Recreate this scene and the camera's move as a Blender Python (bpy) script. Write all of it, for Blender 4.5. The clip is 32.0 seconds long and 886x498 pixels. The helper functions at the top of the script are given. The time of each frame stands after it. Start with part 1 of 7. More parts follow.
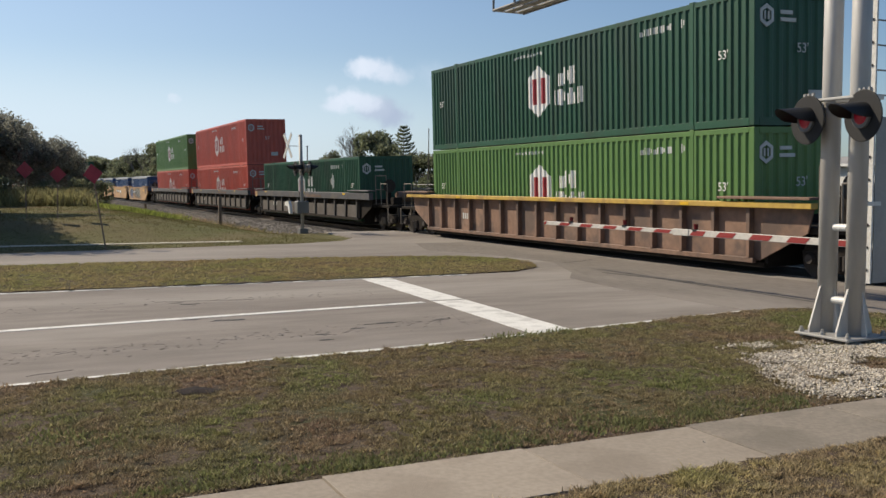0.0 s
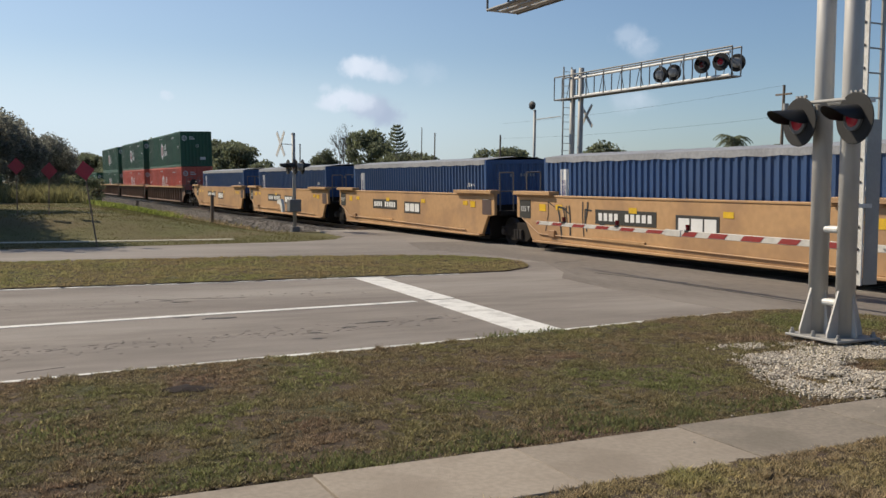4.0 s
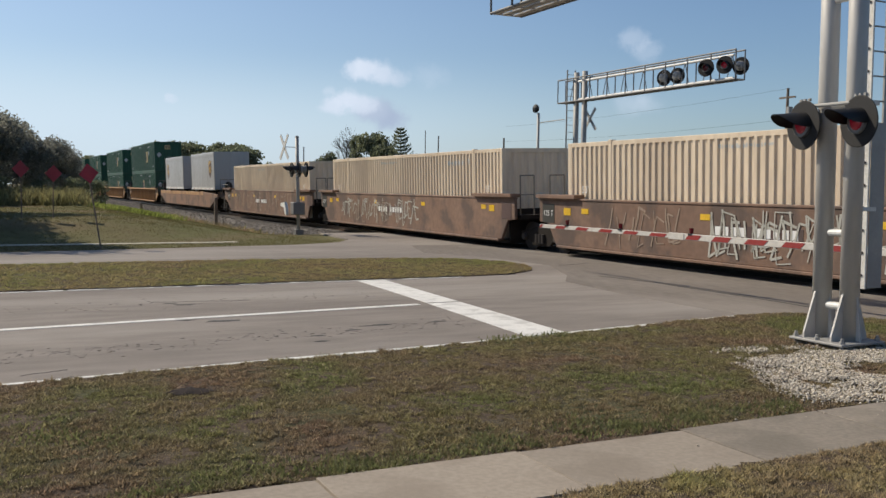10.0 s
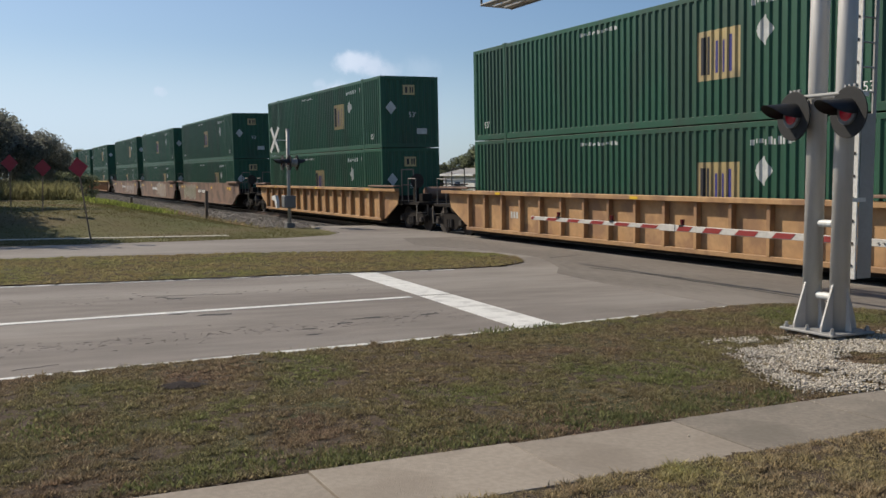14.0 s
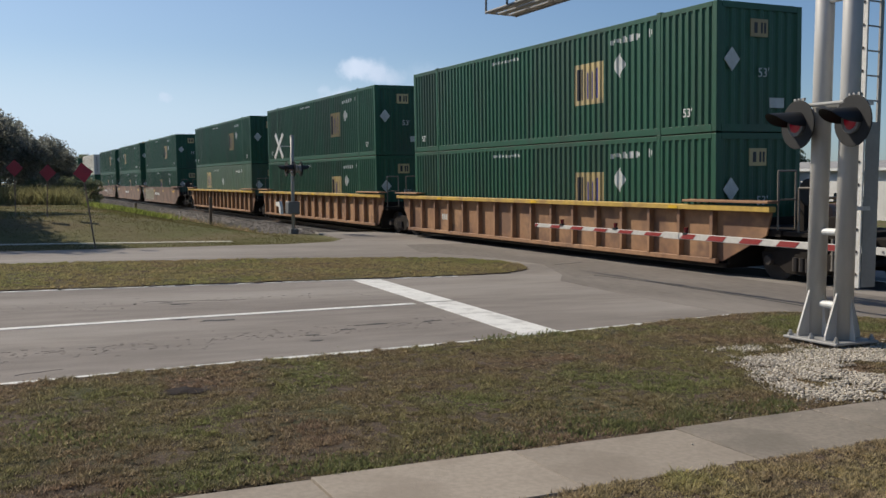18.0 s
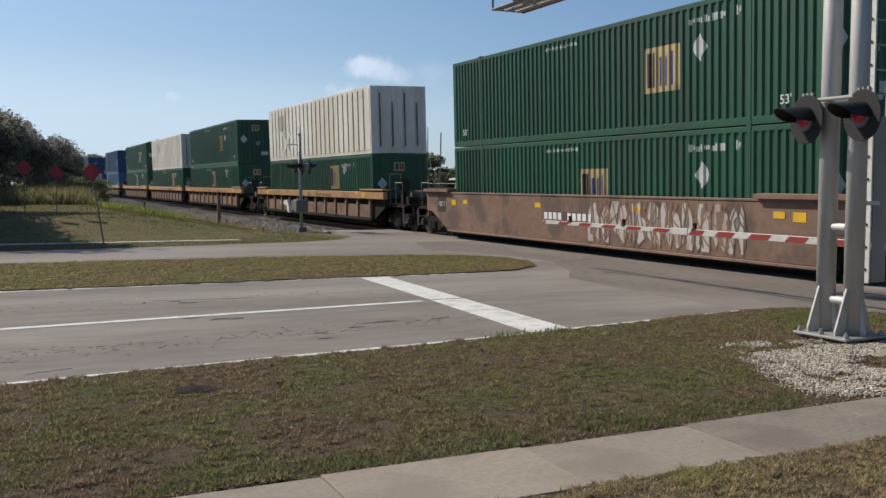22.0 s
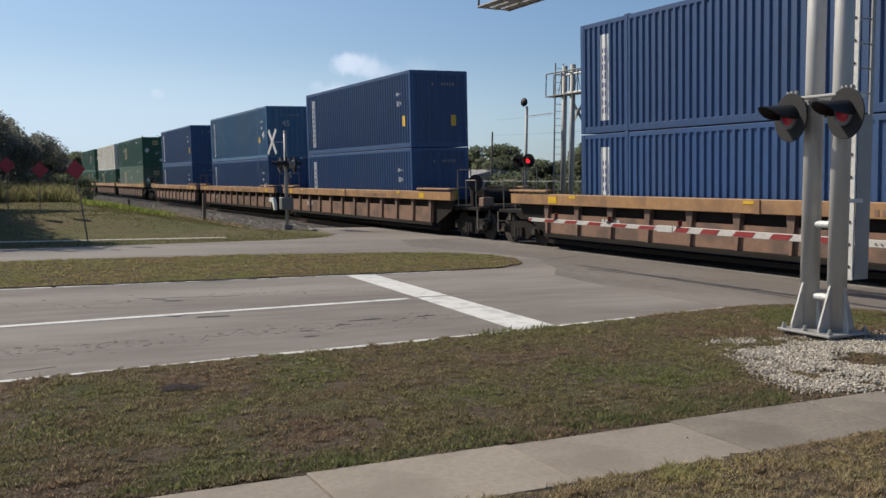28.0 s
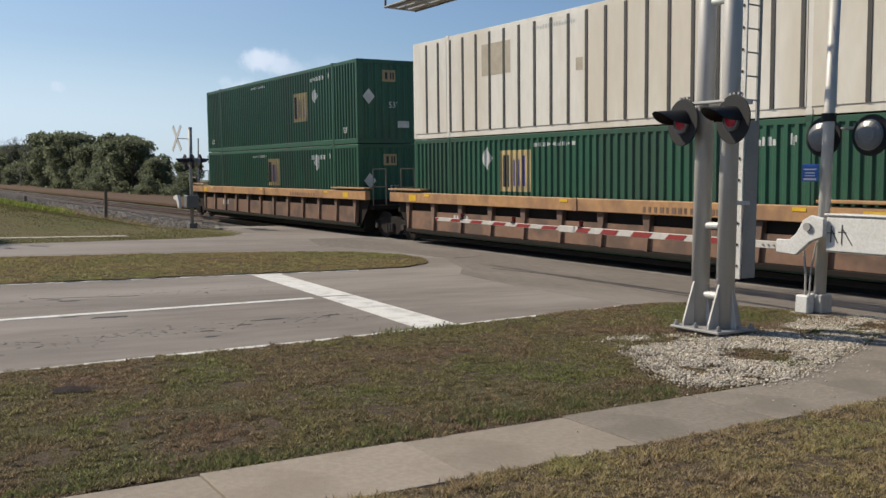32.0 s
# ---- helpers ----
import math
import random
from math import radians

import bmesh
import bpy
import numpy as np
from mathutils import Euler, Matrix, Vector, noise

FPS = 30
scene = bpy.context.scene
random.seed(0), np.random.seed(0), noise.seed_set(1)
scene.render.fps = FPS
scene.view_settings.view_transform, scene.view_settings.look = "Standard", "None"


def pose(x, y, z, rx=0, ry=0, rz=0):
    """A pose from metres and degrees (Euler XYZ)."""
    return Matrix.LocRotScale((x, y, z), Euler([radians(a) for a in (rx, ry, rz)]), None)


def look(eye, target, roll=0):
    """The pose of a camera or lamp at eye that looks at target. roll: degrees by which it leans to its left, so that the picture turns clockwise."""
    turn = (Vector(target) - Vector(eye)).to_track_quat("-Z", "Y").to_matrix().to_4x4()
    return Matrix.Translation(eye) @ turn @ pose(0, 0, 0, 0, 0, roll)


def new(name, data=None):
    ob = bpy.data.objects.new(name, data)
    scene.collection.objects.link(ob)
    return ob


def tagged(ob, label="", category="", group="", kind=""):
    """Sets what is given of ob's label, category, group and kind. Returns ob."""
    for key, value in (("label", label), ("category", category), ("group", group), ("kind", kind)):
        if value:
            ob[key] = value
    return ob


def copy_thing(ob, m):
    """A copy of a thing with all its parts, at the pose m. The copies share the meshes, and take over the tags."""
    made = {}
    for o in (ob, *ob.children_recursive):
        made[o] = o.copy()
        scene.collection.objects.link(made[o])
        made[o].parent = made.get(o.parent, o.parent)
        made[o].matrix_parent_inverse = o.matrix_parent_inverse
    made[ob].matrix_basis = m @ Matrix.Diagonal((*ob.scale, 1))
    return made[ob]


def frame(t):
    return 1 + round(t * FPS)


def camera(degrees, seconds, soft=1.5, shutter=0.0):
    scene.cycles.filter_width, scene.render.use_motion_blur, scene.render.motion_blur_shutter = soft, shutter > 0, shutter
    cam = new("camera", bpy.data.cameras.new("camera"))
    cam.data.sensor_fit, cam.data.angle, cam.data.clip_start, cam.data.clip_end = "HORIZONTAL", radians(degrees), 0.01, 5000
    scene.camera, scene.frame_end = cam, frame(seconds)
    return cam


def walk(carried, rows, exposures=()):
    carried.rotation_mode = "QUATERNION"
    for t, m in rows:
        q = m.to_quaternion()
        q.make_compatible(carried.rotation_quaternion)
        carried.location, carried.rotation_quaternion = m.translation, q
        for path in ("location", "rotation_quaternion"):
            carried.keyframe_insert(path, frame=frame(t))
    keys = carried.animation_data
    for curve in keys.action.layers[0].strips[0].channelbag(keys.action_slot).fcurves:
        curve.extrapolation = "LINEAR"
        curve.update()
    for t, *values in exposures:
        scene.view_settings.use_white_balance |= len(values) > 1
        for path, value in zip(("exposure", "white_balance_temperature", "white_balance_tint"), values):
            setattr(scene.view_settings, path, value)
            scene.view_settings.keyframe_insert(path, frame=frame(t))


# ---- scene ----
cam = camera(51.1, 32.0)
PATH = [
    (0, pose(0.000, 0.000, 1.860, 86.150, -0.300, 64.120)),
    (0.5, pose(0.000, 0.000, 1.860, 86.067, -0.387, 63.911)),
    (1, pose(0.000, 0.000, 1.860, 86.089, -0.347, 63.750)),
    (1.5, pose(0.000, 0.000, 1.860, 85.830, -0.338, 63.713)),
    (2, pose(0.000, 0.000, 1.860, 85.704, -0.626, 63.839)),
    (2.5, pose(0.000, 0.000, 1.860, 85.846, -0.953, 63.839)),
    (3, pose(0.000, 0.000, 1.860, 85.990, -0.899, 63.586)),
    (3.5, pose(0.000, 0.000, 1.860, 86.034, -0.813, 63.651)),
    (5.5, pose(0.000, 0.000, 1.860, 86.276, -0.429, 63.550)),
    (6, pose(0.000, 0.000, 1.860, 86.009, -0.449, 63.793)),
    (6.5, pose(0.000, 0.000, 1.860, 85.881, -0.520, 64.018)),
    (7, pose(0.000, 0.000, 1.860, 85.868, -0.515, 64.125)),
    (7.5, pose(0.000, 0.000, 1.860, 86.059, -0.687, 64.188)),
    (8, pose(0.000, 0.000, 1.860, 86.224, -0.710, 64.181)),
    (8.5, pose(0.000, 0.000, 1.860, 86.027, -0.731, 64.066)),
    (9, pose(0.000, 0.000, 1.860, 85.972, -0.771, 64.000)),
    (9.5, pose(0.000, 0.000, 1.860, 86.154, -0.754, 63.954)),
    (10, pose(0.000, 0.000, 1.860, 86.292, -0.743, 63.888)),
    (10.5, pose(0.000, 0.000, 1.860, 86.211, -0.569, 63.677)),
    (11, pose(0.000, 0.000, 1.860, 86.056, -0.441, 63.505)),
    (11.5, pose(0.000, 0.000, 1.860, 85.736, -0.369, 63.328)),
    (12, pose(0.000, 0.000, 1.860, 85.577, -0.394, 63.470)),
    (12.5, pose(0.000, 0.000, 1.860, 85.693, -0.382, 63.423)),
    (13, pose(0.000, 0.000, 1.860, 85.679, -0.465, 63.165)),
    (13.5, pose(0.000, 0.000, 1.860, 85.631, -0.535, 63.225)),
    (14, pose(0.000, 0.000, 1.860, 85.834, -0.492, 63.346)),
    (14.5, pose(0.000, 0.000, 1.860, 85.909, -0.398, 63.471)),
    (16.5, pose(0.000, 0.000, 1.860, 86.170, -0.665, 63.631)),
    (17, pose(0.000, 0.000, 1.860, 86.221, -0.718, 63.891)),
    (17.5, pose(0.000, 0.000, 1.860, 86.270, -0.725, 63.870)),
    (18, pose(0.000, 0.000, 1.860, 86.249, -0.743, 63.581)),
    (18.5, pose(0.000, 0.000, 1.860, 86.245, -0.740, 63.542)),
    (19, pose(0.000, 0.000, 1.860, 86.055, -0.550, 63.842)),
    (19.5, pose(0.000, 0.000, 1.860, 85.963, -0.475, 63.864)),
    (20, pose(0.000, 0.000, 1.860, 85.899, -0.415, 63.797)),
    (20.5, pose(0.000, 0.000, 1.860, 85.908, -0.467, 63.777)),
    (21, pose(0.000, 0.000, 1.860, 85.983, -0.439, 63.900)),
    (21.5, pose(0.000, 0.000, 1.860, 86.061, -0.384, 63.974)),
    (22, pose(0.000, 0.000, 1.860, 86.080, -0.392, 64.057)),
    (22.5, pose(0.000, 0.000, 1.860, 86.004, -0.356, 64.087)),
    (23, pose(0.000, 0.000, 1.860, 85.952, -0.362, 64.038)),
    (23.5, pose(0.000, 0.000, 1.860, 85.960, -0.363, 64.035)),
    (24, pose(0.000, 0.000, 1.860, 86.171, -0.448, 63.966)),
    (24.5, pose(0.000, 0.000, 1.860, 86.110, -0.534, 63.795)),
    (25, pose(0.000, 0.000, 1.860, 85.928, -0.543, 63.543)),
    (25.5, pose(0.000, 0.000, 1.860, 85.941, -0.356, 63.352)),
    (27.5, pose(0.000, 0.000, 1.860, 85.804, -0.370, 63.187)),
    (28, pose(0.000, 0.000, 1.860, 85.936, -0.405, 63.197)),
    (28.5, pose(0.000, 0.000, 1.860, 85.952, -0.527, 63.235)),
    (29, pose(0.000, 0.000, 1.860, 85.904, -0.641, 63.289)),
    (29.5, pose(0.000, 0.000, 1.860, 85.957, -0.647, 63.257)),
    (30, pose(0.000, 0.000, 1.860, 85.963, -0.633, 63.279)),
    (30.5, pose(0.011, -0.002, 1.866, 85.788, -0.774, 62.949)),
    (31, pose(0.026, 0.005, 1.872, 85.812, -0.702, 62.324)),
    (31.5, pose(0.038, 0.009, 1.868, 86.002, -0.716, 61.227)),
    (31.8, pose(0.097, 0.058, 1.888, 85.906, -0.798, 59.802)),
    (32, pose(0.124, 0.052, 1.873, 85.939, -0.899, 57.744)),
]
EXPOSURES = [(0, 0.14, 6600, 10), (3, 0.10, 6600, 10), (6, 0.09, 6550, 10), (9, 0.06, 6450, 10), (12, 0.0, 6350, 10), (24, -0.02, 6150, 10), (28, 0.01, 6200, 10), (32, 0.05, 6350, 10)]
walk(cam, PATH, EXPOSURES)

# ---- light ----
# clouds: direction, angular radius, density, tone (0 grey, 1 white); grey puffs first
CLOUDS = [(-0.9222, 0.3800, 0.0790, 0.0265, 0.75, 0.0), (-0.9175, 0.3895, 0.0735, 0.0185, 0.75, 0.0), (-0.9270, 0.3670, 0.0830, 0.0230, 0.7, 0.25),
          (-0.9400, 0.3305, 0.0872, 0.0165, 0.8, 0.95), (-0.9345, 0.3450, 0.0925, 0.0200, 0.9, 1.0), (-0.9290, 0.3600, 0.0905, 0.0180, 0.85, 0.9),
          (-0.9240, 0.3620, 0.1250, 0.0200, 0.85, 1.0), (-0.9180, 0.3770, 0.1225, 0.0200, 0.75, 0.9), (-0.9120, 0.3910, 0.1165, 0.0155, 0.45, 0.8), (-0.9295, 0.3480, 0.1235, 0.0150, 0.7, 1.0), (-0.9400, 0.3240, 0.1010, 0.0120, 0.35, 1.0),
          (-0.7850, 0.5990, 0.1560, 0.0200, 0.34, 0.9), (-0.7750, 0.6130, 0.1440, 0.0200, 0.28, 0.9), (-0.7900, 0.6060, 0.0930, 0.0220, 0.30, 0.9), (-0.7800, 0.6180, 0.0900, 0.0180, 0.22, 0.9),
          (-0.9816, 0.1683, 0.0899, 0.0070, 0.45, 1.0), (-0.8980, 0.4230, 0.1200, 0.0220, 0.16, 1.0)]
SUN_AZ = (-0.80, -0.60)      # towards the sun, in plan
SUN_EL = radians(40)
world = bpy.data.worlds.new("sky")
scene.world = world
world.use_nodes = True
wt = world.node_tree
sky = wt.nodes.new("ShaderNodeTexSky")
sky.sky_type = "NISHITA"
sky.sun_disc = False
sky.sun_elevation = SUN_EL
sky.sun_rotation = math.atan2(SUN_AZ[0], SUN_AZ[1]) % (2 * math.pi)
sky.air_density, sky.dust_density, sky.ozone_density = 1.0, 0.9, 2.0
bg = wt.nodes["Background"]
bg.inputs["Strength"].default_value = 0.090


def sky_mix(fac, a, b):
    mx = wt.nodes.new("ShaderNodeMix")
    mx.data_type = "RGBA"
    for sock, val in ((mx.inputs["Factor"], fac), (mx.inputs[6], a), (mx.inputs[7], b)):
        if isinstance(val, (float, tuple)):
            sock.default_value = val
        else:
            wt.links.new(val, sock)
    return mx.outputs[2]


def sky_math(op, *vals):
    nd = wt.nodes.new("ShaderNodeMath")
    nd.operation = op
    nd.use_clamp = op in ("SUBTRACT", "MULTIPLY_ADD")
    for sock, val in zip(nd.inputs, vals):
        if isinstance(val, float):
            sock.default_value = val
        else:
            wt.links.new(val, sock)
    return nd.outputs[0]


def sky_range(val, a, b, c=0.0, d=1.0):
    mr = wt.nodes.new("ShaderNodeMapRange")
    mr.interpolation_type = "SMOOTHSTEP"
    for key, x in (("From Min", a), ("From Max", b), ("To Min", c), ("To Max", d)):
        mr.inputs[key].default_value = x
    wt.links.new(val, mr.inputs["Value"])
    return mr.outputs[0]


coord = wt.nodes.new("ShaderNodeTexCoord")
axis = wt.nodes.new("ShaderNodeSeparateXYZ")
wt.links.new(coord.outputs["Generated"], axis.inputs[0])
# pale haze towards the horizon
sunward = wt.nodes.new("ShaderNodeVectorMath")
sunward.operation = "DOT_PRODUCT"
sunward.inputs[1].default_value = (*SUN_AZ, 0)
wt.links.new(coord.outputs["Generated"], sunward.inputs[0])
glow = sky_range(sunward.outputs["Value"], 0.1, 0.8, 0.12, 1.0)
low_band = sky_math("MULTIPLY", sky_range(axis.outputs[2], 0.055, 0.150, 0.80, 0.22), sky_range(axis.outputs[2], 0.13, 0.42, 1.0, 0.0))
tone = sky_mix(sky_math("MULTIPLY", low_band, glow), sky.outputs[0], (8.5, 9.0, 9.3, 1))
# small fair-weather clouds: round puffs with noise-broken rims, white over grey
billow = wt.nodes.new("ShaderNodeTexNoise")
billow.inputs["Scale"].default_value, billow.inputs["Detail"].default_value, billow.inputs["Roughness"].default_value = 55.0, 6.0, 0.55
wt.links.new(coord.outputs["Generated"], billow.inputs["Vector"])
broken = sky_math("MULTIPLY", billow.outputs["Fac"], 0.030)
tall = wt.nodes.new("ShaderNodeVectorMath")
tall.operation = "MULTIPLY"
tall.inputs[1].default_value = (1, 1, 1.45)
wt.links.new(coord.outputs["Generated"], tall.inputs[0])
for cx, cy, cz, rad, top, white in CLOUDS:
    away = wt.nodes.new("ShaderNodeVectorMath")
    away.operation = "DISTANCE"
    wt.links.new(tall.outputs[0], away.inputs[0])
    away.inputs[1].default_value = (cx, cy, 1.45 * cz)
    rim = sky_math("ADD", away.outputs["Value"], broken)
    body = sky_range(rim, 0.015 + 0.25 * rad, 0.015 + 1.15 * rad, top, 0.0)
    shade = tuple(a + (b - a) * white for a, b in zip((5.3, 5.6, 6.5), (9.3, 9.1, 9.3)))
    tone = sky_mix(body, tone, (*shade, 1))
tint = wt.nodes.new("ShaderNodeMix")
tint.data_type, tint.blend_type = "RGBA", "MULTIPLY"
tint.inputs["Factor"].default_value = 1.0
tint.inputs[7].default_value = (0.84, 0.95, 1.07, 1)
wt.links.new(tone, tint.inputs[6])
wt.links.new(tint.outputs[2], bg.inputs[0])
sun = new("sun", bpy.data.lights.new("sun", "SUN"))
sun.data.energy, sun.data.angle, sun.data.color = 4.9, radians(0.6), (1.0, 0.875, 0.69)
sun.matrix_world = look((0, 0, 60), (-SUN_AZ[0] * math.cos(SUN_EL), -SUN_AZ[1] * math.cos(SUN_EL), 60 - math.sin(SUN_EL)))


# ---- materials ----
def mat(name, color, rough=0.6, metal=0.0, color2=None, scale=3.0, amount=0.5, grain=40.0, grain_amount=0.25,
        bump=0.0, bump_scale=60.0, stretch=(1, 1, 1), island=0.0, spread=0.0, emit=0.0, coords="Object", dirt=None, dirt_amount=0.0, dirt_scale=1.0):
    """Two scales of colour variation, optional stains, fine relief."""
    m = bpy.data.materials.new(name)
    m.use_nodes = True
    t = m.node_tree
    n, l = t.nodes, t.links
    p = n["Principled BSDF"]
    p.inputs["Roughness"].default_value = rough
    p.inputs["Metallic"].default_value = metal
    if rough >= 0.9:
        p.inputs["Specular IOR Level"].default_value = 0.15
    tc = n.new("ShaderNodeTexCoord")
    mp = n.new("ShaderNodeMapping")
    mp.inputs["Scale"].default_value = stretch
    l.new(tc.outputs[coords], mp.inputs[0])
    c2 = color2 or tuple(0.6 * c for c in color)

    def noise_mix(a, b, sc, fac, lo=0.35, hi=0.65, detail=4):
        nz = n.new("ShaderNodeTexNoise")
        nz.inputs["Scale"].default_value = sc
        nz.inputs["Detail"].default_value = detail
        l.new(mp.outputs[0], nz.inputs["Vector"])
        mr = n.new("ShaderNodeMapRange")
        mr.inputs["From Min"].default_value, mr.inputs["From Max"].default_value = lo, hi
        mr.inputs["To Max"].default_value = fac
        l.new(nz.outputs["Fac"], mr.inputs["Value"])
        mx = n.new("ShaderNodeMix")
        mx.data_type = "RGBA"
        l.new(mr.outputs[0], mx.inputs["Factor"])
        for sock, v in ((mx.inputs[6], a), (mx.inputs[7], b)):
            if isinstance(v, tuple):
                sock.default_value = (*v, 1)
            else:
                l.new(v, sock)
        return mx.outputs[2]

    c = noise_mix(color, c2, scale, amount)
    if grain_amount:
        c = noise_mix(c, tuple(0.45 * x for x in c2), grain, grain_amount)
    if dirt:
        c = noise_mix(c, dirt, dirt_scale, dirt_amount, 0.5, 0.62, 8)
    if island or spread:
        src = n.new("ShaderNodeNewGeometry").outputs["Random Per Island"] if island else n.new("ShaderNodeObjectInfo").outputs["Random"]
        mr = n.new("ShaderNodeMapRange")
        k = island or spread
        mr.inputs["To Min"].default_value, mr.inputs["To Max"].default_value = 1 - k, 1 + k
        l.new(src, mr.inputs["Value"])
        hs = n.new("ShaderNodeHueSaturation")
        l.new(mr.outputs[0], hs.inputs["Value"])
        l.new(c, hs.inputs["Color"])
        c = hs.outputs[0]
    l.new(c, p.inputs["Base Color"])
    if bump:
        nz = n.new("ShaderNodeTexNoise")
        nz.inputs["Scale"].default_value = bump_scale
        nz.inputs["Detail"].default_value = 6
        l.new(mp.outputs[0], nz.inputs["Vector"])
        bp = n.new("ShaderNodeBump")
        bp.inputs["Strength"].default_value = bump
        bp.inputs["Distance"].default_value = 0.02
        l.new(nz.outputs["Fac"], bp.inputs["Height"])
        l.new(bp.outputs[0], p.inputs["Normal"])
    if "leaves" in name or "weeds" in name or "blades" in name:
        thin = n.new("ShaderNodeBsdfTranslucent")
        both = n.new("ShaderNodeMixShader")
        both.inputs[0].default_value = 0.6
        p.inputs["Specular IOR Level"].default_value = 0.2 if "blades" in name else 0.4
        l.new(c, thin.inputs["Color"])
        l.new(p.outputs[0], both.inputs[1])
        l.new(thin.outputs[0], both.inputs[2])
        l.new(both.outputs[0], n["Material Output"].inputs["Surface"])
    if emit:
        p.inputs["Emission Color"].default_value = (*color, 1)
        p.inputs["Emission Strength"].default_value = emit
    return m


RUST = (0.16, 0.07, 0.035)
M = {}
M["green"] = mat("green_paint", (0.010, 0.072, 0.036), 0.5, color2=(0.015, 0.092, 0.05), scale=0.5, grain=6, grain_amount=0.25, spread=0.12, stretch=(1, 1, 0.25), dirt=(0.025, 0.045, 0.03), dirt_amount=0.5, dirt_scale=0.7)
M["lime"] = mat("lime_green_paint", (0.085, 0.185, 0.05), 0.5, color2=(0.11, 0.22, 0.06), scale=0.5, grain=6, spread=0.05, stretch=(1, 1, 0.25))
M["sage"] = mat("sage_green_paint", (0.04, 0.085, 0.05), 0.55, color2=(0.05, 0.10, 0.058), scale=0.5, grain=5, stretch=(1, 1, 0.25), dirt=(0.05, 0.07, 0.05), dirt_amount=0.4, dirt_scale=0.6)
M["sage_post"] = mat("pale_green_paint", (0.15, 0.21, 0.15), 0.55, color2=(0.11, 0.16, 0.11), scale=1)
M["red"] = mat("red_paint", (0.54, 0.10, 0.066), 0.5, color2=(0.46, 0.09, 0.062), scale=0.5, grain=6, spread=0.06, stretch=(1, 1, 0.25), dirt=(0.30, 0.07, 0.05), dirt_amount=0.4, dirt_scale=0.6)
M["white"] = mat("white_panel", (0.72, 0.70, 0.64), 0.45, color2=(0.62, 0.59, 0.52), scale=0.7, grain=8, grain_amount=0.12, stretch=(1, 1, 0.3), dirt=(0.5, 0.42, 0.3), dirt_amount=0.45, dirt_scale=0.45)
M["white_post"] = mat("dark_grey_post", (0.035, 0.033, 0.031), 0.6, color2=(0.07, 0.064, 0.055), scale=2)
M["stain_post"] = mat("rust_stained_post", (0.10, 0.085, 0.07), 0.7, color2=(0.17, 0.11, 0.075), scale=1.5, amount=0.9, dirt=(0.3, 0.26, 0.21), dirt_amount=0.6, dirt_scale=1.4)
M["tan"] = mat("tan_paint", (0.72, 0.60, 0.45), 0.5, color2=(0.64, 0.53, 0.395), scale=0.5, grain=6, stretch=(1, 1, 0.25), spread=0.05, dirt=(0.45, 0.35, 0.26), dirt_amount=0.4, dirt_scale=0.5)
M["blue"] = mat("blue_paint", (0.021, 0.064, 0.178), 0.5, color2=(0.03, 0.078, 0.195), scale=0.5, grain=6, stretch=(1, 1, 0.25), spread=0.14, dirt=(0.035, 0.065, 0.14), dirt_amount=0.4, dirt_scale=0.6)
M["sky_blue"] = mat("pale_blue_paint", (0.052, 0.14, 0.26), 0.5, color2=(0.075, 0.165, 0.28), scale=0.5, grain=6, stretch=(1, 1, 0.25), spread=0.1, dirt=(0.09, 0.13, 0.18), dirt_amount=0.4, dirt_scale=0.6)
M["tarp"] = mat("grey_tarpaulin", (0.32, 0.33, 0.35), 0.55, scale=1.5, grain=12, bump=0.5, bump_scale=6)
M["silver"] = mat("grey_trailer_skin", (0.42, 0.42, 0.425), 0.35, 0.1, color2=(0.36, 0.36, 0.365), scale=0.6, grain=5, grain_amount=0.1, stretch=(1, 1, 0.3), dirt=(0.29, 0.28, 0.265), dirt_amount=0.35, dirt_scale=0.7)
M["silver_seam"] = mat("dull_seam_strip", (0.33, 0.33, 0.33), 0.45, 0.2)
M["logo_white"] = mat("white_vinyl", (0.78, 0.78, 0.76), 0.5, color2=(0.66, 0.66, 0.64), scale=2, grain_amount=0.15)
M["logo_red"] = mat("dark_red_vinyl", (0.32, 0.02, 0.03), 0.5, grain_amount=0.1)
M["logo_yellow"] = mat("yellow_vinyl", (0.50, 0.39, 0.17), 0.5, color2=(0.36, 0.28, 0.16), scale=0.7, amount=0.8, spread=0.35, dirt=(0.16, 0.14, 0.085), dirt_amount=0.6, dirt_scale=0.8)
M["logo_dark"] = mat("dark_vinyl", (0.02, 0.02, 0.025), 0.5)
M["logo_indigo"] = mat("indigo_vinyl", (0.04, 0.04, 0.22), 0.5)
M["logo_brown"] = mat("brown_vinyl", (0.10, 0.045, 0.02), 0.4)
M["logo_gold"] = mat("gold_vinyl", (0.60, 0.38, 0.07), 0.4)
M["placard"] = mat("white_placard", (0.6, 0.62, 0.6), 0.5)
M["logo_faint"] = mat("dulled_white_vinyl", (0.26, 0.27, 0.28), 0.55)
M["faded"] = mat("faded_decal", (0.38, 0.33, 0.25), 0.6, color2=(0.5, 0.45, 0.36), scale=4)
M["steel_brown"] = mat("brown_steel", (0.195, 0.112, 0.075), 0.7, color2=(0.24, 0.15, 0.105), scale=0.9, amount=0.8, grain=7, grain_amount=0.4, spread=0.14, dirt=(0.07, 0.052, 0.045), dirt_amount=0.7, dirt_scale=1.1, bump=0.15, bump_scale=20)
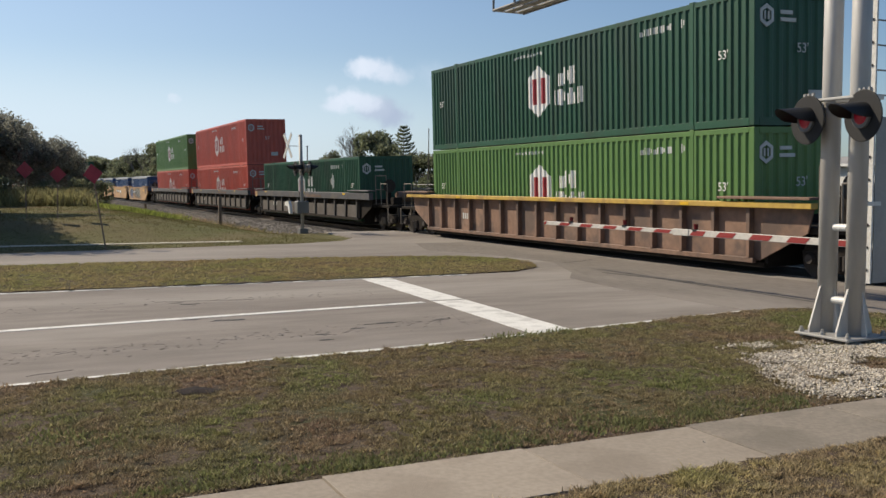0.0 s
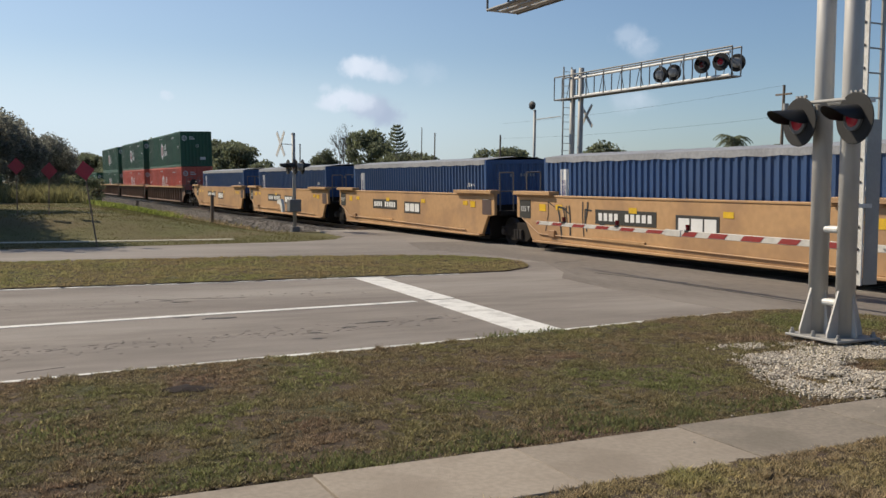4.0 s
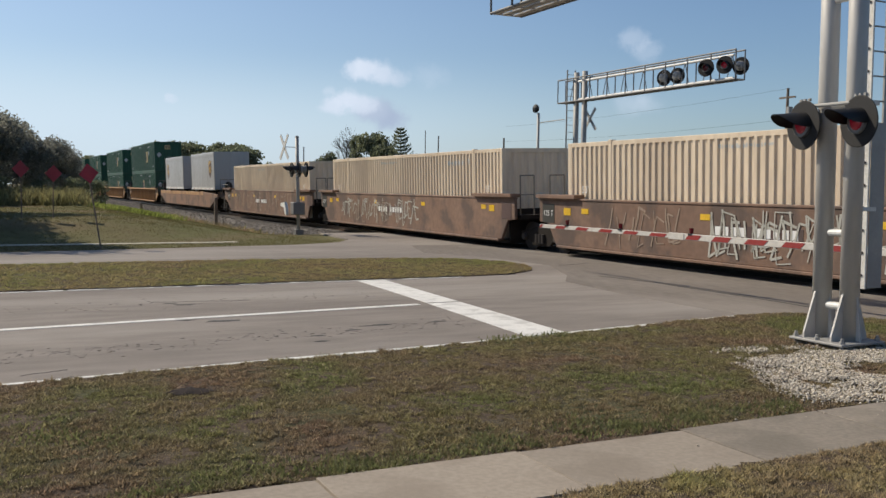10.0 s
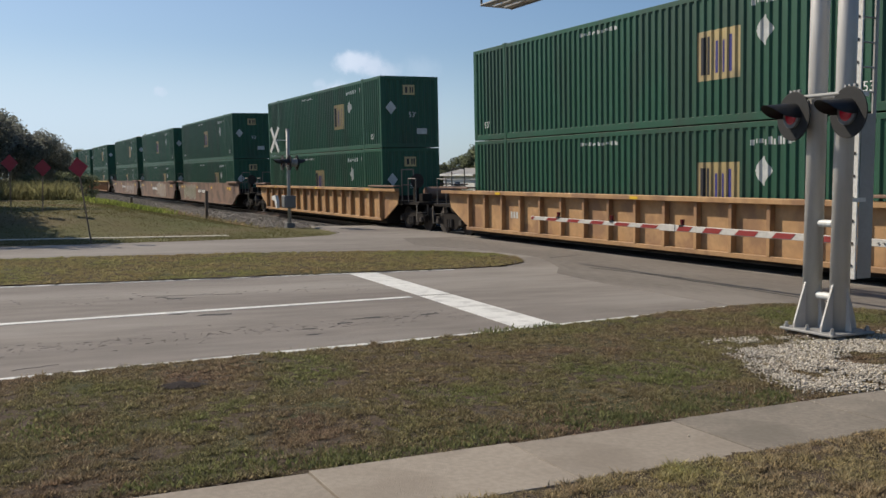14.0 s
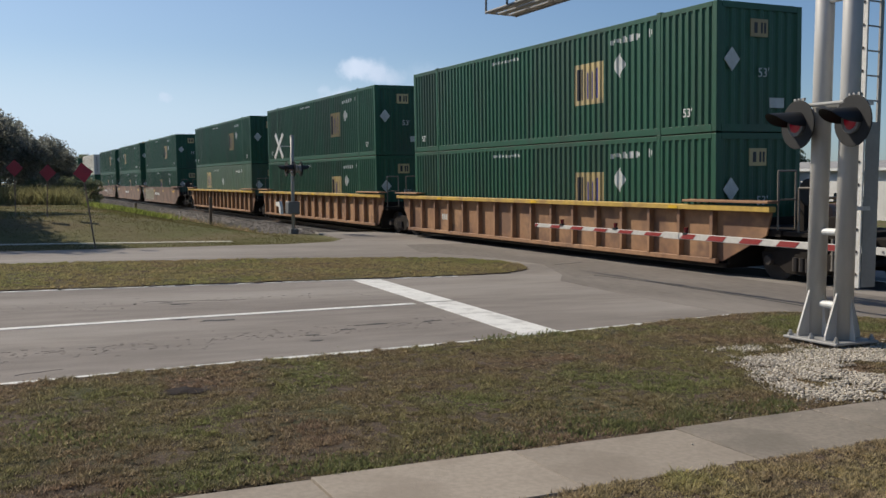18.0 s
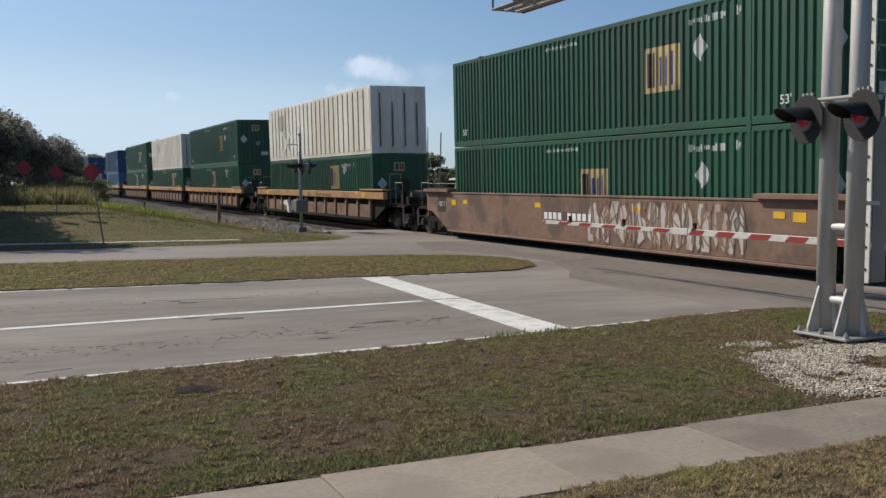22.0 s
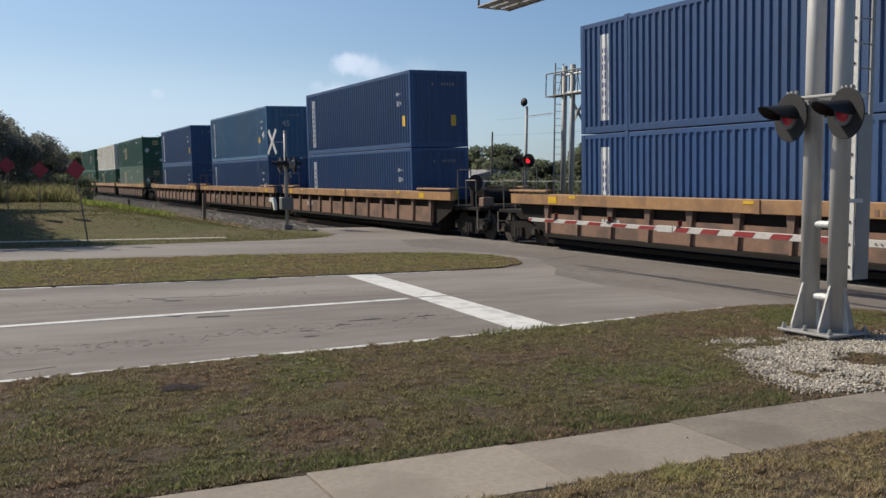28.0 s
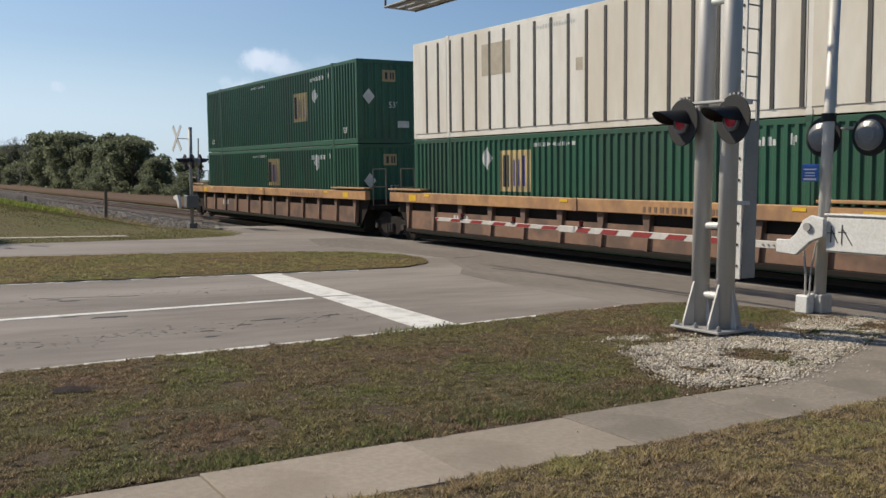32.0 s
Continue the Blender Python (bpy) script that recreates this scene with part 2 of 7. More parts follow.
M["steel_ochre"] = mat("weathered_ochre_steel", (0.29, 0.15, 0.075), 0.7, color2=(0.38, 0.215, 0.11), scale=0.9, amount=0.9, grain=7, grain_amount=0.35, spread=0.1, dirt=(0.13, 0.07, 0.048), dirt_amount=0.7, dirt_scale=1.1, bump=0.15, bump_scale=20)
M["steel_tan"] = mat("tan_orange_steel", (0.39, 0.218, 0.092), 0.65, color2=(0.47, 0.285, 0.135), scale=0.9, amount=0.8, grain=7, grain_amount=0.3, spread=0.1, dirt=(0.16, 0.08, 0.05), dirt_amount=0.55, dirt_scale=1.1, bump=0.15, bump_scale=20)
M["steel_orange"] = mat("orange_steel", (0.46, 0.275, 0.13), 0.6, color2=(0.39, 0.225, 0.10), scale=0.7, grain=6, grain_amount=0.2, spread=0.08, dirt=(0.24, 0.14, 0.08), dirt_amount=0.45, dirt_scale=0.8, bump=0.1, bump_scale=15)
M["steel_grey"] = mat("dark_grey_steel", (0.03, 0.029, 0.029), 0.65, color2=(0.045, 0.042, 0.04), scale=0.9, grain=7, grain_amount=0.3, dirt=(0.05, 0.04, 0.033), dirt_amount=0.5, dirt_scale=1.2)
M["skirt"] = mat("dusty_taupe_plate", (0.115, 0.10, 0.088), 0.75, color2=(0.085, 0.072, 0.063), scale=0.9, grain=7, dirt=(0.06, 0.048, 0.042), dirt_amount=0.6, dirt_scale=1.0)
M["chord_grey"] = mat("slate_chord", (0.09, 0.09, 0.10), 0.6, color2=(0.07, 0.068, 0.07), scale=0.8, grain=6, grain_amount=0.3, dirt=(0.14, 0.12, 0.10), dirt_amount=0.5, dirt_scale=1.2)
M["handrail"] = mat("grimy_handrail", (0.20, 0.175, 0.145), 0.6, color2=(0.11, 0.095, 0.08), scale=3)
M["steel_maroon"] = mat("maroon_steel", (0.078, 0.045, 0.04), 0.65, color2=(0.105, 0.062, 0.055), scale=0.7, grain=7, grain_amount=0.3, dirt=(0.06, 0.046, 0.042), dirt_amount=0.5, dirt_scale=0.9)
M["chord_orange"] = mat("orange_chord", (0.43, 0.235, 0.095), 0.6, color2=(0.34, 0.2, 0.105), scale=0.8, grain=6, grain_amount=0.3, spread=0.1, dirt=(0.18, 0.1, 0.06), dirt_amount=0.6, dirt_scale=1.2)
M["chord_yellow"] = mat("yellow_chord", (0.55, 0.36, 0.06), 0.6, color2=(0.42, 0.27, 0.09), scale=0.9, grain=6, grain_amount=0.3, dirt=(0.2, 0.11, 0.06), dirt_amount=0.55, dirt_scale=1.2)
# grime of the running gear; also the painted shade on chord-form car sides
M["underframe"] = mat("grimy_shaded_underframe", (0.020, 0.017, 0.015), 0.9, color2=(0.032, 0.026, 0.022), scale=3)
M["wheel"] = mat("worn_wheel_steel", (0.03, 0.025, 0.022), 0.75, 0.1, color2=(0.045, 0.035, 0.03), scale=4)
M["graf_pale"] = mat("pale_spray_paint", (0.46, 0.45, 0.40), 0.6, color2=(0.34, 0.33, 0.29), scale=3, grain=9)
M["graf_green"] = mat("olive_spray_paint", (0.17, 0.15, 0.075), 0.6, color2=(0.12, 0.11, 0.06), scale=3)
M["graf_white"] = mat("white_spray_paint", (0.5, 0.47, 0.43), 0.65, color2=(0.4, 0.36, 0.32), scale=2, grain=9, dirt=(0.25, 0.16, 0.11), dirt_amount=0.5, dirt_scale=1.2)
M["graf_faint"] = mat("faint_spray_paint", (0.30, 0.23, 0.175), 0.7, color2=(0.24, 0.165, 0.12), scale=3)
M["graf_dark"] = mat("black_spray_paint", (0.035, 0.035, 0.035), 0.6)
M["graf_blue"] = mat("blue_spray_paint", (0.12, 0.2, 0.38), 0.6)
M["reflector"] = mat("yellow_reflector", (0.8, 0.5, 0.03), 0.4)
M["sign_plate"] = mat("dark_number_plate", (0.035, 0.035, 0.03), 0.6)
M["galv"] = mat("galvanised_steel", (0.34, 0.335, 0.32), 0.55, 0.1, color2=(0.27, 0.265, 0.255), scale=3, grain=25, grain_amount=0.12)
M["alu"] = mat("grey_aluminium_paint", (0.52, 0.505, 0.48), 0.5, 0.15, color2=(0.45, 0.435, 0.41), scale=2, grain=15, grain_amount=0.15, stretch=(1, 1, 0.2), dirt=(0.33, 0.31, 0.285), dirt_amount=0.35, dirt_scale=3.0)
M["frame_grey"] = mat("dull_grey_pipe", (0.15, 0.15, 0.15), 0.6, 0.1, color2=(0.2, 0.2, 0.2), scale=3)
M["bare_soil"] = mat("bare_soil", (0.03, 0.024, 0.022), 0.95, color2=(0.05, 0.038, 0.033), scale=8, grain=40, grain_amount=0.5, bump=0.6, bump_scale=40)
M["steel_rust"] = mat("rusty_orange_steel", (0.195, 0.108, 0.07), 0.7, color2=(0.255, 0.15, 0.095), scale=0.9, amount=0.8, grain=7, grain_amount=0.35, spread=0.14, dirt=(0.07, 0.048, 0.04), dirt_amount=0.7, dirt_scale=0.9, bump=0.15, bump_scale=20)
M["straw"] = mat("straw_blades", (0.52, 0.45, 0.30), 0.8, color2=(0.42, 0.34, 0.21), scale=2, island=0.4)
M["black"] = mat("matt_black", (0.012, 0.012, 0.013), 0.55, grain_amount=0.1)
M["disc"] = mat("dull_black_backboard", (0.010, 0.010, 0.011), 0.8, color2=(0.016, 0.016, 0.017), scale=4, grain=20)
M["lens_on"] = mat("lit_red_lens", (0.22, 0.008, 0.022), 0.2, grain_amount=0.0, amount=0.1, emit=0.16)
M["lens_bright"] = mat("bright_red_lens", (0.85, 0.02, 0.03), 0.2, grain_amount=0.0, amount=0.1, emit=1.6)
M["lens_off"] = mat("dark_red_lens", (0.12, 0.006, 0.012), 0.15, grain_amount=0.0, amount=0.1)
M["lens_grey"] = mat("grey_lens_back", (0.16, 0.17, 0.18), 0.35)
M["gate_white"] = mat("white_reflective_tape", (0.58, 0.555, 0.51), 0.5, color2=(0.48, 0.46, 0.42), scale=5, grain=12, grain_amount=0.25)
M["gate_red"] = mat("red_reflective_tape", (0.28, 0.025, 0.022), 0.5, color2=(0.22, 0.03, 0.025), scale=5)
M["white_paint"] = mat("white_enamel", (0.70, 0.70, 0.68), 0.5, color2=(0.58, 0.57, 0.54), scale=4, grain=30)
M["sign_red"] = mat("red_sign_sheet", (0.32, 0.014, 0.03), 0.45, grain_amount=0.1)
M["sign_blue"] = mat("blue_sign_sheet", (0.02, 0.12, 0.5), 0.45)
M["wood"] = mat("weathered_wood", (0.19, 0.15, 0.115), 0.85, scale=3, grain=20, stretch=(1, 1, 0.1))
M["asphalt"] = mat("worn_asphalt", (0.265, 0.238, 0.213), 0.9, color2=(0.205, 0.182, 0.163), scale=0.45, amount=0.9, grain=4, grain_amount=0.3, bump=0.35, bump_scale=120, stretch=(1, 0.22, 1), dirt=(0.315, 0.29, 0.262), dirt_amount=0.6, dirt_scale=0.3)
M["asphalt_patch"] = mat("grey_brown_asphalt_overlay", (0.215, 0.192, 0.17), 0.9, color2=(0.18, 0.16, 0.142), scale=0.5, amount=0.9, grain=8, grain_amount=0.35, bump=0.35, bump_scale=120, stretch=(0.4, 1, 1), dirt=(0.26, 0.235, 0.21), dirt_amount=0.6, dirt_scale=0.35)
M["tar"] = mat("tar_seal", (0.035, 0.034, 0.033), 0.8, scale=5)
M["scuff"] = mat("dark_road_scuff", (0.18, 0.163, 0.148), 0.9, scale=5)
M["paint_line"] = mat("worn_road_paint", (0.76, 0.75, 0.71), 0.7, color2=(0.64, 0.63, 0.59), scale=2.5, amount=0.7, grain=30, grain_amount=0.25, dirt=(0.34, 0.33, 0.31), dirt_amount=0.5, dirt_scale=3.5)
M["concrete"] = mat("sidewalk_concrete", (0.33, 0.285, 0.232), 0.9, color2=(0.28, 0.242, 0.198), scale=1.0, grain=25, grain_amount=0.25, bump=0.25, bump_scale=90, spread=0.07, dirt=(0.225, 0.19, 0.152), dirt_amount=0.55, dirt_scale=1.3)
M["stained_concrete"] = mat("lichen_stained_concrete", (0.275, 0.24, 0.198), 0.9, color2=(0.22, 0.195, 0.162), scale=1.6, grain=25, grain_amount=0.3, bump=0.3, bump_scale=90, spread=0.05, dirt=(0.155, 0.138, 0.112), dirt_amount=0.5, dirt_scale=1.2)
M["pale_concrete"] = mat("pale_path_concrete", (0.5, 0.47, 0.38), 0.9, color2=(0.42, 0.39, 0.32), scale=1.2, grain=20)
M["turf"] = mat("dry_turf", (0.115, 0.09, 0.06), 0.95, color2=(0.12, 0.088, 0.068), scale=1.2, amount=1.0, grain=60, grain_amount=0.8, bump=1.0, bump_scale=50, dirt=(0.07, 0.078, 0.034), dirt_amount=0.7, dirt_scale=0.7)
M["blade"] = mat("grass_blades", (0.275, 0.256, 0.115), 0.8, color2=(0.305, 0.215, 0.15), scale=0.8, amount=1.0, grain=5, grain_amount=0.35, island=0.7, dirt=(0.2, 0.232, 0.085), dirt_amount=0.75, dirt_scale=0.6)
M["lawn_blade"] = mat("lawn_grass_blades", (0.47, 0.405, 0.20), 0.8, color2=(0.43, 0.335, 0.205), scale=1.4, amount=1.0, grain=9, grain_amount=0.35, island=0.8, dirt=(0.28, 0.315, 0.105), dirt_amount=0.6, dirt_scale=0.8)
M["median_blade"] = mat("median_grass_blades", (0.345, 0.31, 0.14), 0.8, color2=(0.33, 0.255, 0.135), scale=0.6, amount=1.0, grain=4, grain_amount=0.3, island=0.4, dirt=(0.245, 0.255, 0.095), dirt_amount=0.7, dirt_scale=0.4)
M["field"] = mat("rough_grass", (0.108, 0.114, 0.042), 0.95, color2=(0.128, 0.116, 0.052), scale=0.15, amount=1.0, grain=1.5, grain_amount=0.35, bump=0.6, bump_scale=8, dirt=(0.15, 0.112, 0.066), dirt_amount=0.6, dirt_scale=0.13)
M["field_blade"] = mat("bank_grass_blades", (0.115, 0.122, 0.046), 0.8, color2=(0.138, 0.122, 0.058), scale=0.16, amount=1.0, grain=1.2, grain_amount=0.3, island=0.12, dirt=(0.16, 0.118, 0.07), dirt_amount=0.6, dirt_scale=0.13)
M["dirt"] = mat("reddish_dirt", (0.125, 0.078, 0.05), 0.95, color2=(0.10, 0.07, 0.045), scale=0.2, grain=2, bump=0.5, bump_scale=8)
M["ballast"] = mat("track_ballast", (0.19, 0.177, 0.165), 0.95, color2=(0.14, 0.128, 0.12), scale=1.2, grain=12, grain_amount=0.6, bump=1.0, bump_scale=18, island=0.25)
M["stone"] = mat("crushed_limestone", (0.60, 0.54, 0.45), 0.9, color2=(0.44, 0.39, 0.32), scale=8, island=0.35)
M["gravel_bed"] = mat("gravel_bed", (0.27, 0.24, 0.195), 0.95, color2=(0.4, 0.37, 0.31), scale=14, amount=0.9, grain=40, grain_amount=0.5, bump=1.0, bump_scale=50)
M["rail"] = mat("rail_steel", (0.14, 0.09, 0.065), 0.5, 0.5)
M["rail_head"] = mat("polished_rail_head", (0.5, 0.49, 0.48), 0.3, 0.9)
M["tie"] = mat("creosoted_tie", (0.075, 0.058, 0.045), 0.9, scale=4, spread=0.2)
M["leaf_dark"] = mat("dark_leaves", (0.21, 0.215, 0.18), 0.6, color2=(0.23, 0.235, 0.2), scale=0.8, island=0.35)
M["leaf"] = mat("green_leaves", (0.165, 0.19, 0.115), 0.6, color2=(0.195, 0.21, 0.135), scale=0.6, island=0.35)
M["leaf_pale"] = mat("yellow_green_weeds", (0.23, 0.225, 0.10), 0.7, color2=(0.28, 0.245, 0.13), scale=0.7, island=0.4)
M["leaf_bright"] = mat("bright_green_weeds", (0.165, 0.185, 0.075), 0.8, color2=(0.21, 0.20, 0.095), scale=0.7, island=0.45)
M["leaf_lush"] = mat("lush_yellow_green_weeds", (0.20, 0.25, 0.055), 0.7, color2=(0.24, 0.25, 0.075), scale=0.7, island=0.35)
M["bark"] = mat("bark", (0.11, 0.085, 0.065), 0.9, scale=3, stretch=(1, 1, 0.2))
M["bark_pale"] = mat("pale_twigs", (0.26, 0.235, 0.2), 0.9, scale=3)
M["stucco_brown"] = mat("beige_stucco", (0.36, 0.29, 0.22), 0.9, scale=0.5, grain=10, grain_amount=0.1)
M["stucco_white"] = mat("white_stucco", (0.68, 0.67, 0.64), 0.85, scale=0.5, grain=10, grain_amount=0.1)
M["shingle"] = mat("brown_shingle_roof", (0.20, 0.15, 0.115), 0.9, scale=1, grain=6)
M["roof_grey"] = mat("grey_roof", (0.32, 0.31, 0.3), 0.8, scale=1, grain=6)
M["glass_dark"] = mat("dark_window_glass", (0.02, 0.025, 0.03), 0.08, grain_amount=0)


# ---- mesh helpers ----
class Geo:
    """Collects vertices and faces of one mesh."""

    def __init__(self):
        self.v, self.f = [], []

    def face(self, *pts):
        i = len(self.v)
        self.v += [tuple(p) for p in pts]
        self.f.append(tuple(range(i, i + len(pts))))
        return self

    def box(self, x0, x1, y0, y1, z0, z1):
        i = len(self.v)
        self.v += [(x, y, z) for z in (z0, z1) for x, y in ((x0, y0), (x1, y0), (x1, y1), (x0, y1))]
        self.f += [tuple(i + k for k in q) for q in ((3, 2, 1, 0), (4, 5, 6, 7), (0, 1, 5, 4), (1, 2, 6, 5), (2, 3, 7, 6), (3, 0, 4, 7))]
        return self

    def prism(self, outline, a, b, axis="y"):
        """A flat outline pushed from a to b along an axis."""
        put = {"y": lambda p, t: (p[0], t, p[1]), "x": lambda p, t: (t, p[0], p[1]), "z": lambda p, t: (p[0], p[1], t)}[axis]
        i, n = len(self.v), len(outline)
        self.v += [put(p, a) for p in outline] + [put(p, b) for p in outline]
        self.f += [tuple(i + k for k in range(n)), tuple(i + n + k for k in reversed(range(n)))]
        self.f += [(i + k, i + n + k, i + n + (k + 1) % n, i + (k + 1) % n) for k in range(n)]
        return self

    def tube(self, p, q, r, r2=None, n=10, caps=True):
        p, q = Vector(p), Vector(q)
        w = (q - p).normalized()
        u = w.orthogonal().normalized()
        s = w.cross(u)
        r2 = r if r2 is None else r2
        i = len(self.v)
        for c, rr in ((p, r), (q, r2)):
            self.v += [tuple(c + rr * (math.cos(2 * math.pi * k / n) * u + math.sin(2 * math.pi * k / n) * s)) for k in range(n)]
        self.f += [(i + k, i + (k + 1) % n, i + n + (k + 1) % n, i + n + k) for k in range(n)]
        if caps:
            self.f += [tuple(i + k for k in reversed(range(n))), tuple(i + n + k for k in range(n))]
        return self

    def lathe(self, p, way, rings, n=20):
        """Rings of (distance along way, radius) round an axis."""
        p, w = Vector(p), Vector(way).normalized()
        u = w.orthogonal().normalized()
        s = w.cross(u)
        i = len(self.v)
        for d, r in rings:
            self.v += [tuple(p + d * w + r * (math.cos(2 * math.pi * k / n) * u + math.sin(2 * math.pi * k / n) * s)) for k in range(n)]
        for j in range(len(rings) - 1):
            self.f += [(i + j * n + k, i + j * n + (k + 1) % n, i + (j + 1) * n + (k + 1) % n, i + (j + 1) * n + k) for k in range(n)]
        self.f += [tuple(i + k for k in reversed(range(n))), tuple(i + (len(rings) - 1) * n + k for k in range(n))]
        return self


def mesh_of(name, geo, material, bevel=0.0, smooth=False):
    me = bpy.data.meshes.new(name)
    me.from_pydata(geo.v, [], geo.f)
    bm = bmesh.new()
    bm.from_mesh(me)
    if bevel:
        bmesh.ops.remove_doubles(bm, verts=bm.verts, dist=1e-5)
        bmesh.ops.bevel(bm, geom=[e for e in bm.edges if len(e.link_faces) == 2 and e.calc_face_angle(0) > 0.6], offset=bevel, segments=1, affect="EDGES")
    bmesh.ops.recalc_face_normals(bm, faces=bm.faces)
    bm.to_mesh(me)
    bm.free()
    if smooth:
        for p in me.polygons:
            p.use_smooth = True
    me.materials.append(material)
    return me


def part(name, geo, material, parent=None, label="", bevel=0.0, smooth=False):
    """One mesh object; geo is a Geo or a ready mesh. Under a parent it is a part of that thing."""
    me = geo if isinstance(geo, bpy.types.Mesh) else mesh_of(name, geo, material, bevel, smooth)
    ob = new(name, me)
    ob.parent = parent
    if label:
        ob["label"] = label
    if name in SMALL:
        ob["kind"] = "stuff"
    return ob


SMALL = ("word_lettering", "number_lettering", "notice_lettering", "emblem_stripe", "fine_branching", "graffiti", "graffiti_outline", "scrawl", "lettering", "spring_nest", "conduit")


def thing(name, label, category, group="", at=None, kind=""):
    ob = new(name)
    ob.empty_display_size = 0.2
    tagged(ob, label, category, group, kind)
    if at is not None:
        ob.matrix_world = at
    return ob


def cloud_mesh(name, verts, faces, material):
    """A mesh from arrays, for what nobody could count."""
    me = bpy.data.meshes.new(name)
    k = faces.shape[1]
    me.vertices.add(len(verts))
    me.vertices.foreach_set("co", np.asarray(verts, np.float32).ravel())
    me.loops.add(faces.size)
    me.loops.foreach_set("vertex_index", np.asarray(faces, np.int32).ravel())
    me.polygons.add(len(faces))
    me.polygons.foreach_set("loop_start", np.arange(0, faces.size, k, dtype=np.int32))
    me.polygons.foreach_set("loop_total", np.full(len(faces), k, np.int32))
    me.update(calc_edges=True)
    me.materials.append(material)
    return me


TEXTS = {}


def lettering(text, size, material):
    """The mesh of a word in the built-in font, standing in the x-z plane and read from -y, centred."""
    key = (text, size, material.name)
    if key not in TEXTS:
        cu = bpy.data.curves.new("lettering", "FONT")
        cu.body, cu.size, cu.align_x, cu.align_y, cu.extrude = text, size, "CENTER", "CENTER", 0.002
        ob = bpy.data.objects.new("lettering", cu)
        scene.collection.objects.link(ob)
        bpy.context.view_layer.update()
        me = bpy.data.meshes.new_from_object(ob.evaluated_get(bpy.context.evaluated_depsgraph_get()))
        me.transform(pose(0, 0, 0, 90))
        me.materials.clear()
        me.materials.append(material)
        bpy.data.objects.remove(ob)
        TEXTS[key] = me
    return TEXTS[key]


# ---- the train ----
TRACK_Y, CANT = 16.15, 1.87      # centre line; lean of the track in degrees
MOVERS = []                      # (thing, place along the train, height above the rails)


def run(t):
    """How far the train has gone at t seconds."""
    if t <= 15:
        return 26.85 * t
    return 26.85 * t - 0.5 * (0.65 / 17) * (t - 15) ** 2


def on_track(x, z):
    c = radians(CANT)
    return pose(x, TRACK_Y - z * math.sin(c), z * math.cos(c), CANT, 0, 0)


def ride(ob, u, z):
    ob.matrix_world = on_track(u, z)
    MOVERS.append((ob, u, z))


def wave(x0, x1, pitch, depth):
    """Plan line of a corrugated sheet: (x, inset)."""
    n = max(1, round((x1 - x0) / pitch))
    p = (x1 - x0) / n
    out = []
    for k in range(n):
        a = x0 + k * p
        out += [(a, 0), (a + 0.34 * p, 0), (a + 0.5 * p, depth), (a + 0.84 * p, depth)]
    return out + [(x1, 0)]


def corrugated(line, y, side, z0, z1):
    g = Geo()
    for (xa, da), (xb, db) in zip(line, line[1:]):
        ya, yb = y - side * da, y - side * db
        g.face((xa, ya, z0), (xb, yb, z0), (xb, yb, z1), (xa, ya, z1))
    return g


def decal(line, y, bands):
    """Thin paint that follows a corrugated sheet on the -y side. bands: (x0, x1, f) with f(x) giving z0, z1."""
    g = Geo()
    for x0, x1, f in bands:
        xs = sorted({x0, x1, *(x for x, _ in line if x0 < x < x1), *(x0 + (x1 - x0) * k / 8 for k in range(9))})
        for a, b in zip(xs, xs[1:]):
            def inset(x):
                for (xa, da), (xb, db) in zip(line, line[1:]):
                    if xa <= x <= xb:
                        return da + (db - da) * (x - xa) / max(xb - xa, 1e-6)
                return 0
            ya, yb = y + inset(a) - 0.005, y + inset(b) - 0.005
            (za, zb), (zc, zd) = f(a), f(b)
            if zb - za > 1e-4 or zd - zc > 1e-4:
                g.face((a, ya, za), (b, yb, zc), (b, yb, zd), (a, ya, zb))
    return g


def flat_band(z0, z1):
    return lambda x: (z0, z1)


def strokes(x, z, w, h, n, seed):
    """Plain upright bars in place of a word."""
    r = random.Random(seed)
    out = []
    p = w / n
    for k in range(n):
        lo, hi = r.choice(((0, 1), (0, 0.7), (0.05, 1), (0.25, 0.8)))
        a = x + k * p
        out.append((a, a + p * 0.62, flat_band(z + h * lo, z + h * hi)))
    return out


MADE = {}


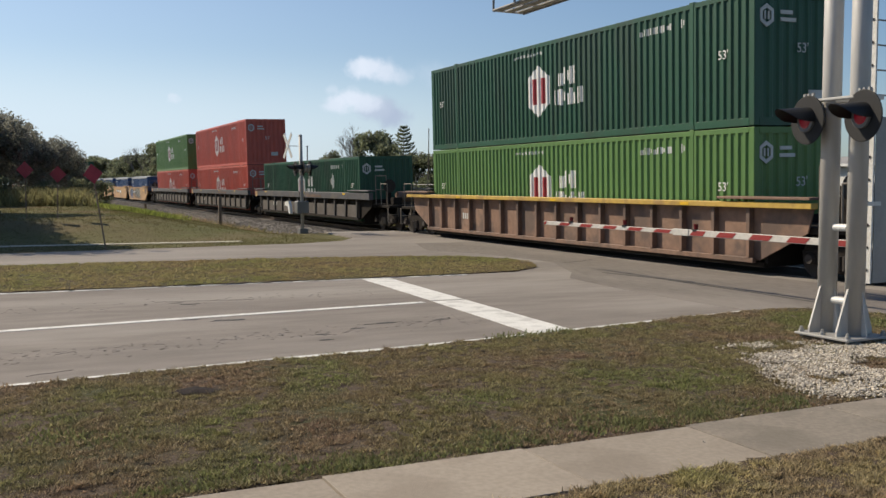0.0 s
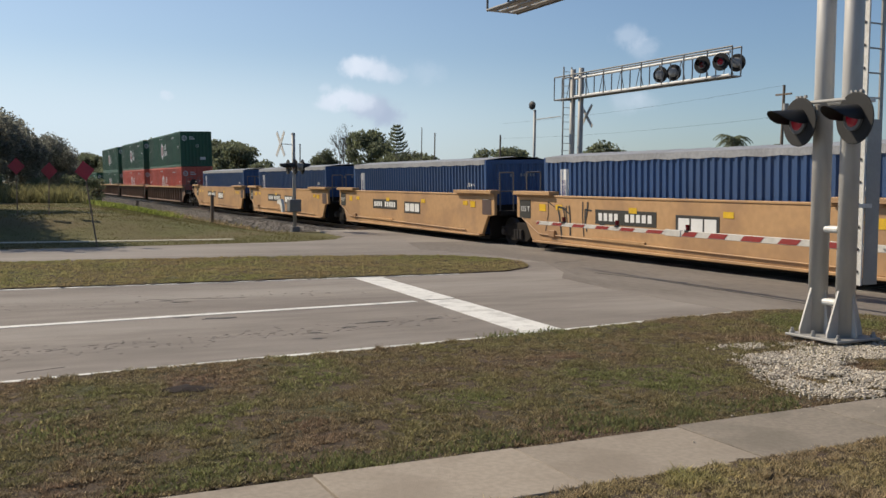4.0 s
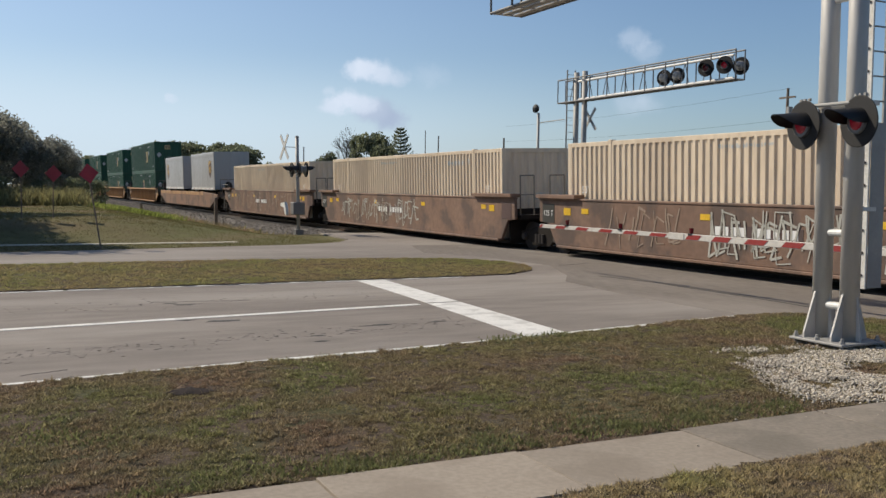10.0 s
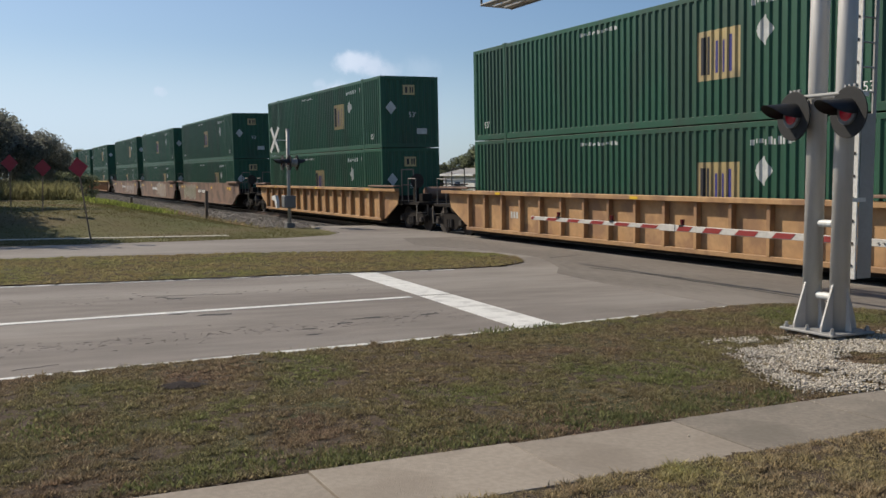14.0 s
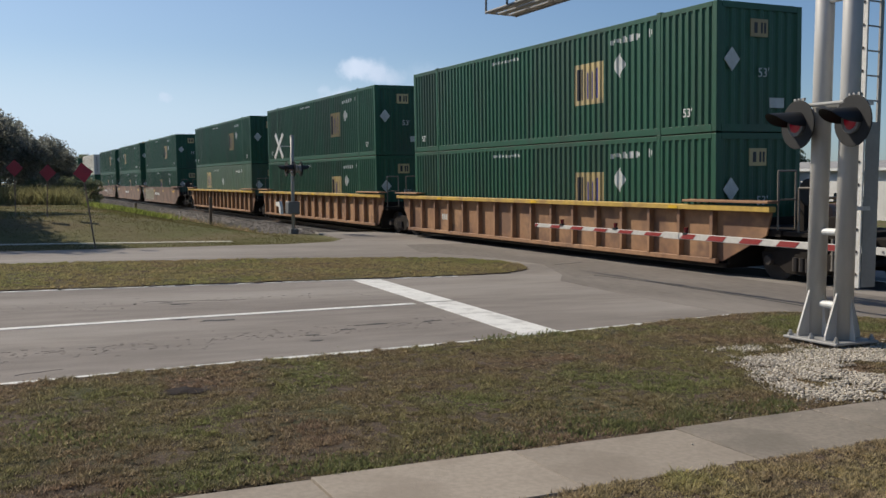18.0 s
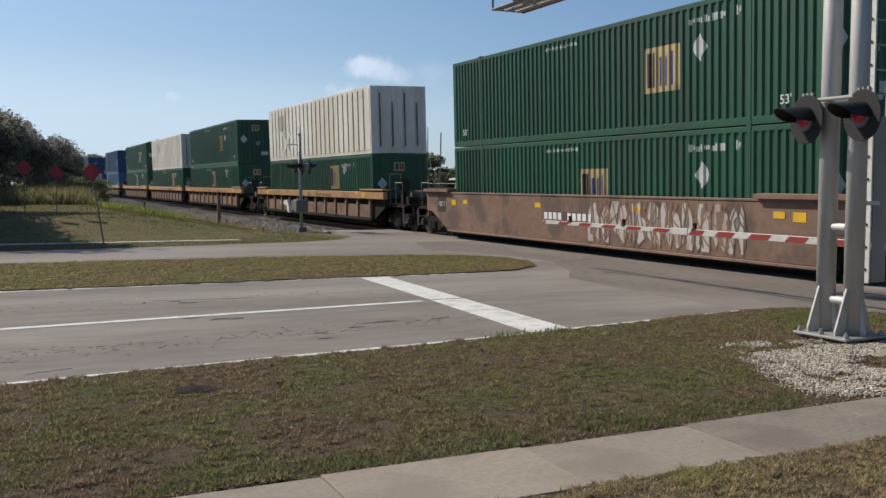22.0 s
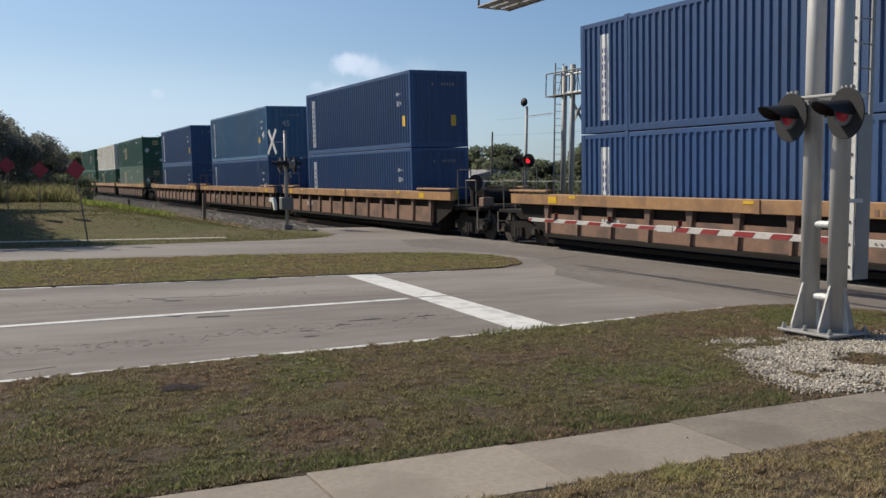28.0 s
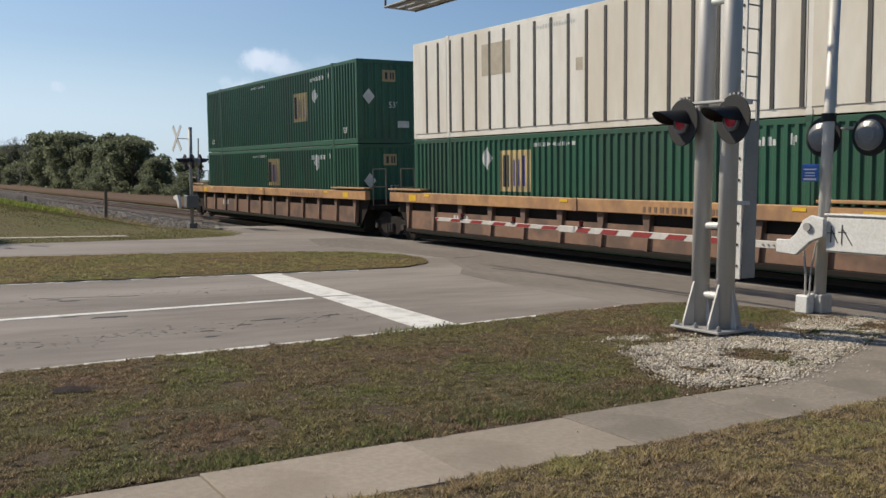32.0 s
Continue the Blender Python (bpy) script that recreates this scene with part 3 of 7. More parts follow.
def container(kind, color, length, height=2.896, logo="", at=11.25, mark=12.6, raised=False, group="containers on the train"):
    """A shipping container; alike ones are built once and copied."""
    key = (kind, color, length, height, logo, at, mark, raised)
    if key in MADE:
        return copy_thing(MADE[key], Matrix.Identity(4))
    w = 2.591 if length > 15 else 2.44
    h, L2, W2 = height, length / 2, w / 2
    names = {"green": "dark green", "lime": "lime green", "red": "red", "white": "off-white", "tan": "tan", "blue": "blue", "sky_blue": "pale blue", "sage": "sage green"}
    what = {"corr": "corrugated", "plate": "smooth-panelled", "open": "open-top corrugated"}[kind]
    tail = {"hex": "with hexagon emblem", "square": "with yellow square emblem", "strip": "with white upright strip", "": "with plain sides", "faded": "with stains"}[logo]
    c = thing("shipping_container", f"{names[color]} {what} shipping container {tail}", "container", group)
    m = M[color]
    MADE[key] = c
    ribs = 0.24 if kind != "plate" else 0.66
    deep = 0.042
    posts = [-L2 + 1.98, L2 - 1.98] if length > 13 else []
    marks = [-L2 + 0.12, *posts, L2 - 0.12]
    zb, zt = 0.16, h - 0.11
    lines = []
    # side sheets between the posts
    for side in (-1, 1):
        for a, b in zip(marks, marks[1:]):
            x0, x1 = a + (0.06 if a in posts else 0), b - (0.06 if b in posts else 0)
            if kind == "plate":
                part("side_panel", Geo().box(x0, x1, side * W2 - 0.02, side * W2 + 0.02, zb, zt), m, c)
                line = [(x0, -0.02), (x1, -0.02)]
            else:
                line = wave(x0, x1, ribs, deep)
                part("side_panel", corrugated(line, side * W2, side, zb, zt), m, c)
            if side < 0:
                lines += line
    if kind == "plate":
        pm = M["white_post"] if color == "white" else M["sage_post"]
        n = round((length - 0.3) / ribs)
        rib = mesh_of("panel_post", Geo().box(-0.045 if color == "white" else -0.022, 0.045 if color == "white" else 0.022, -0.012, 0.012, zb, zt), pm)
        for side in (-1, 1):
            for k in range(1, n):
                part("panel_post", rib, pm, c).location = (-L2 + 0.15 + (length - 0.3) * k / n, side * (W2 + 0.022), 0)
    post = mesh_of("corner_post", Geo().box(-0.08, 0.08, -0.08, 0.08, 0, h), m, 0.012)
    for x in (-1, 1):
        for y in (-1, 1):
            part("corner_post", post, m, c).location = (x * (L2 - 0.08), y * (W2 - 0.075), 0)
    if posts:
        lift = mesh_of("lift_post", Geo().box(-0.065, 0.065, -0.03, 0.03, 0, h + 0.02), M["sage_post"] if kind == "plate" and color == "sage" else m, 0.01)
        for x in posts:
            for y in (-1, 1):
                part("lift_post", lift, m, c).location = (x, y * (W2 - 0.018), 0)
        cast = mesh_of("corner_casting", Geo().box(-0.085, 0.085, -0.08, 0.08, -0.06, 0.06), m, 0.012)
        for x in posts:
            for z in (0.06, h - 0.03):
                part("corner_casting", cast, m, c).location = (x, -W2 + 0.067, z)
    for y in (-1, 1):
        part("bottom_rail", Geo().box(-L2 + 0.16, L2 - 0.16, y * W2 - 0.07 * (y > 0) , y * W2 + 0.07 * (y < 0), 0.0, zb + 0.01), m, c, bevel=0.008)
        part("top_rail", Geo().box(-L2 + 0.16, L2 - 0.16, y * W2 - 0.07 * (y > 0), y * W2 + 0.07 * (y < 0), zt - 0.01, h), m, c, bevel=0.008)
    if kind == "open":
        n = 24
        g = Geo()
        for k in range(n):
            xa, xb = -L2 + 0.1 + (length - 0.2) * k / n, -L2 + 0.1 + (length - 0.2) * (k + 1) / n
            za, zc = (0.10 + 0.02 * (j % 2) for j in (k, k + 1))
            pr = ((-W2 - 0.012, -1.4), (-W2 - 0.008, 0.05), (-W2 * 0.5, 0.75), (0, 1), (W2 * 0.5, 0.75), (W2 + 0.005, 0.02))
            for (ya, fa), (yb, fb) in zip(pr, pr[1:]):
                g.face((xa, ya, h + za * fa), (xb, ya, h + zc * fa), (xb, yb, h + zc * fb), (xa, yb, h + za * fb))
        part("tarpaulin", g, M["tarp"], c, "grey tarpaulin stretched over roof bows")
    else:
        part("roof", Geo().box(-L2 + 0.1, L2 - 0.1, -W2 + 0.07, W2 - 0.07, h - 0.06, h - 0.02), m, c)
    part("floor", Geo().box(-L2 + 0.1, L2 - 0.1, -W2 + 0.07, W2 - 0.07, 0.05, 0.14), M["underframe"], c)
    # ends: doors at the rear, sheet at the front
    for e in (-1, 1):
        x = e * (L2 - 0.05)
        part("end_sill", Geo().box(x - 0.05, x + 0.05, -W2 + 0.155, W2 - 0.155, 0.0, 0.17), m, c)
        part("end_header", Geo().box(x - 0.05, x + 0.05, -W2 + 0.155, W2 - 0.155, h - 0.14, h), m, c)
    g = Geo()
    ln = wave(-W2 + 0.155, W2 - 0.155, 0.3 if kind != "plate" else 0.6, 0.04)
    for (ya, da), (yb, db) in zip(ln, ln[1:]):
        g.face((L2 - 0.02 - da, ya, 0.17), (L2 - 0.02 - db, yb, 0.17), (L2 - 0.02 - db, yb, h - 0.14), (L2 - 0.02 - da, ya, h - 0.14))
    part("front_wall", g, m, c)
    door = mesh_of("door", Geo().box(-0.02, 0.02, -W2 / 2 + 0.085, W2 / 2 - 0.085, 0.18, h - 0.15), m, 0.01)
    for y in (-1, 1):
        d = part("door", door, m, c)
        d.location = (-L2 + 0.04, y * (W2 / 2 - 0.075), 0)
        for k in (-0.25, 0.2):
            part("lock_rod", Geo().tube((-0.05, k, 0.2), (-0.05, k, h - 0.2), 0.018, n=6), M["galv"], d)
    if color == "white":
        for k in range(4):
            y = -W2 + 0.42 + k * 0.58
            part("panel_post", Geo().box(L2 - 0.012, L2 + 0.008, y - 0.03, y + 0.03, 0.3, h - 0.3 - 0.4 * (k % 2)), M["stain_post"], c)
    # emblems and writing on the near side
    F = -W2

    def sheet(name, bands, material, label=""):
        g = decal(lines, F, bands)
        if g.f:
            part(name, g, material, c, label)

    rng = random.Random(str(key))
    if logo == "hex":
        x, z, r = -L2 + 7.4, h * 0.515, 0.6
        sheet("emblem", [(x - r, x + r, lambda q: (z - 0.76 + 0.36 * abs(q - x) / r, z + 0.76 - 0.36 * abs(q - x) / r))], M["logo_white"], "white hexagon emblem")
        g = decal([(a, d - 0.004) for a, d in lines], F, [(x - 0.36, x - 0.12, flat_band(z - 0.38, z + 0.38)), (x + 0.12, x + 0.36, flat_band(z - 0.38, z + 0.38))])
        part("emblem_stripe", g, M["logo_red"], c, "dark red bars on the emblem")
        sheet("word_lettering", strokes(x + 1.05, z + 0.06, 0.95, 0.5, 6, 3), M["logo_white"])
        sheet("word_lettering", strokes(x + 0.85, z - 0.5, 1.5, 0.46, 9, 5), M["logo_white"])
        if mark != 12.6:
            xm, q, zm = -L2 + mark, 0.3, h * 0.62
            sheet("diamond_mark", [(xm - q, xm + q, lambda p: (zm - 1.3 * (q - abs(p - xm)), zm + 1.3 * (q - abs(p - xm))))], M["placard"], "white diamond mark")
    elif logo in ("square", "faded"):
        x, z, r = -L2 + at, h * (0.67 if raised else 0.52), 0.66
        if logo == "square":
            sheet("emblem", [(x - r, x + r, flat_band(z - 0.55, z + 0.55))], M["logo_yellow"], "yellow square emblem")
            up = [(a, d - 0.004) for a, d in lines]
            part("emblem_stripe", decal(up, F, [(x - 0.54, x - 0.4, flat_band(z - 0.42, z + 0.42)), (x - 0.36, x - 0.24, flat_band(z - 0.42, z + 0.42))]), M["logo_dark"], c)
            part("emblem_stripe", decal(up, F, [(x - 0.1, x + 0.02, flat_band(z - 0.4, z + 0.3)), (x + 0.12, x + 0.22, flat_band(z - 0.4, z + 0.3)), (x + 0.32, x + 0.42, flat_band(z - 0.4, z + 0.4))]), M["logo_indigo"], c)
        else:
            sheet("stain", [(x - r, x + r, flat_band(z + 0.1, z + 0.95))], M["faded"], "faded brown decal")
            sheet("stain", [(x + 3.3, x + 3.55, flat_band(z - 0.1, z + 0.2))], M["faded"])
        if mark:
            xm, q, zm = -L2 + mark, 0.25, z + (0.35 if color == "green" else -0.1)
            sheet("diamond_mark", [(xm - q, xm + q, lambda p: (zm - 1.3 * (q - abs(p - xm)), zm + 1.3 * (q - abs(p - xm))))], M["placard"], "white diamond mark")
    elif logo == "strip":
        x = -L2 + 1.05
        sheet("white_strip", [(x - 0.17, x + 0.17, flat_band(0.32, h - 0.35))], M["logo_white"], "white upright strip")
        g, rng2 = Geo(), random.Random(9)
        for k in range(8):
            z = 0.5 + k * (h - 1.1) / 8
            for q in (-0.07, 0.03):
                g.box(x + q, x + q + rng2.uniform(0.03, 0.05), F - 0.012, F - 0.004, z, z + rng2.uniform(0.1, 0.17))
        part("word_lettering", g, M["logo_indigo"], c)
        sheet("word_lettering", strokes(L2 - 1.35, h - 0.9, 0.5, 0.14, 5, 4) + strokes(L2 - 1.25, h - 1.3, 0.35, 0.2, 4, 5), M["logo_white"])
        if length > 13:
            part("lettering", lettering("45", 0.5, M["logo_white"]), None, c).location = (L2 - 0.75, F - 0.006, h * 0.45)
            part("lettering", lettering("45", 0.48, M["placard"]), None, c).matrix_basis = pose(L2 + 0.006, -0.1, h * 0.66, 0, 0, 90)
            part("yellow_label", Geo().box(L2 - 1.7, L2 - 1.45, F - 0.008, F - 0.002, h * 0.3, h * 0.42), M["reflector"], c)
        else:
            part("yellow_label", Geo().box(L2 - 0.75, L2 - 0.5, F - 0.008, F - 0.002, h * 0.28, h * 0.42), M["reflector"], c)
            part("yellow_label", Geo().box(L2 - 0.02, L2 + 0.004, 0.5, 0.7, h * 0.28, h * 0.42), M["reflector"], c)
        ends = Geo()
        for q in (-0.3, 0.1, 0.22, 0.34, 0.46, 0.58):
            ends.box(L2 - 0.02, L2 + 0.006, q, q + 0.06, h - 0.56, h - 0.46)
        part("word_lettering", ends, M["logo_faint"], c)
    if length > 15:
        if color not in ("white",):
            for x in (-L2 + 0.85, L2 - 0.95):
                part("lettering", lettering("53'", 0.28, M["logo_white"]), None, c).location = (x, F - 0.026 if kind == "plate" else F - 0.006, 0.46 if logo == "square" else h * 0.55)
        sheet("number_lettering", strokes(L2 - 3.9 if mark else L2 - 1.75, h - 0.5, 1.25, 0.17, 10, rng.random()), M["placard"])
        sheet("word_lettering", strokes(-L2 + 6.0, h - 0.34, 1.7, 0.10, 16, rng.random()), M["placard"])
        sheet("word_lettering", strokes(L2 - 2.3 - 0.1, h - 0.5, 0.2, 0.22, 3, 7), M["placard"])
        if logo == "square" and at == 5.2 and not raised:
            part("lettering", lettering("TOP LIFT ONLY", 0.155, M["logo_white"]), None, c).location = (L2 - 2.68, F - 0.006, 0.46)
        # small marks on the front wall
        e = L2 + 0.002
        if logo == "hex":
            g = Geo()
            for k in range(6):
                p, q = (k * math.pi / 3, (k + 1) * math.pi / 3)
                g.prism([(-0.95 + r * 0.9 * math.sin(a), h - 0.55 + r * math.cos(a)) for r, a in ((0.25, p), (0.25, q), (0.16, q), (0.16, p))], e - 0.02, e + 0.002, "x")
            for k in (-1, 1):
                g.box(e - 0.02, e + 0.002, -0.95 + k * 0.05 - 0.02, -0.95 + k * 0.05 + 0.02, h - 0.64, h - 0.46)
            part("end_emblem", g, M["placard"], c, "small white hexagon")
            part("word_lettering", Geo().box(e - 0.02, e + 0.002, -0.55, -0.2, h - 0.5, h - 0.42).box(e - 0.02, e + 0.002, -0.55, -0.1, h - 0.66, h - 0.58), M["placard"], c)
        elif logo == "square":
            part("end_emblem", Geo().box(e - 0.02, e + 0.002, -0.3, 0.22, h - 0.75, h - 0.35), M["logo_yellow"], c, "small yellow rectangle")
            part("emblem_stripe", Geo().box(e + 0.002, e + 0.006, -0.2, -0.1, h - 0.67, h - 0.43).box(e + 0.002, e + 0.006, 0.0, 0.06, h - 0.67, h - 0.43).box(e + 0.002, e + 0.006, 0.1, 0.16, h - 0.67, h - 0.43), M["logo_dark"], c)
            part("diamond_mark", Geo().prism([(-0.85, 1.35), (-0.62, 1.62), (-0.85, 1.89), (-1.08, 1.62)], e - 0.02, e + 0.002, "x"), M["placard"], c)
        if color not in ("white",):
            t = part("lettering", lettering("53'", 0.3, M["placard"]), None, c)
            t.matrix_basis = pose(e + 0.004, 0.1, h * 0.58 if logo == "hex" else h * 0.46, 0, 0, 90)
            part("end_label", Geo().box(e - 0.02, e + 0.003, 0.3, 0.75, 0.55, 0.78), M["placard"], c)
    return c


def ribbon(g, pts, y, w):
    """A sprayed stroke: a flat bent band on a car side."""
    for (xa, za), (xb, zb) in zip(pts, pts[1:]):
        d = Vector((xb - xa, zb - za)).normalized() * w
        g.face((xa - d.y, y, za + d.x), (xb - d.y, y, zb + d.x), (xb + d.y, y, zb - d.x), (xa + d.y, y, za - d.x))


def graffiti(car, x, width, y, z0, z1, seed, mode, main="graf_pale", line="graf_dark"):
    """Sprayed marks that spell nothing: 'lines' are loose strokes, 'block' fat patches with gaps, 'outline' edged shapes."""
    r = random.Random(seed)
    fill, edge = Geo(), Geo()
    h = z1 - z0
    a = x
    while a < x + width:
        s = r.uniform(0.3, 0.55) if mode == "block" else r.uniform(0.35, 0.8)
        n = r.choice((5, 6, 7, 8))
        ring = []
        for k in range(n):
            q = 6.283 * (k + r.uniform(-0.3, 0.3)) / n
            rad = r.uniform(0.16, 0.75) if mode == "block" else r.uniform(0.28, 0.62)
            ring.append((a + s * (0.5 + rad * math.cos(q)), z0 + h * min(1, max(0, 0.5 + 1.15 * rad * math.sin(q)))))
        if mode == "lines":
            for _ in range(r.choice((1, 2, 2, 3))):
                p, lean = a + s * r.uniform(0.0, 0.9), r.uniform(-0.35, 0.25)
                top_z, low_z = z0 + h * r.uniform(0.7, 1.0), z0 + h * r.uniform(0.0, 0.45)
                pts = [(p, top_z), (p + lean * 0.3 + r.uniform(-0.05, 0.05), top_z * 0.6 + low_z * 0.4), (p + lean, low_z)]
                if r.random() < 0.45:
                    pts = [(p + r.uniform(0.2, 0.5), top_z - r.uniform(0, 0.15))] + pts
                if r.random() < 0.3:
                    pts += [(pts[-1][0] + r.uniform(0.15, 0.4), low_z + r.uniform(0, 0.2))]
                ribbon(edge, pts, y - 0.007, r.uniform(0.012, 0.034))
        else:
            c = (sum(p for p, q in ring) / n, sum(q for p, q in ring) / n)
            for u, v in zip(ring, ring[1:] + ring[:1]):
                fill.face((c[0], y - 0.004, c[1]), (u[0], y - 0.004, u[1]), (v[0], y - 0.004, v[1]))
            ribbon(edge, ring + ring[:1], y - 0.007, 0.022 if mode == "block" else r.uniform(0.02, 0.035))
            if mode == "block":
                ribbon(edge, [(a + s * r.uniform(-0.1, 1.1), z0 + h * f) for f in (1.0, 0.7, 0.45, 0.1)], y - 0.008, 0.018)
            ribbon(edge, [(a + s * r.random(), z0 + h * f) for f in (0.95, 0.6, 0.15)], y - 0.008, 0.015)
        a += s * (0.62 if mode == "block" else 0.85)
    if fill.f:
        part("graffiti", fill, M[main], car, "sprayed graffiti patches")
    part("graffiti_outline", edge, M[line], car, "" if fill.f else "pale sprayed scrawl")


# by car: start from the rear end, width, kind of spray, fill, line
SPRAY = {
    4: ((0.5, 3.6, "lines", "", "graf_dark"), (4.9, 3.8, "block", "graf_pale", "graf_dark"), (0.9, 2.2, "block", "graf_dark", "graf_blue")),
    5: ((0.8, 2.4, "lines", "", "graf_dark"),),
    13: ((2.6, 2.4, "lines", "", "graf_faint"), (6.2, 4.6, "lines", "", "graf_pale"), (6.6, 3.6, "lines", "", "graf_pale")),
    14: ((1.6, 8.4, "lines", "", "graf_pale"), (3.0, 4.0, "lines", "", "graf_faint")),
    15: ((0.8, 7.0, "lines", "", "graf_faint"), (8.6, 5.0, "lines", "", "graf_faint")),
    20: ((1.2, 4.0, "outline", "graf_green", "graf_pale"),),
    21: ((8.6, 4.4, "outline", "graf_faint", "graf_pale"),),
    22: ((8.4, 6.0, "block", "graf_white", "steel_brown"),),
    26: ((1.0, 4.2, "outline", "graf_green", "graf_pale"),),
    27: ((12.0, 3.0, "lines", "", "graf_faint"),),
    28: ((8.6, 5.6, "block", "graf_white", "steel_brown"),),
}


def truck(car, x, big=True):
    """Two-axle truck under a car end."""
    b = part("truck", Geo().box(x - 0.18, x + 0.18, -1.05, 1.05, 0.5, 0.75), M["underframe"], car, bevel=0.02)
    if "wheel" not in MADE:
        g = Geo().lathe((0, 0, 0), (0, 1, 0), ((-0.07, 0.06), (-0.068, 0.10), (-0.03, 0.13), (-0.035, 0.33), (-0.065, 0.35), (-0.065, 0.42), (0.05, 0.43), (0.052, 0.455), (0.075, 0.455), (0.075, 0.3), (0.06, 0.06)), 24)
        MADE["wheel"] = mesh_of("wheel", g, M["wheel"])
        s = [(-1.15, 0.62), (-1.1, 0.36), (-0.68, 0.36), (-0.45, 0.2), (0.45, 0.2), (0.68, 0.36), (1.1, 0.36), (1.15, 0.62), (0.6, 0.68), (0.35, 0.78), (-0.35, 0.78), (-0.6, 0.68)]
        MADE["side_frame"] = mesh_of("side_frame", Geo().prism(s, -0.07, 0.07), M["underframe"], 0.015)
        g = Geo()
        for k in (-0.17, 0, 0.17):
            g.tube((k, -0.1, 0.28), (k, -0.1, 0.56), 0.07, n=8)
        MADE["spring"] = mesh_of("spring_nest", g, M["wheel"])
        MADE["axle"] = mesh_of("axle", Geo().tube((0, -0.7, 0), (0, 0.7, 0), 0.08), M["wheel"])
        MADE["cap"] = mesh_of("bearing_cap", Geo().tube((0, -0.09, 0), (0, 0.0, 0), 0.1, 0.12, n=10), M["wheel"])
    for y in (-1, 1):
        f = part("side_frame", MADE["side_frame"], None, b)
        f.location = (x, y * 1.0, 0)
        part("spring_nest", MADE["spring"], None, b).location = (x, y * 1.0, 0)
        for k in (-0.89, 0.89):
            part("wheel", MADE["wheel"], None, b).matrix_basis = pose(x + k, y * 0.75, 0.457, 0, 0, 180 if y < 0 else 0)
            part("bearing_cap", MADE["cap"], None, b).matrix_basis = pose(x + k, y * 1.07, 0.457, 0, 0, 0 if y < 0 else 180)
    for k in (-0.89, 0.89):
        part("axle", MADE["axle"], None, b).location = (x + k, 0, 0.457)


STYLES = {
    "yellow": ("steel_brown", "chord_yellow", "ribs", "brown ribbed well car with a worn yellow top edge"),
    "amber": ("steel_ochre", "chord_yellow", "ribs", "weathered brownish-orange ribbed well car with a worn yellow top edge"),
    "grey": ("steel_grey", "chord_grey", "chord", "dark grey ribbed well car with a paler top beam"),
    "orange": ("steel_orange", "steel_orange", "flat", "orange smooth-sided well car"),
    "brown": ("steel_brown", "steel_tan", "ribs", "rust-brown ribbed well car with pale top edge"),
    "maroon": ("steel_maroon", "steel_maroon", "flat", "dull maroon smooth-sided well car"),
    "scrawl": ("steel_brown", "steel_brown", "flat", "rust-brown smooth-sided well car with sprayed graffiti"),
    "tan": ("steel_tan", "steel_tan", "ribs", "tan-orange ribbed well car"),
    "chord": ("steel_rust", "chord_orange", "chord", "brown ribbed well car with a deep orange top beam"),
    "low": ("steel_rust", "steel_tan", "low", "low brown flat-sided car carrying road trailers"),
}


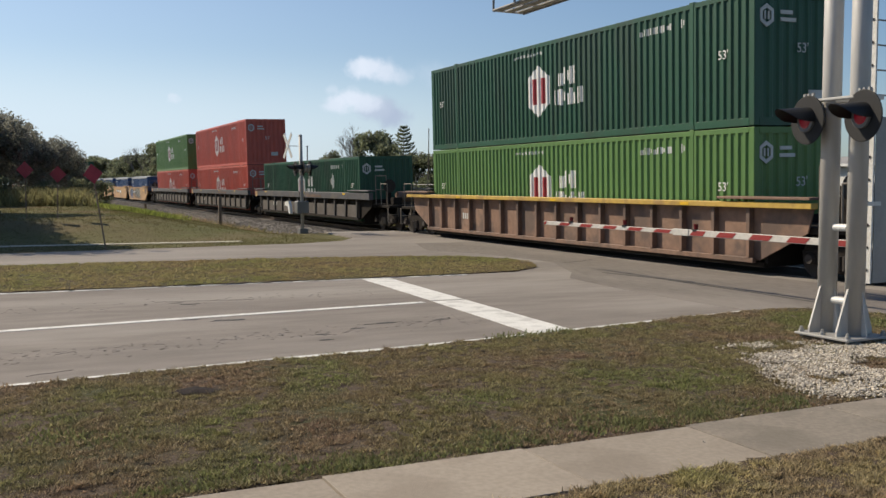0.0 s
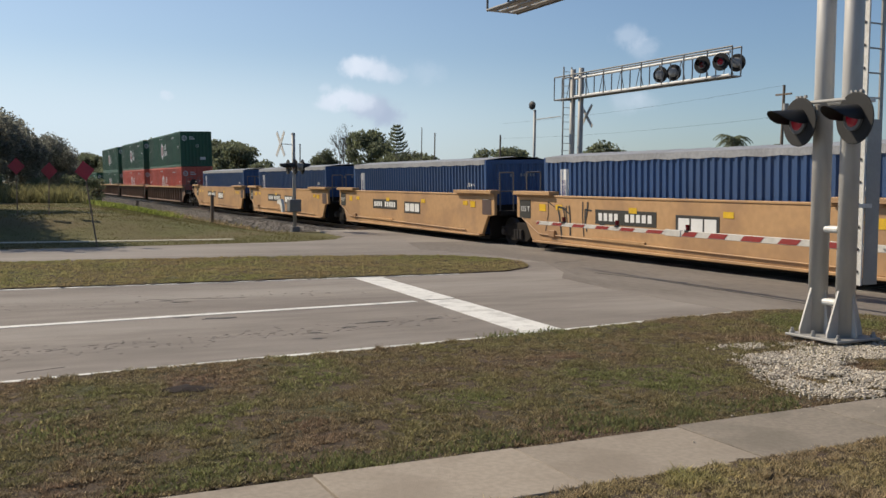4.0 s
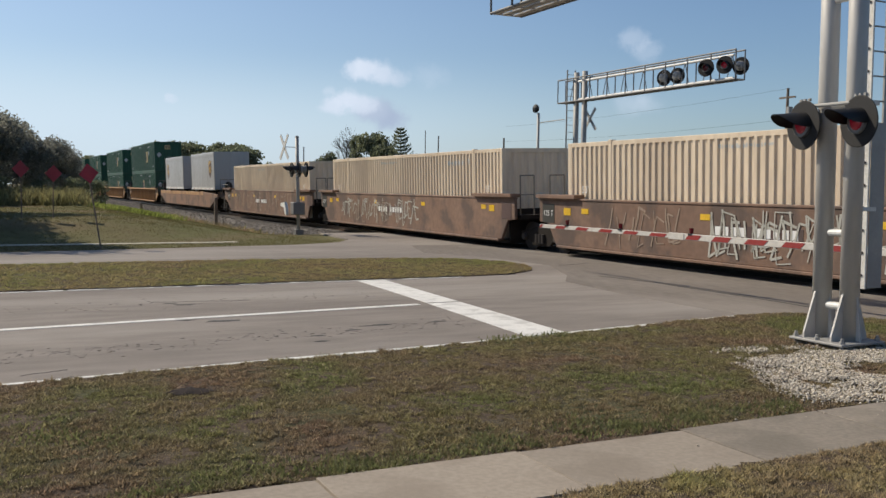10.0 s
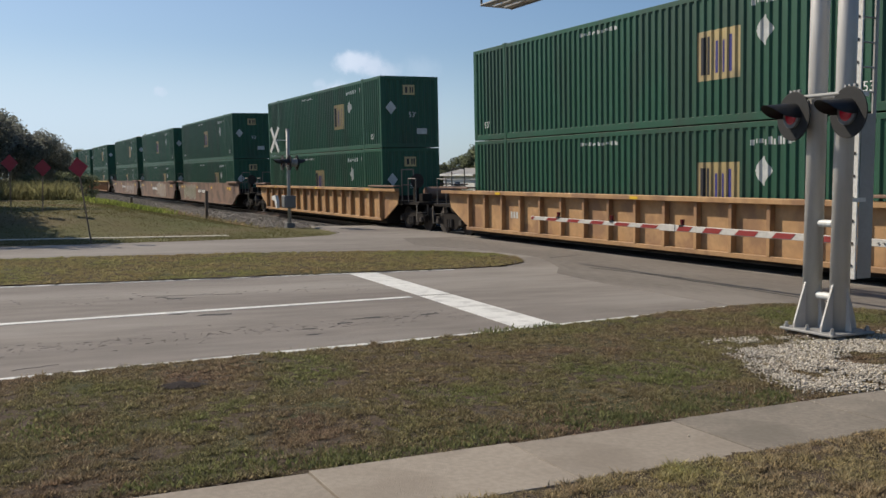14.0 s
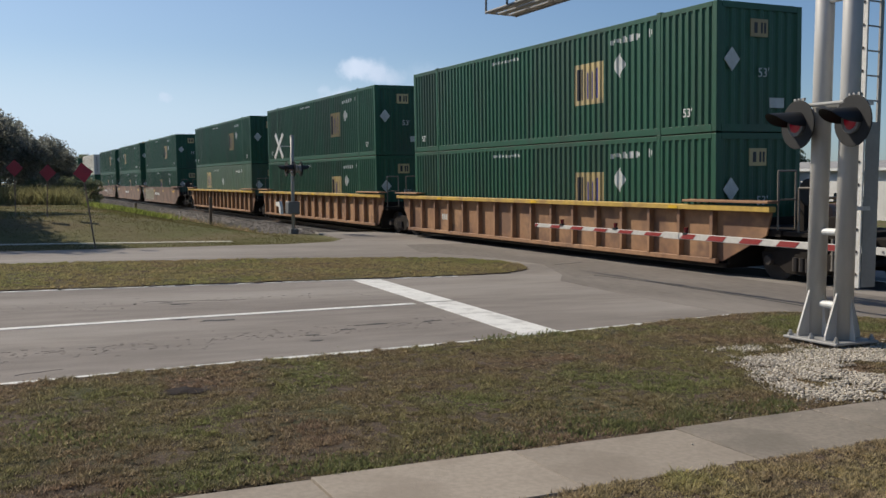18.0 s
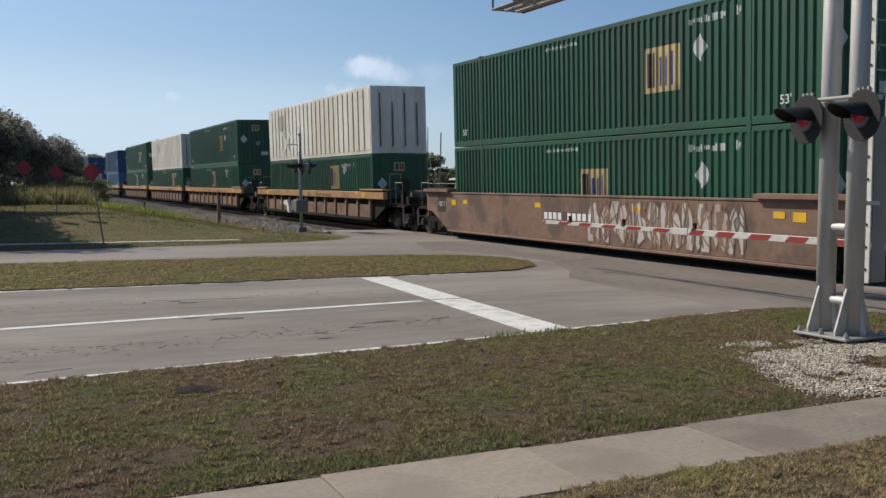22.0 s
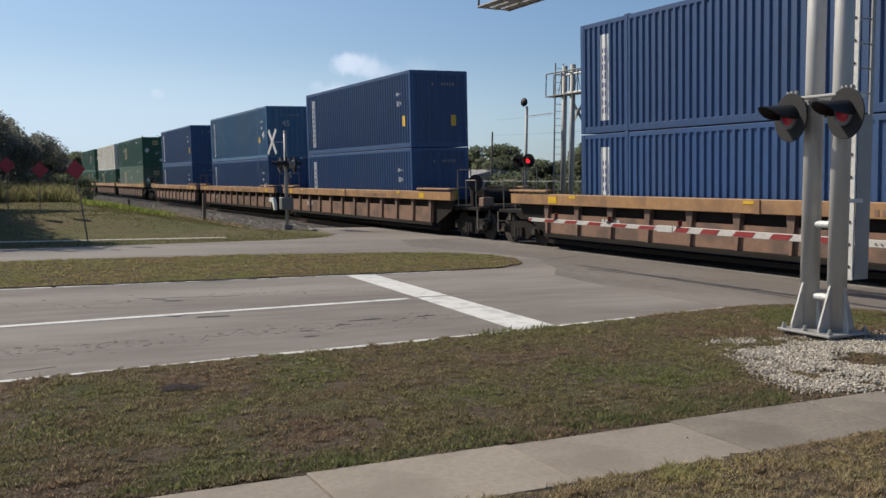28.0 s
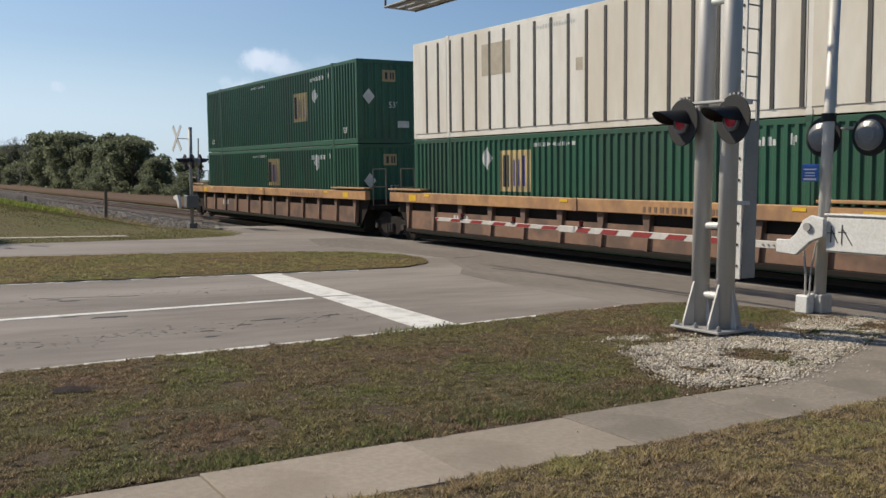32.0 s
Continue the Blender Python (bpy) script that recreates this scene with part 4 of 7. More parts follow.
def well_car(style, length, joint_rear, joint_front, seed):
    """One well unit, its well centred on the origin; ends that share a truck with the next unit are shorter."""
    side_m, chord_m, form, label = STYLES[style]
    car = thing("well_car", label, "railcar", "cars of the train")
    L2, Y, sm, cm = length / 2, 1.53, M[side_m], M[chord_m]
    top, low = (1.34, 0.5) if style == "maroon" else (1.62, 0.44 if form == "chord" else 0.36)
    ext = [0.95 if joint_rear else 1.75, 0.95 if joint_front else 1.75]
    a, b = -L2 - ext[0], L2 + ext[1]
    for y in (-1, 1):
        o, i = y * Y, y * (Y - 0.1)
        lo, hi = min(o, i), max(o, i)
        if form == "flat":
            pts = [(a, top), (a, 1.0), (a + 0.45, 0.95), (-L2 - 0.1, low), (L2 + 0.1, low), (b - 0.45, 0.95), (b, 1.0), (b, top)]
            part("side_plate", Geo().prism(pts, lo, hi), sm, car, bevel=0.01)
            part("top_edge", Geo().box(a, b, lo - 0.02, hi + 0.02, top + 0.003, top + 0.06), cm, car, bevel=0.01)
            part("bottom_sill", Geo().box(-L2, L2, lo - 0.06, hi + 0.06, low - 0.07, low - 0.003), sm, car, bevel=0.01)
        elif form == "low":
            pts = [(a, 1.45), (a, 0.98), (a + 0.5, 0.95), (-L2 + 0.9, 0.33), (L2 - 0.9, 0.33), (b - 0.5, 0.95), (b, 0.98), (b, 1.3), (L2 - 3, 1.45)]
            part("side_plate", Geo().prism(pts, lo, hi), sm, car, bevel=0.01)
            part("top_edge", Geo().box(a + 0.2, L2 - 3.0, lo - 0.015, hi + 0.015, 1.20, 1.45 + 0.004), cm, car, bevel=0.01)
        else:
            ch = 0.3 if form == "chord" else 0.12
            part("top_chord", Geo().box(a, b, lo - 0.03 * (y < 0) - 0.06 * (y < 0), hi + 0.06 * (y > 0), top - ch, top), cm, car, bevel=0.012)
            rec = y * (Y - 0.14)
            pts = [(a + 0.15, top - ch), (a + 0.3, 1.0), (-L2 - 0.15, low), (L2 + 0.15, low), (b - 0.3, 1.0), (b - 0.15, top - ch)]
            # chord form: the shadowed gap under the beam is painted near-black
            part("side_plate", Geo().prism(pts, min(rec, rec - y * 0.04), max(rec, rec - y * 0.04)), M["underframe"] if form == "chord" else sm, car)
            # chord form: shade along the car's foot is put into the sill colour
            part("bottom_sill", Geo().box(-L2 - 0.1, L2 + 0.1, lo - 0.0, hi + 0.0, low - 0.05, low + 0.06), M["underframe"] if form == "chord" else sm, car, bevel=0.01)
            if form == "chord":
                part("skirt", Geo().box(-L2 - 0.05, L2 + 0.05, min(y * (Y - 0.1), y * (Y - 0.06)), max(y * (Y - 0.1), y * (Y - 0.06)), low + 0.07, 1.06), M["skirt"] if style == "grey" else sm, car, "dusty lower side plate")
            if style == "grey":
                part("end_plate", Geo().box(a + 0.1, a + 0.55, o - 0.1 if y < 0 else o + 0.064, o - 0.094 if y < 0 else o + 0.1, top - 0.34, top - 0.03), M["steel_orange"], car)
            key = ("rib", style, y)
            if key not in MADE:
                wt_, wb_ = (0.12, 0.035) if form == "chord" else (0.055, 0.045)
                g = Geo()
                za, zb, ya, yb, yi = top - ch - 0.003, low + 0.06, y * Y, y * (Y + 0.01), y * (Y - 0.14)
                g.v = [(-wt_, yi, za), (wt_, yi, za), (wt_, ya, za), (-wt_, ya, za), (-wb_, yi, zb), (wb_, yi, zb), (wb_, yb, zb), (-wb_, yb, zb)]
                g.f = [(0, 1, 2, 3), (7, 6, 5, 4), (0, 4, 5, 1), (1, 5, 6, 2), (2, 6, 7, 3), (3, 7, 4, 0)]
                MADE[key] = mesh_of("rib", g, M["steel_brown"] if style == "chord" else sm, 0.006)
            n = max(4, round(length / (1.5 if form == "chord" else 1.12)))
            for k in range(n + 1):
                part("rib", MADE[key], None, car).location = (-L2 + 0.05 + (length - 0.1) * k / n, 0, 0)
        # walkway boards on the corners
        if form != "low":
            for x0, x1 in ((a, a + 2.0), (b - 2.6, b)):
                part("walkway", Geo().box(x0, x1, lo - 0.14, hi + 0.1, top + 0.062, top + (0.17 if form == "flat" else 0.115)), M["steel_brown"] if style in ("scrawl", "tan") else sm if form != "chord" else cm, car, bevel=0.008)
    part("well_floor", Geo().box(-L2 - 0.2, L2 + 0.2, -1.3, 1.3, 0.2, 0.31), M["underframe"], car)
    for e, ext_e, joint in ((-1, ext[0], joint_rear), (1, ext[1], joint_front)):
        x0, x1 = e * (L2 + 0.22), e * (L2 + ext_e)
        part("bulkhead", Geo().box(min(x0, x0 + e * 0.08), max(x0, x0 + e * 0.08), -1.3, 1.3, 0.3, 1.3 if form != "low" else 1.0), M["underframe"], car)
        part("end_deck", Geo().box(min(x0 + e * 0.1, x1), max(x0 + e * 0.1, x1), -1.3, 1.3, 0.98, 1.12), M["underframe"], car)
        rail = Geo()
        for y in (-1.25, -0.75):
            rail.tube((x1 - e * 0.12, y, 1.1), (x1 - e * 0.12, y, 2.35), 0.022, n=6)
        rail.tube((x1 - e * 0.12, -1.25, 2.35), (x1 - e * 0.12, -0.75, 2.35), 0.022, n=6).tube((x1 - e * 0.12, -1.25, 1.75), (x1 - e * 0.12, -0.75, 1.75), 0.018, n=6)
        part("handrail", rail, M["handrail"], car)
        if joint:
            part("drawbar", Geo().box(min(x1, e * (L2 + 1.72)), max(x1, e * (L2 + 1.72)), -0.35, 0.35, 0.72, 1.0), M["underframe"], car, bevel=0.03)
            if e > 0:
                truck(car, L2 + 1.72)
        else:
            x2 = e * (L2 + 3.62)
            part("draft_sill", Geo().box(min(x1 - e * 0.3, x2), max(x1 - e * 0.3, x2), -0.3, 0.3, 0.7, 1.0), M["underframe"], car, bevel=0.03)
            part("end_platform", Geo().box(min(x1, x2 - e * 0.5), max(x1, x2 - e * 0.5), -1.25, 1.25, 1.0, 1.1), M["underframe"], car, bevel=0.01)
            part("coupler", Geo().box(x2 - 0.2, x2 + 0.2, -0.17, 0.17, 0.68, 0.98), M["wheel"], car, bevel=0.05)
            st = Geo()
            for y in (-1.3, -0.85):
                st.box(x2 - e * 0.55 - 0.02, x2 - e * 0.55 + 0.02, y - 0.02, y + 0.02, 0.4, 1.02)
            st.box(x2 - e * 0.55 - 0.06, x2 - e * 0.55 + 0.06, -1.3, -0.85, 0.38, 0.41).box(x2 - e * 0.55 - 0.06, x2 - e * 0.55 + 0.06, -1.3, -0.85, 0.7, 0.73)
            part("step", st, M["handrail"], car)
            r2 = Geo()
            for k in (0.4, 1.1):
                r2.tube((x1 + e * k, -1.22, 1.08), (x1 + e * k, -1.22, 2.0), 0.02, n=6)
            r2.tube((x1 + e * 0.4, -1.22, 2.0), (x1 + e * 1.1, -1.22, 2.0), 0.02, n=6)
            part("handrail", r2, M["handrail"], car)
            truck(car, e * (L2 + 2.15))
            if e > 0:
                part("air_reservoir", Geo().tube((x1 + 0.35, -0.45, 1.42), (x1 + 0.35, 0.75, 1.42), 0.24, n=14), M["steel_brown"] if seed % 2 else M["underframe"], car, bevel=0.0)
                bw = part("brake_wheel", Geo().lathe((x1 + 0.2, -0.75, 1.9), (1, 0, 0), ((0, 0.26), (0.02, 0.29), (0.04, 0.26), (0.035, 0.22), (0.005, 0.22)), 18), M["wheel"], car)
                part("brake_stand", Geo().box(x1 + 0.0, x1 + 0.18, -0.83, -0.67, 1.1, 1.95), M["underframe"], bw)
                part("valve_box", Geo().box(x1 + 0.75, x1 + 1.1, -0.95, -0.55, 1.12, 1.42), M["underframe"] if seed % 3 else M["steel_brown"], car, bevel=0.02)
    # marks on the near side
    r = random.Random(seed)
    y = -Y - 0.004
    if form == "flat":
        if style == "orange":
            pipe = Geo().tube((-L2 - 0.6, y - 0.03, 0.98), (-L2 + 0.35, y - 0.03, 0.55), 0.018, n=6).tube((-L2 + 0.35, y - 0.03, 0.55), (L2 - 1.0, y - 0.03, 0.45), 0.018, n=6)
            part("side_pipe", pipe, cm, car, "thin pipe along the side")
            part("valve_cover", Geo().box(-L2 + 0.9, -L2 + 1.2, y - 0.07, y, 0.5, 0.68), M["chord_orange"], car, bevel=0.01)
            part("tie_plate", Geo().box(-L2 + 3.0, -L2 + 5.2, y - 0.05, y, 0.52, 0.58), sm, car)
            part("paper_placard", Geo().box(L2 + 0.2, L2 + 0.55, y - 0.006, y, 1.2, 1.5), M["placard"], car)
            part("number_plate", Geo().box(-L2 + 3.1, -L2 + 5.6, y - 0.003, y + 0.02, 0.96, 1.34), M["sign_plate"], car, "dark plate with white bars")
            g = Geo()
            for k in range(10):
                if k != 4:
                    g.box(-L2 + 3.25 + k * 0.225, -L2 + 3.4 + k * 0.225, y - 0.007, y - 0.003, 1.05, 1.25)
            part("number_lettering", g, M["logo_white"], car)
            if seed > 4:
                part("owner_plate", Geo().box(0.1, 1.55, y - 0.004, y + 0.02, 0.86, 1.3), M["graf_dark"], car, "dark patch with three pale blocks")
                part("word_lettering", Geo().box(0.2, 0.58, y - 0.009, y - 0.004, 0.93, 1.23).box(0.64, 1.02, y - 0.009, y - 0.004, 0.93, 1.23).box(1.08, 1.46, y - 0.009, y - 0.004, 0.93, 1.23), M["logo_white"], car)
        else:
            g = Geo()
            x = -L2 + (6.4 if style == "scrawl" else 3.0)
            part("number_plate", Geo().box(x - 0.08, x + 2.5, y - 0.002, y + 0.02, 0.93, 1.19), M["steel_maroon"], car)
            for k in range(10):
                if k != 4:
                    g.box(x + k * 0.245, x + 0.17 + k * 0.245, y - 0.006, y - 0.002, 0.96, 1.16)
            part("number_lettering", g, M["graf_faint"] if style == "maroon" else M["logo_white"], car)
        for k in range(4 if style != "maroon" else 0):
            x = -L2 + 1.2 + k * (length - 2.4) / 3
            part("reflector", Geo().box(x, x + 0.32, y - 0.006, y, top - 0.34, top - 0.2), M["reflector"], car)
        for e in (-1, 1) if style != "maroon" else ():
            x = e * (L2 - 0.5)
            part("reflector", Geo().box(x - 0.17, x + 0.17, y - 0.006, y, top - 0.4, top - 0.2), M["reflector"], car)
        for k, (off, width, *spray) in enumerate(SPRAY.get(seed, ())):
            graffiti(car, -L2 + off, width, y - 0.004 * k, 0.42, top - 0.06, 10 * seed + k, *spray)
        px = -L2 - 0.78
        part("capacity_plate", Geo().box(px, px + 0.62, y - 0.005, y + 0.02, 0.98, top - 0.1), M["sign_plate"], car, "dark plate lettered 125 T")
        t = part("lettering", lettering("125 T", 0.22, M["logo_white"]), None, car)
        t.location = (px + 0.31, y - 0.008, (0.88 + top) / 2)
        part("blank_plate", Geo().box(L2 + 0.15, L2 + 0.75, y - 0.008, y + 0.02, 1.0, top - 0.12), M["steel_maroon"], car, bevel=0.01)
    elif form in ("ribs", "chord"):
        g = Geo()
        yy = -Y + (0.056 if form == "chord" else 0.136)
        x = -L2 + 2.6
        for k in range(5):
            g.box(x + k * 0.16, x + 0.1 + k * 0.16, yy - 0.004, yy, 0.8, 1.0)
        part("number_lettering", g, M["placard"], car)
        yc = -Y - 0.094
        for k in range(3):
            x = -L2 + 2.0 + k * (length - 4) / 2 + r.uniform(-0.8, 0.8)
            part("reflector", Geo().box(x, x + 0.3, yc - 0.006, yc, top - 0.1, top - 0.03), M["reflector"], car)
        if form == "chord":
            x = r.uniform(0.5, 3.0)
            g = Geo()
            for k in range(14):
                g.box(x + k * 0.17, x + k * 0.17 + r.uniform(0.06, 0.13), yc - 0.004, yc, top - 0.25, top - 0.13)
            part("word_lettering", g, M["steel_brown"], car)
            for x in (-L2 + 0.3, L2 - 0.75) if style == "chord" else ():
                part("reflector", Geo().box(x, x + 0.42, yc - 0.006, yc, top - 0.25, top - 0.06), M["reflector"], car)
            part("chord_bracket", Geo().box(-0.14, 0.02, yc - 0.02, yc, top - 0.3, top - 0.002), cm, car)
    return car


def road_trailer(rear_emblem):
    """A short box trailer with a shield emblem; origin under its middle at the bottom of the box."""
    c = thing("road_trailer", "grey box road trailer with brown shield emblem on a railcar", "trailer", "road trailers on the train")
    L2, W2, h, m = 4.2, 1.295, 2.75, M["silver"]
    part("box_body", Geo().box(-L2, L2, -W2, W2, 0.0, h), m, c, bevel=0.03)
    for y in (-1, 1):
        for z, k in ((0.0, 0.16), (h - 0.34, 0.035), (h - 0.24, 0.035)):
            part("rail_band", Geo().box(-L2 + 0.03, L2 - 0.03, y * W2 - 0.015, y * W2 + 0.015, z, z + k), M["galv"] if z else M["white_paint"], c)
    seam_strip = mesh_of("panel_seam", Geo().box(-0.012, 0.012, -0.004, 0.004, 0.17, h - 0.36), M["silver_seam"])
    for k in range(1, 14):
        for y in (-1, 1):
            part("panel_seam", seam_strip, None, c).location = (-L2 + k * 2 * L2 / 14, y * (W2 + 0.001), 0)
    for x in (-L2 + 0.06, L2 - 0.06):
        part("corner_post", Geo().box(x - 0.05, x + 0.05, -W2 - 0.012, -W2 + 0.04, 0.0, h), M["galv"], c, bevel=0.008)
    for k in range(12):
        x = -L2 + 0.3 + k * (2 * L2 - 0.6) / 11
        part("marker_tape", Geo().box(x - 0.14, x + 0.14, -W2 - 0.019, -W2 - 0.016, 0.05, 0.1), M["gate_red"] if k % 2 else M["logo_white"], c)
    x = -L2 + (1.3 if rear_emblem else 7.0)
    z = h * 0.56
    s = [(-0.5, 0.5), (-0.28, 0.6), (0.0, 0.64), (0.28, 0.6), (0.5, 0.5), (0.5, -0.18), (0.4, -0.4), (0.2, -0.57), (0.0, -0.67), (-0.2, -0.57), (-0.4, -0.4), (-0.5, -0.18)]
    part("emblem", Geo().prism([(x + p, z + q) for p, q in s], -W2 - 0.008, -W2 - 0.002), M["logo_brown"], c, "brown shield emblem")
    part("emblem_arc", Geo().prism([(x - 0.45, z + 0.47), (x - 0.26, z + 0.55), (x, z + 0.58), (x + 0.26, z + 0.55), (x + 0.45, z + 0.47), (x, z + 0.4), (x - 0.45, z + 0.22)], -W2 - 0.012, -W2 - 0.008), M["logo_gold"], c, "golden arc")
    g = Geo()
    for k in (-0.4, -0.22, -0.05, 0.12, 0.3):
        g.box(x + k, x + k + 0.09, -W2 - 0.012, -W2 - 0.008, z - 0.3 + 0.1 * abs(k), z + 0.18)
    part("emblem_stripe", g, M["logo_gold"], c)
    part("front_wall_frame", Geo().box(L2 - 0.02, L2 + 0.02, -W2 + 0.1, W2 - 0.1, 0.2, 0.26), M["galv"], c)
    part("landing_gear", Geo().box(L2 - 1.6, L2 - 1.45, -0.9, -0.75, -0.42, 0.0).box(L2 - 1.6, L2 - 1.45, 0.75, 0.9, -0.42, 0.0), M["underframe"], c)
    part("underframe_beam", Geo().box(-L2 + 0.2, L2 - 0.2, -0.5, 0.5, -0.2, -0.003), M["underframe"], c)
    tyre = mesh_of("tyre", Geo().lathe((0, 0, 0), (0, 1, 0), ((-0.12, 0.25), (-0.12, 0.4), (-0.08, 0.44), (0.08, 0.44), (0.12, 0.4), (0.12, 0.25)), 20), M["black"])
    for y in (-1.05, 1.05):
        part("tyre", tyre, None, c).location = (-L2 + 1.0, y, -0.06)
    return c


GH, GE = ("corr", "green", 16.15, 2.896, "hex"), ("corr", "green", 16.15, 2.896, "square")
RH, LH = ("corr", "red", 16.15, 2.896, "hex"), ("corr", "lime", 16.15, 2.896, "hex")
EA, EB, EC = GE + (11.25, 12.6), GE + (8.4, 12.7), GE + (5.2, 3.9)
GM = ("corr", "green", 16.15, 2.896, "hex", 11.25, 12.45)
SG = ("plate", "sage", 16.15, 2.896, "square", 4.4, 8.7, True)
EAR, EBR, ECR = EA + (True,), EB + (True,), EC + (True,)
WH = ("plate", "white", 16.15, 2.896, "faded", 4.4, 0)
WH2 = ("plate", "white", 16.15, 2.896, "faded", 2.6, 0)
TN = ("corr", "tan", 16.15, 2.896, "")
BO = ("open", "blue", 12.19, 2.44, "strip")
B40 = ("corr", "blue", 12.19, 2.896, "strip")
B45 = ("corr", "blue", 13.7, 2.896, "strip")
S45 = ("corr", "sky_blue", 13.7, 2.896, "strip")
# rear end, front end, car style, containers from the bottom up
UNITS = [
    (-31.30, -15.05, "yellow", (LH, GH)),
    (-55.25, -38.90, "grey", (GM,)), (-75.39, -59.10, "grey", (RH, RH)), (-95.44, -79.15, "grey", (RH, LH)),
    (-115.14, -102.85, "orange", (BO,)), (-130.75, -118.45, "orange", (BO,)), (-146.48, -134.15, "orange", (BO,)), (-162.45, -150.1, "orange", (BO,)), (-178.30, -165.9, "orange", (BO,)),
    (-202.60, -186.15, "brown", (RH, GH)), (-222.45, -206.15, "brown", (RH, GH)), (-242.45, -226.1, "brown", (GH, GH)),
    (-266.60, -250.2, "maroon", (GH,)),
    (-290.75, -274.3, "scrawl", (TN,)), (-310.65, -294.2, "scrawl", (TN,)), (-330.35, -314.1, "scrawl", (TN,)),
    (-356.60, -336.4, "low", ()),
    (-379.00, -362.6, "tan", (EB, EA)), (-403.10, -386.7, "tan", (EA, EA)), (-427.10, -410.75, "tan", (EB, EA)),
    (-451.50, -435.1, "scrawl", (EA, EB)), (-471.35, -454.95, "scrawl", (EA, EB)), (-491.22, -474.85, "scrawl", (EB, EA)),
    (-515.35, -499.0, "amber", (EA, EA)), (-535.42, -519.0, "amber", (EA, EA)), (-555.38, -538.95, "amber", (SG, EA)),
    (-579.57, -563.2, "scrawl", (EB, EA)), (-599.38, -583.0, "scrawl", (EB, EC)), (-619.28, -602.9, "scrawl", (EB, EA)),
    (-643.33, -626.95, "chord", (EAR, WH2)),
    (-667.40, -651.0, "chord", (EBR, EA)), (-687.23, -670.95, "chord", (EAR, WH)), (-707.26, -690.95, "chord", (EBR, EA)),
    (-729.87, -716.2, "chord", (S45, B45)), (-749.70, -735.9, "chord", (B45,)), (-769.60, -755.85, "chord", (B45, B45)),
    (-792.80, -780.55, "chord", (B40, B40)), (-813.50, -799.75, "chord", (B45, S45)), (-832.45, -820.25, "chord", (B40, B40)),
    (-858.68, -842.42, "chord", (SG, EC)), (-878.60, -862.35, "chord", (ECR, WH)), (-898.65, -882.25, "chord", (EBR, EA)),
]


def build_train():
    wells = []
    for rear, front, style, load in UNITS:
        half = max(front - rear + 0.1, 16.35 if style == "chord" else 0) / 2
        wells.append(((rear + front) / 2 - half, (rear + front) / 2 + half))
    for k, (rear, front, style, load) in enumerate(UNITS):
        mid, length = (rear + front) / 2, wells[k][1] - wells[k][0]
        jr = k + 1 < len(UNITS) and wells[k][0] - wells[k + 1][1] < 5.0
        jf = k > 0 and wells[k - 1][0] - wells[k][1] < 5.0
        key = ("car", style, round(length * 2), jr, jf)
        if key in MADE and style in ("grey", "brown", "tan", "yellow", "amber", "chord"):
            car = copy_thing(MADE[key], Matrix.Identity(4))
        else:
            car = MADE[key] = well_car(style, length, jr, jf, k)
        ride(car, mid, 0.0)
        z = 0.33
        for j, kind in enumerate(load):
            box = container(*kind)
            box["label"] = box["label"].split(", ")[0] + (", stacked on top" if j else ", in the well")
            ride(box, mid, z)
            z += kind[3] + 0.03
        if style == "low":
            ride(road_trailer(False), -340.5, 1.62)
            ride(road_trailer(True), -352.4, 1.62)


build_train()


# ---- ground, roads, track ----
def smooth(a, b, x):
    t = min(1, max(0, (x - a) / (b - a)))
    return t * t * (3 - 2 * t)


def ground_z(x, y):
    """A low grassy bank past the far road and a shallow ditch beside the track."""
    bank = 0.62 * smooth(-32.5, -38.0, x) * smooth(10.0, 5.0, y) * smooth(-120, -80, x)
    ditch = 0.6 * smooth(-36.2, -38, x) * smooth(9.6, 12.2, y) * smooth(21.5, 19.0, y)
    return -0.05 + bank - ditch


def build_ground():
    xs = [-3000, -1500, -800, -400, -250, -180] + list(np.arange(-140, -20, 1.0)) + list(np.arange(-20, 12, 4.0)) + [20, 60, 200, 800, 3000]
    ys = [-3000, -1000, -300, -120, -60, -40] + list(np.arange(-30, 24, 1.0)) + [26, 34, 60, 150, 400, 1200, 3000]
    v = np.array([(x, y, ground_z(x, y)) for y in ys for x in xs])
    n = len(xs)
    f = np.array([(j * n + i, j * n + i + 1, (j + 1) * n + i + 1, (j + 1) * n + i) for j in range(len(ys) - 1) for i in range(n - 1)])
    g = new("ground", cloud_mesh("ground", v, f, M["field"]))
    tagged(g, "rough green and straw-coloured grass ground", "ground", kind="structure")


def slab(name, outline, z0, z1, material, label, category, parent=None):
    ob = part(name, Geo().prism(outline, z0, z1, "z"), material, parent)
    if parent is None:
        tagged(ob, label, category, kind="structure")
    return ob


build_ground()
ROAD = [(-9.3, -260), (-9.32, 0), (-9.6, 3), (-9.9, 6), (-10.5, 10.0), (-10.3, 11.2), (-9.4, 12.0), (-6.8, 12.5), (9, 12.6), (9, 20.6), (-8, 20.6), (-9.4, 22.5), (-9.4, 260),
        (-28.4, 260), (-28.4, 23), (-30, 21), (-36, 20.5), (-36, 12.1), (-31.5, 11.7), (-29.9, 10.7), (-29.0, 9.0), (-28.3, 5), (-27.5, 0), (-27.4, -260)]
road = slab("road", ROAD, -0.30, 0.0, M["asphalt"], "worn grey asphalt divided road crossing the railway", "road")
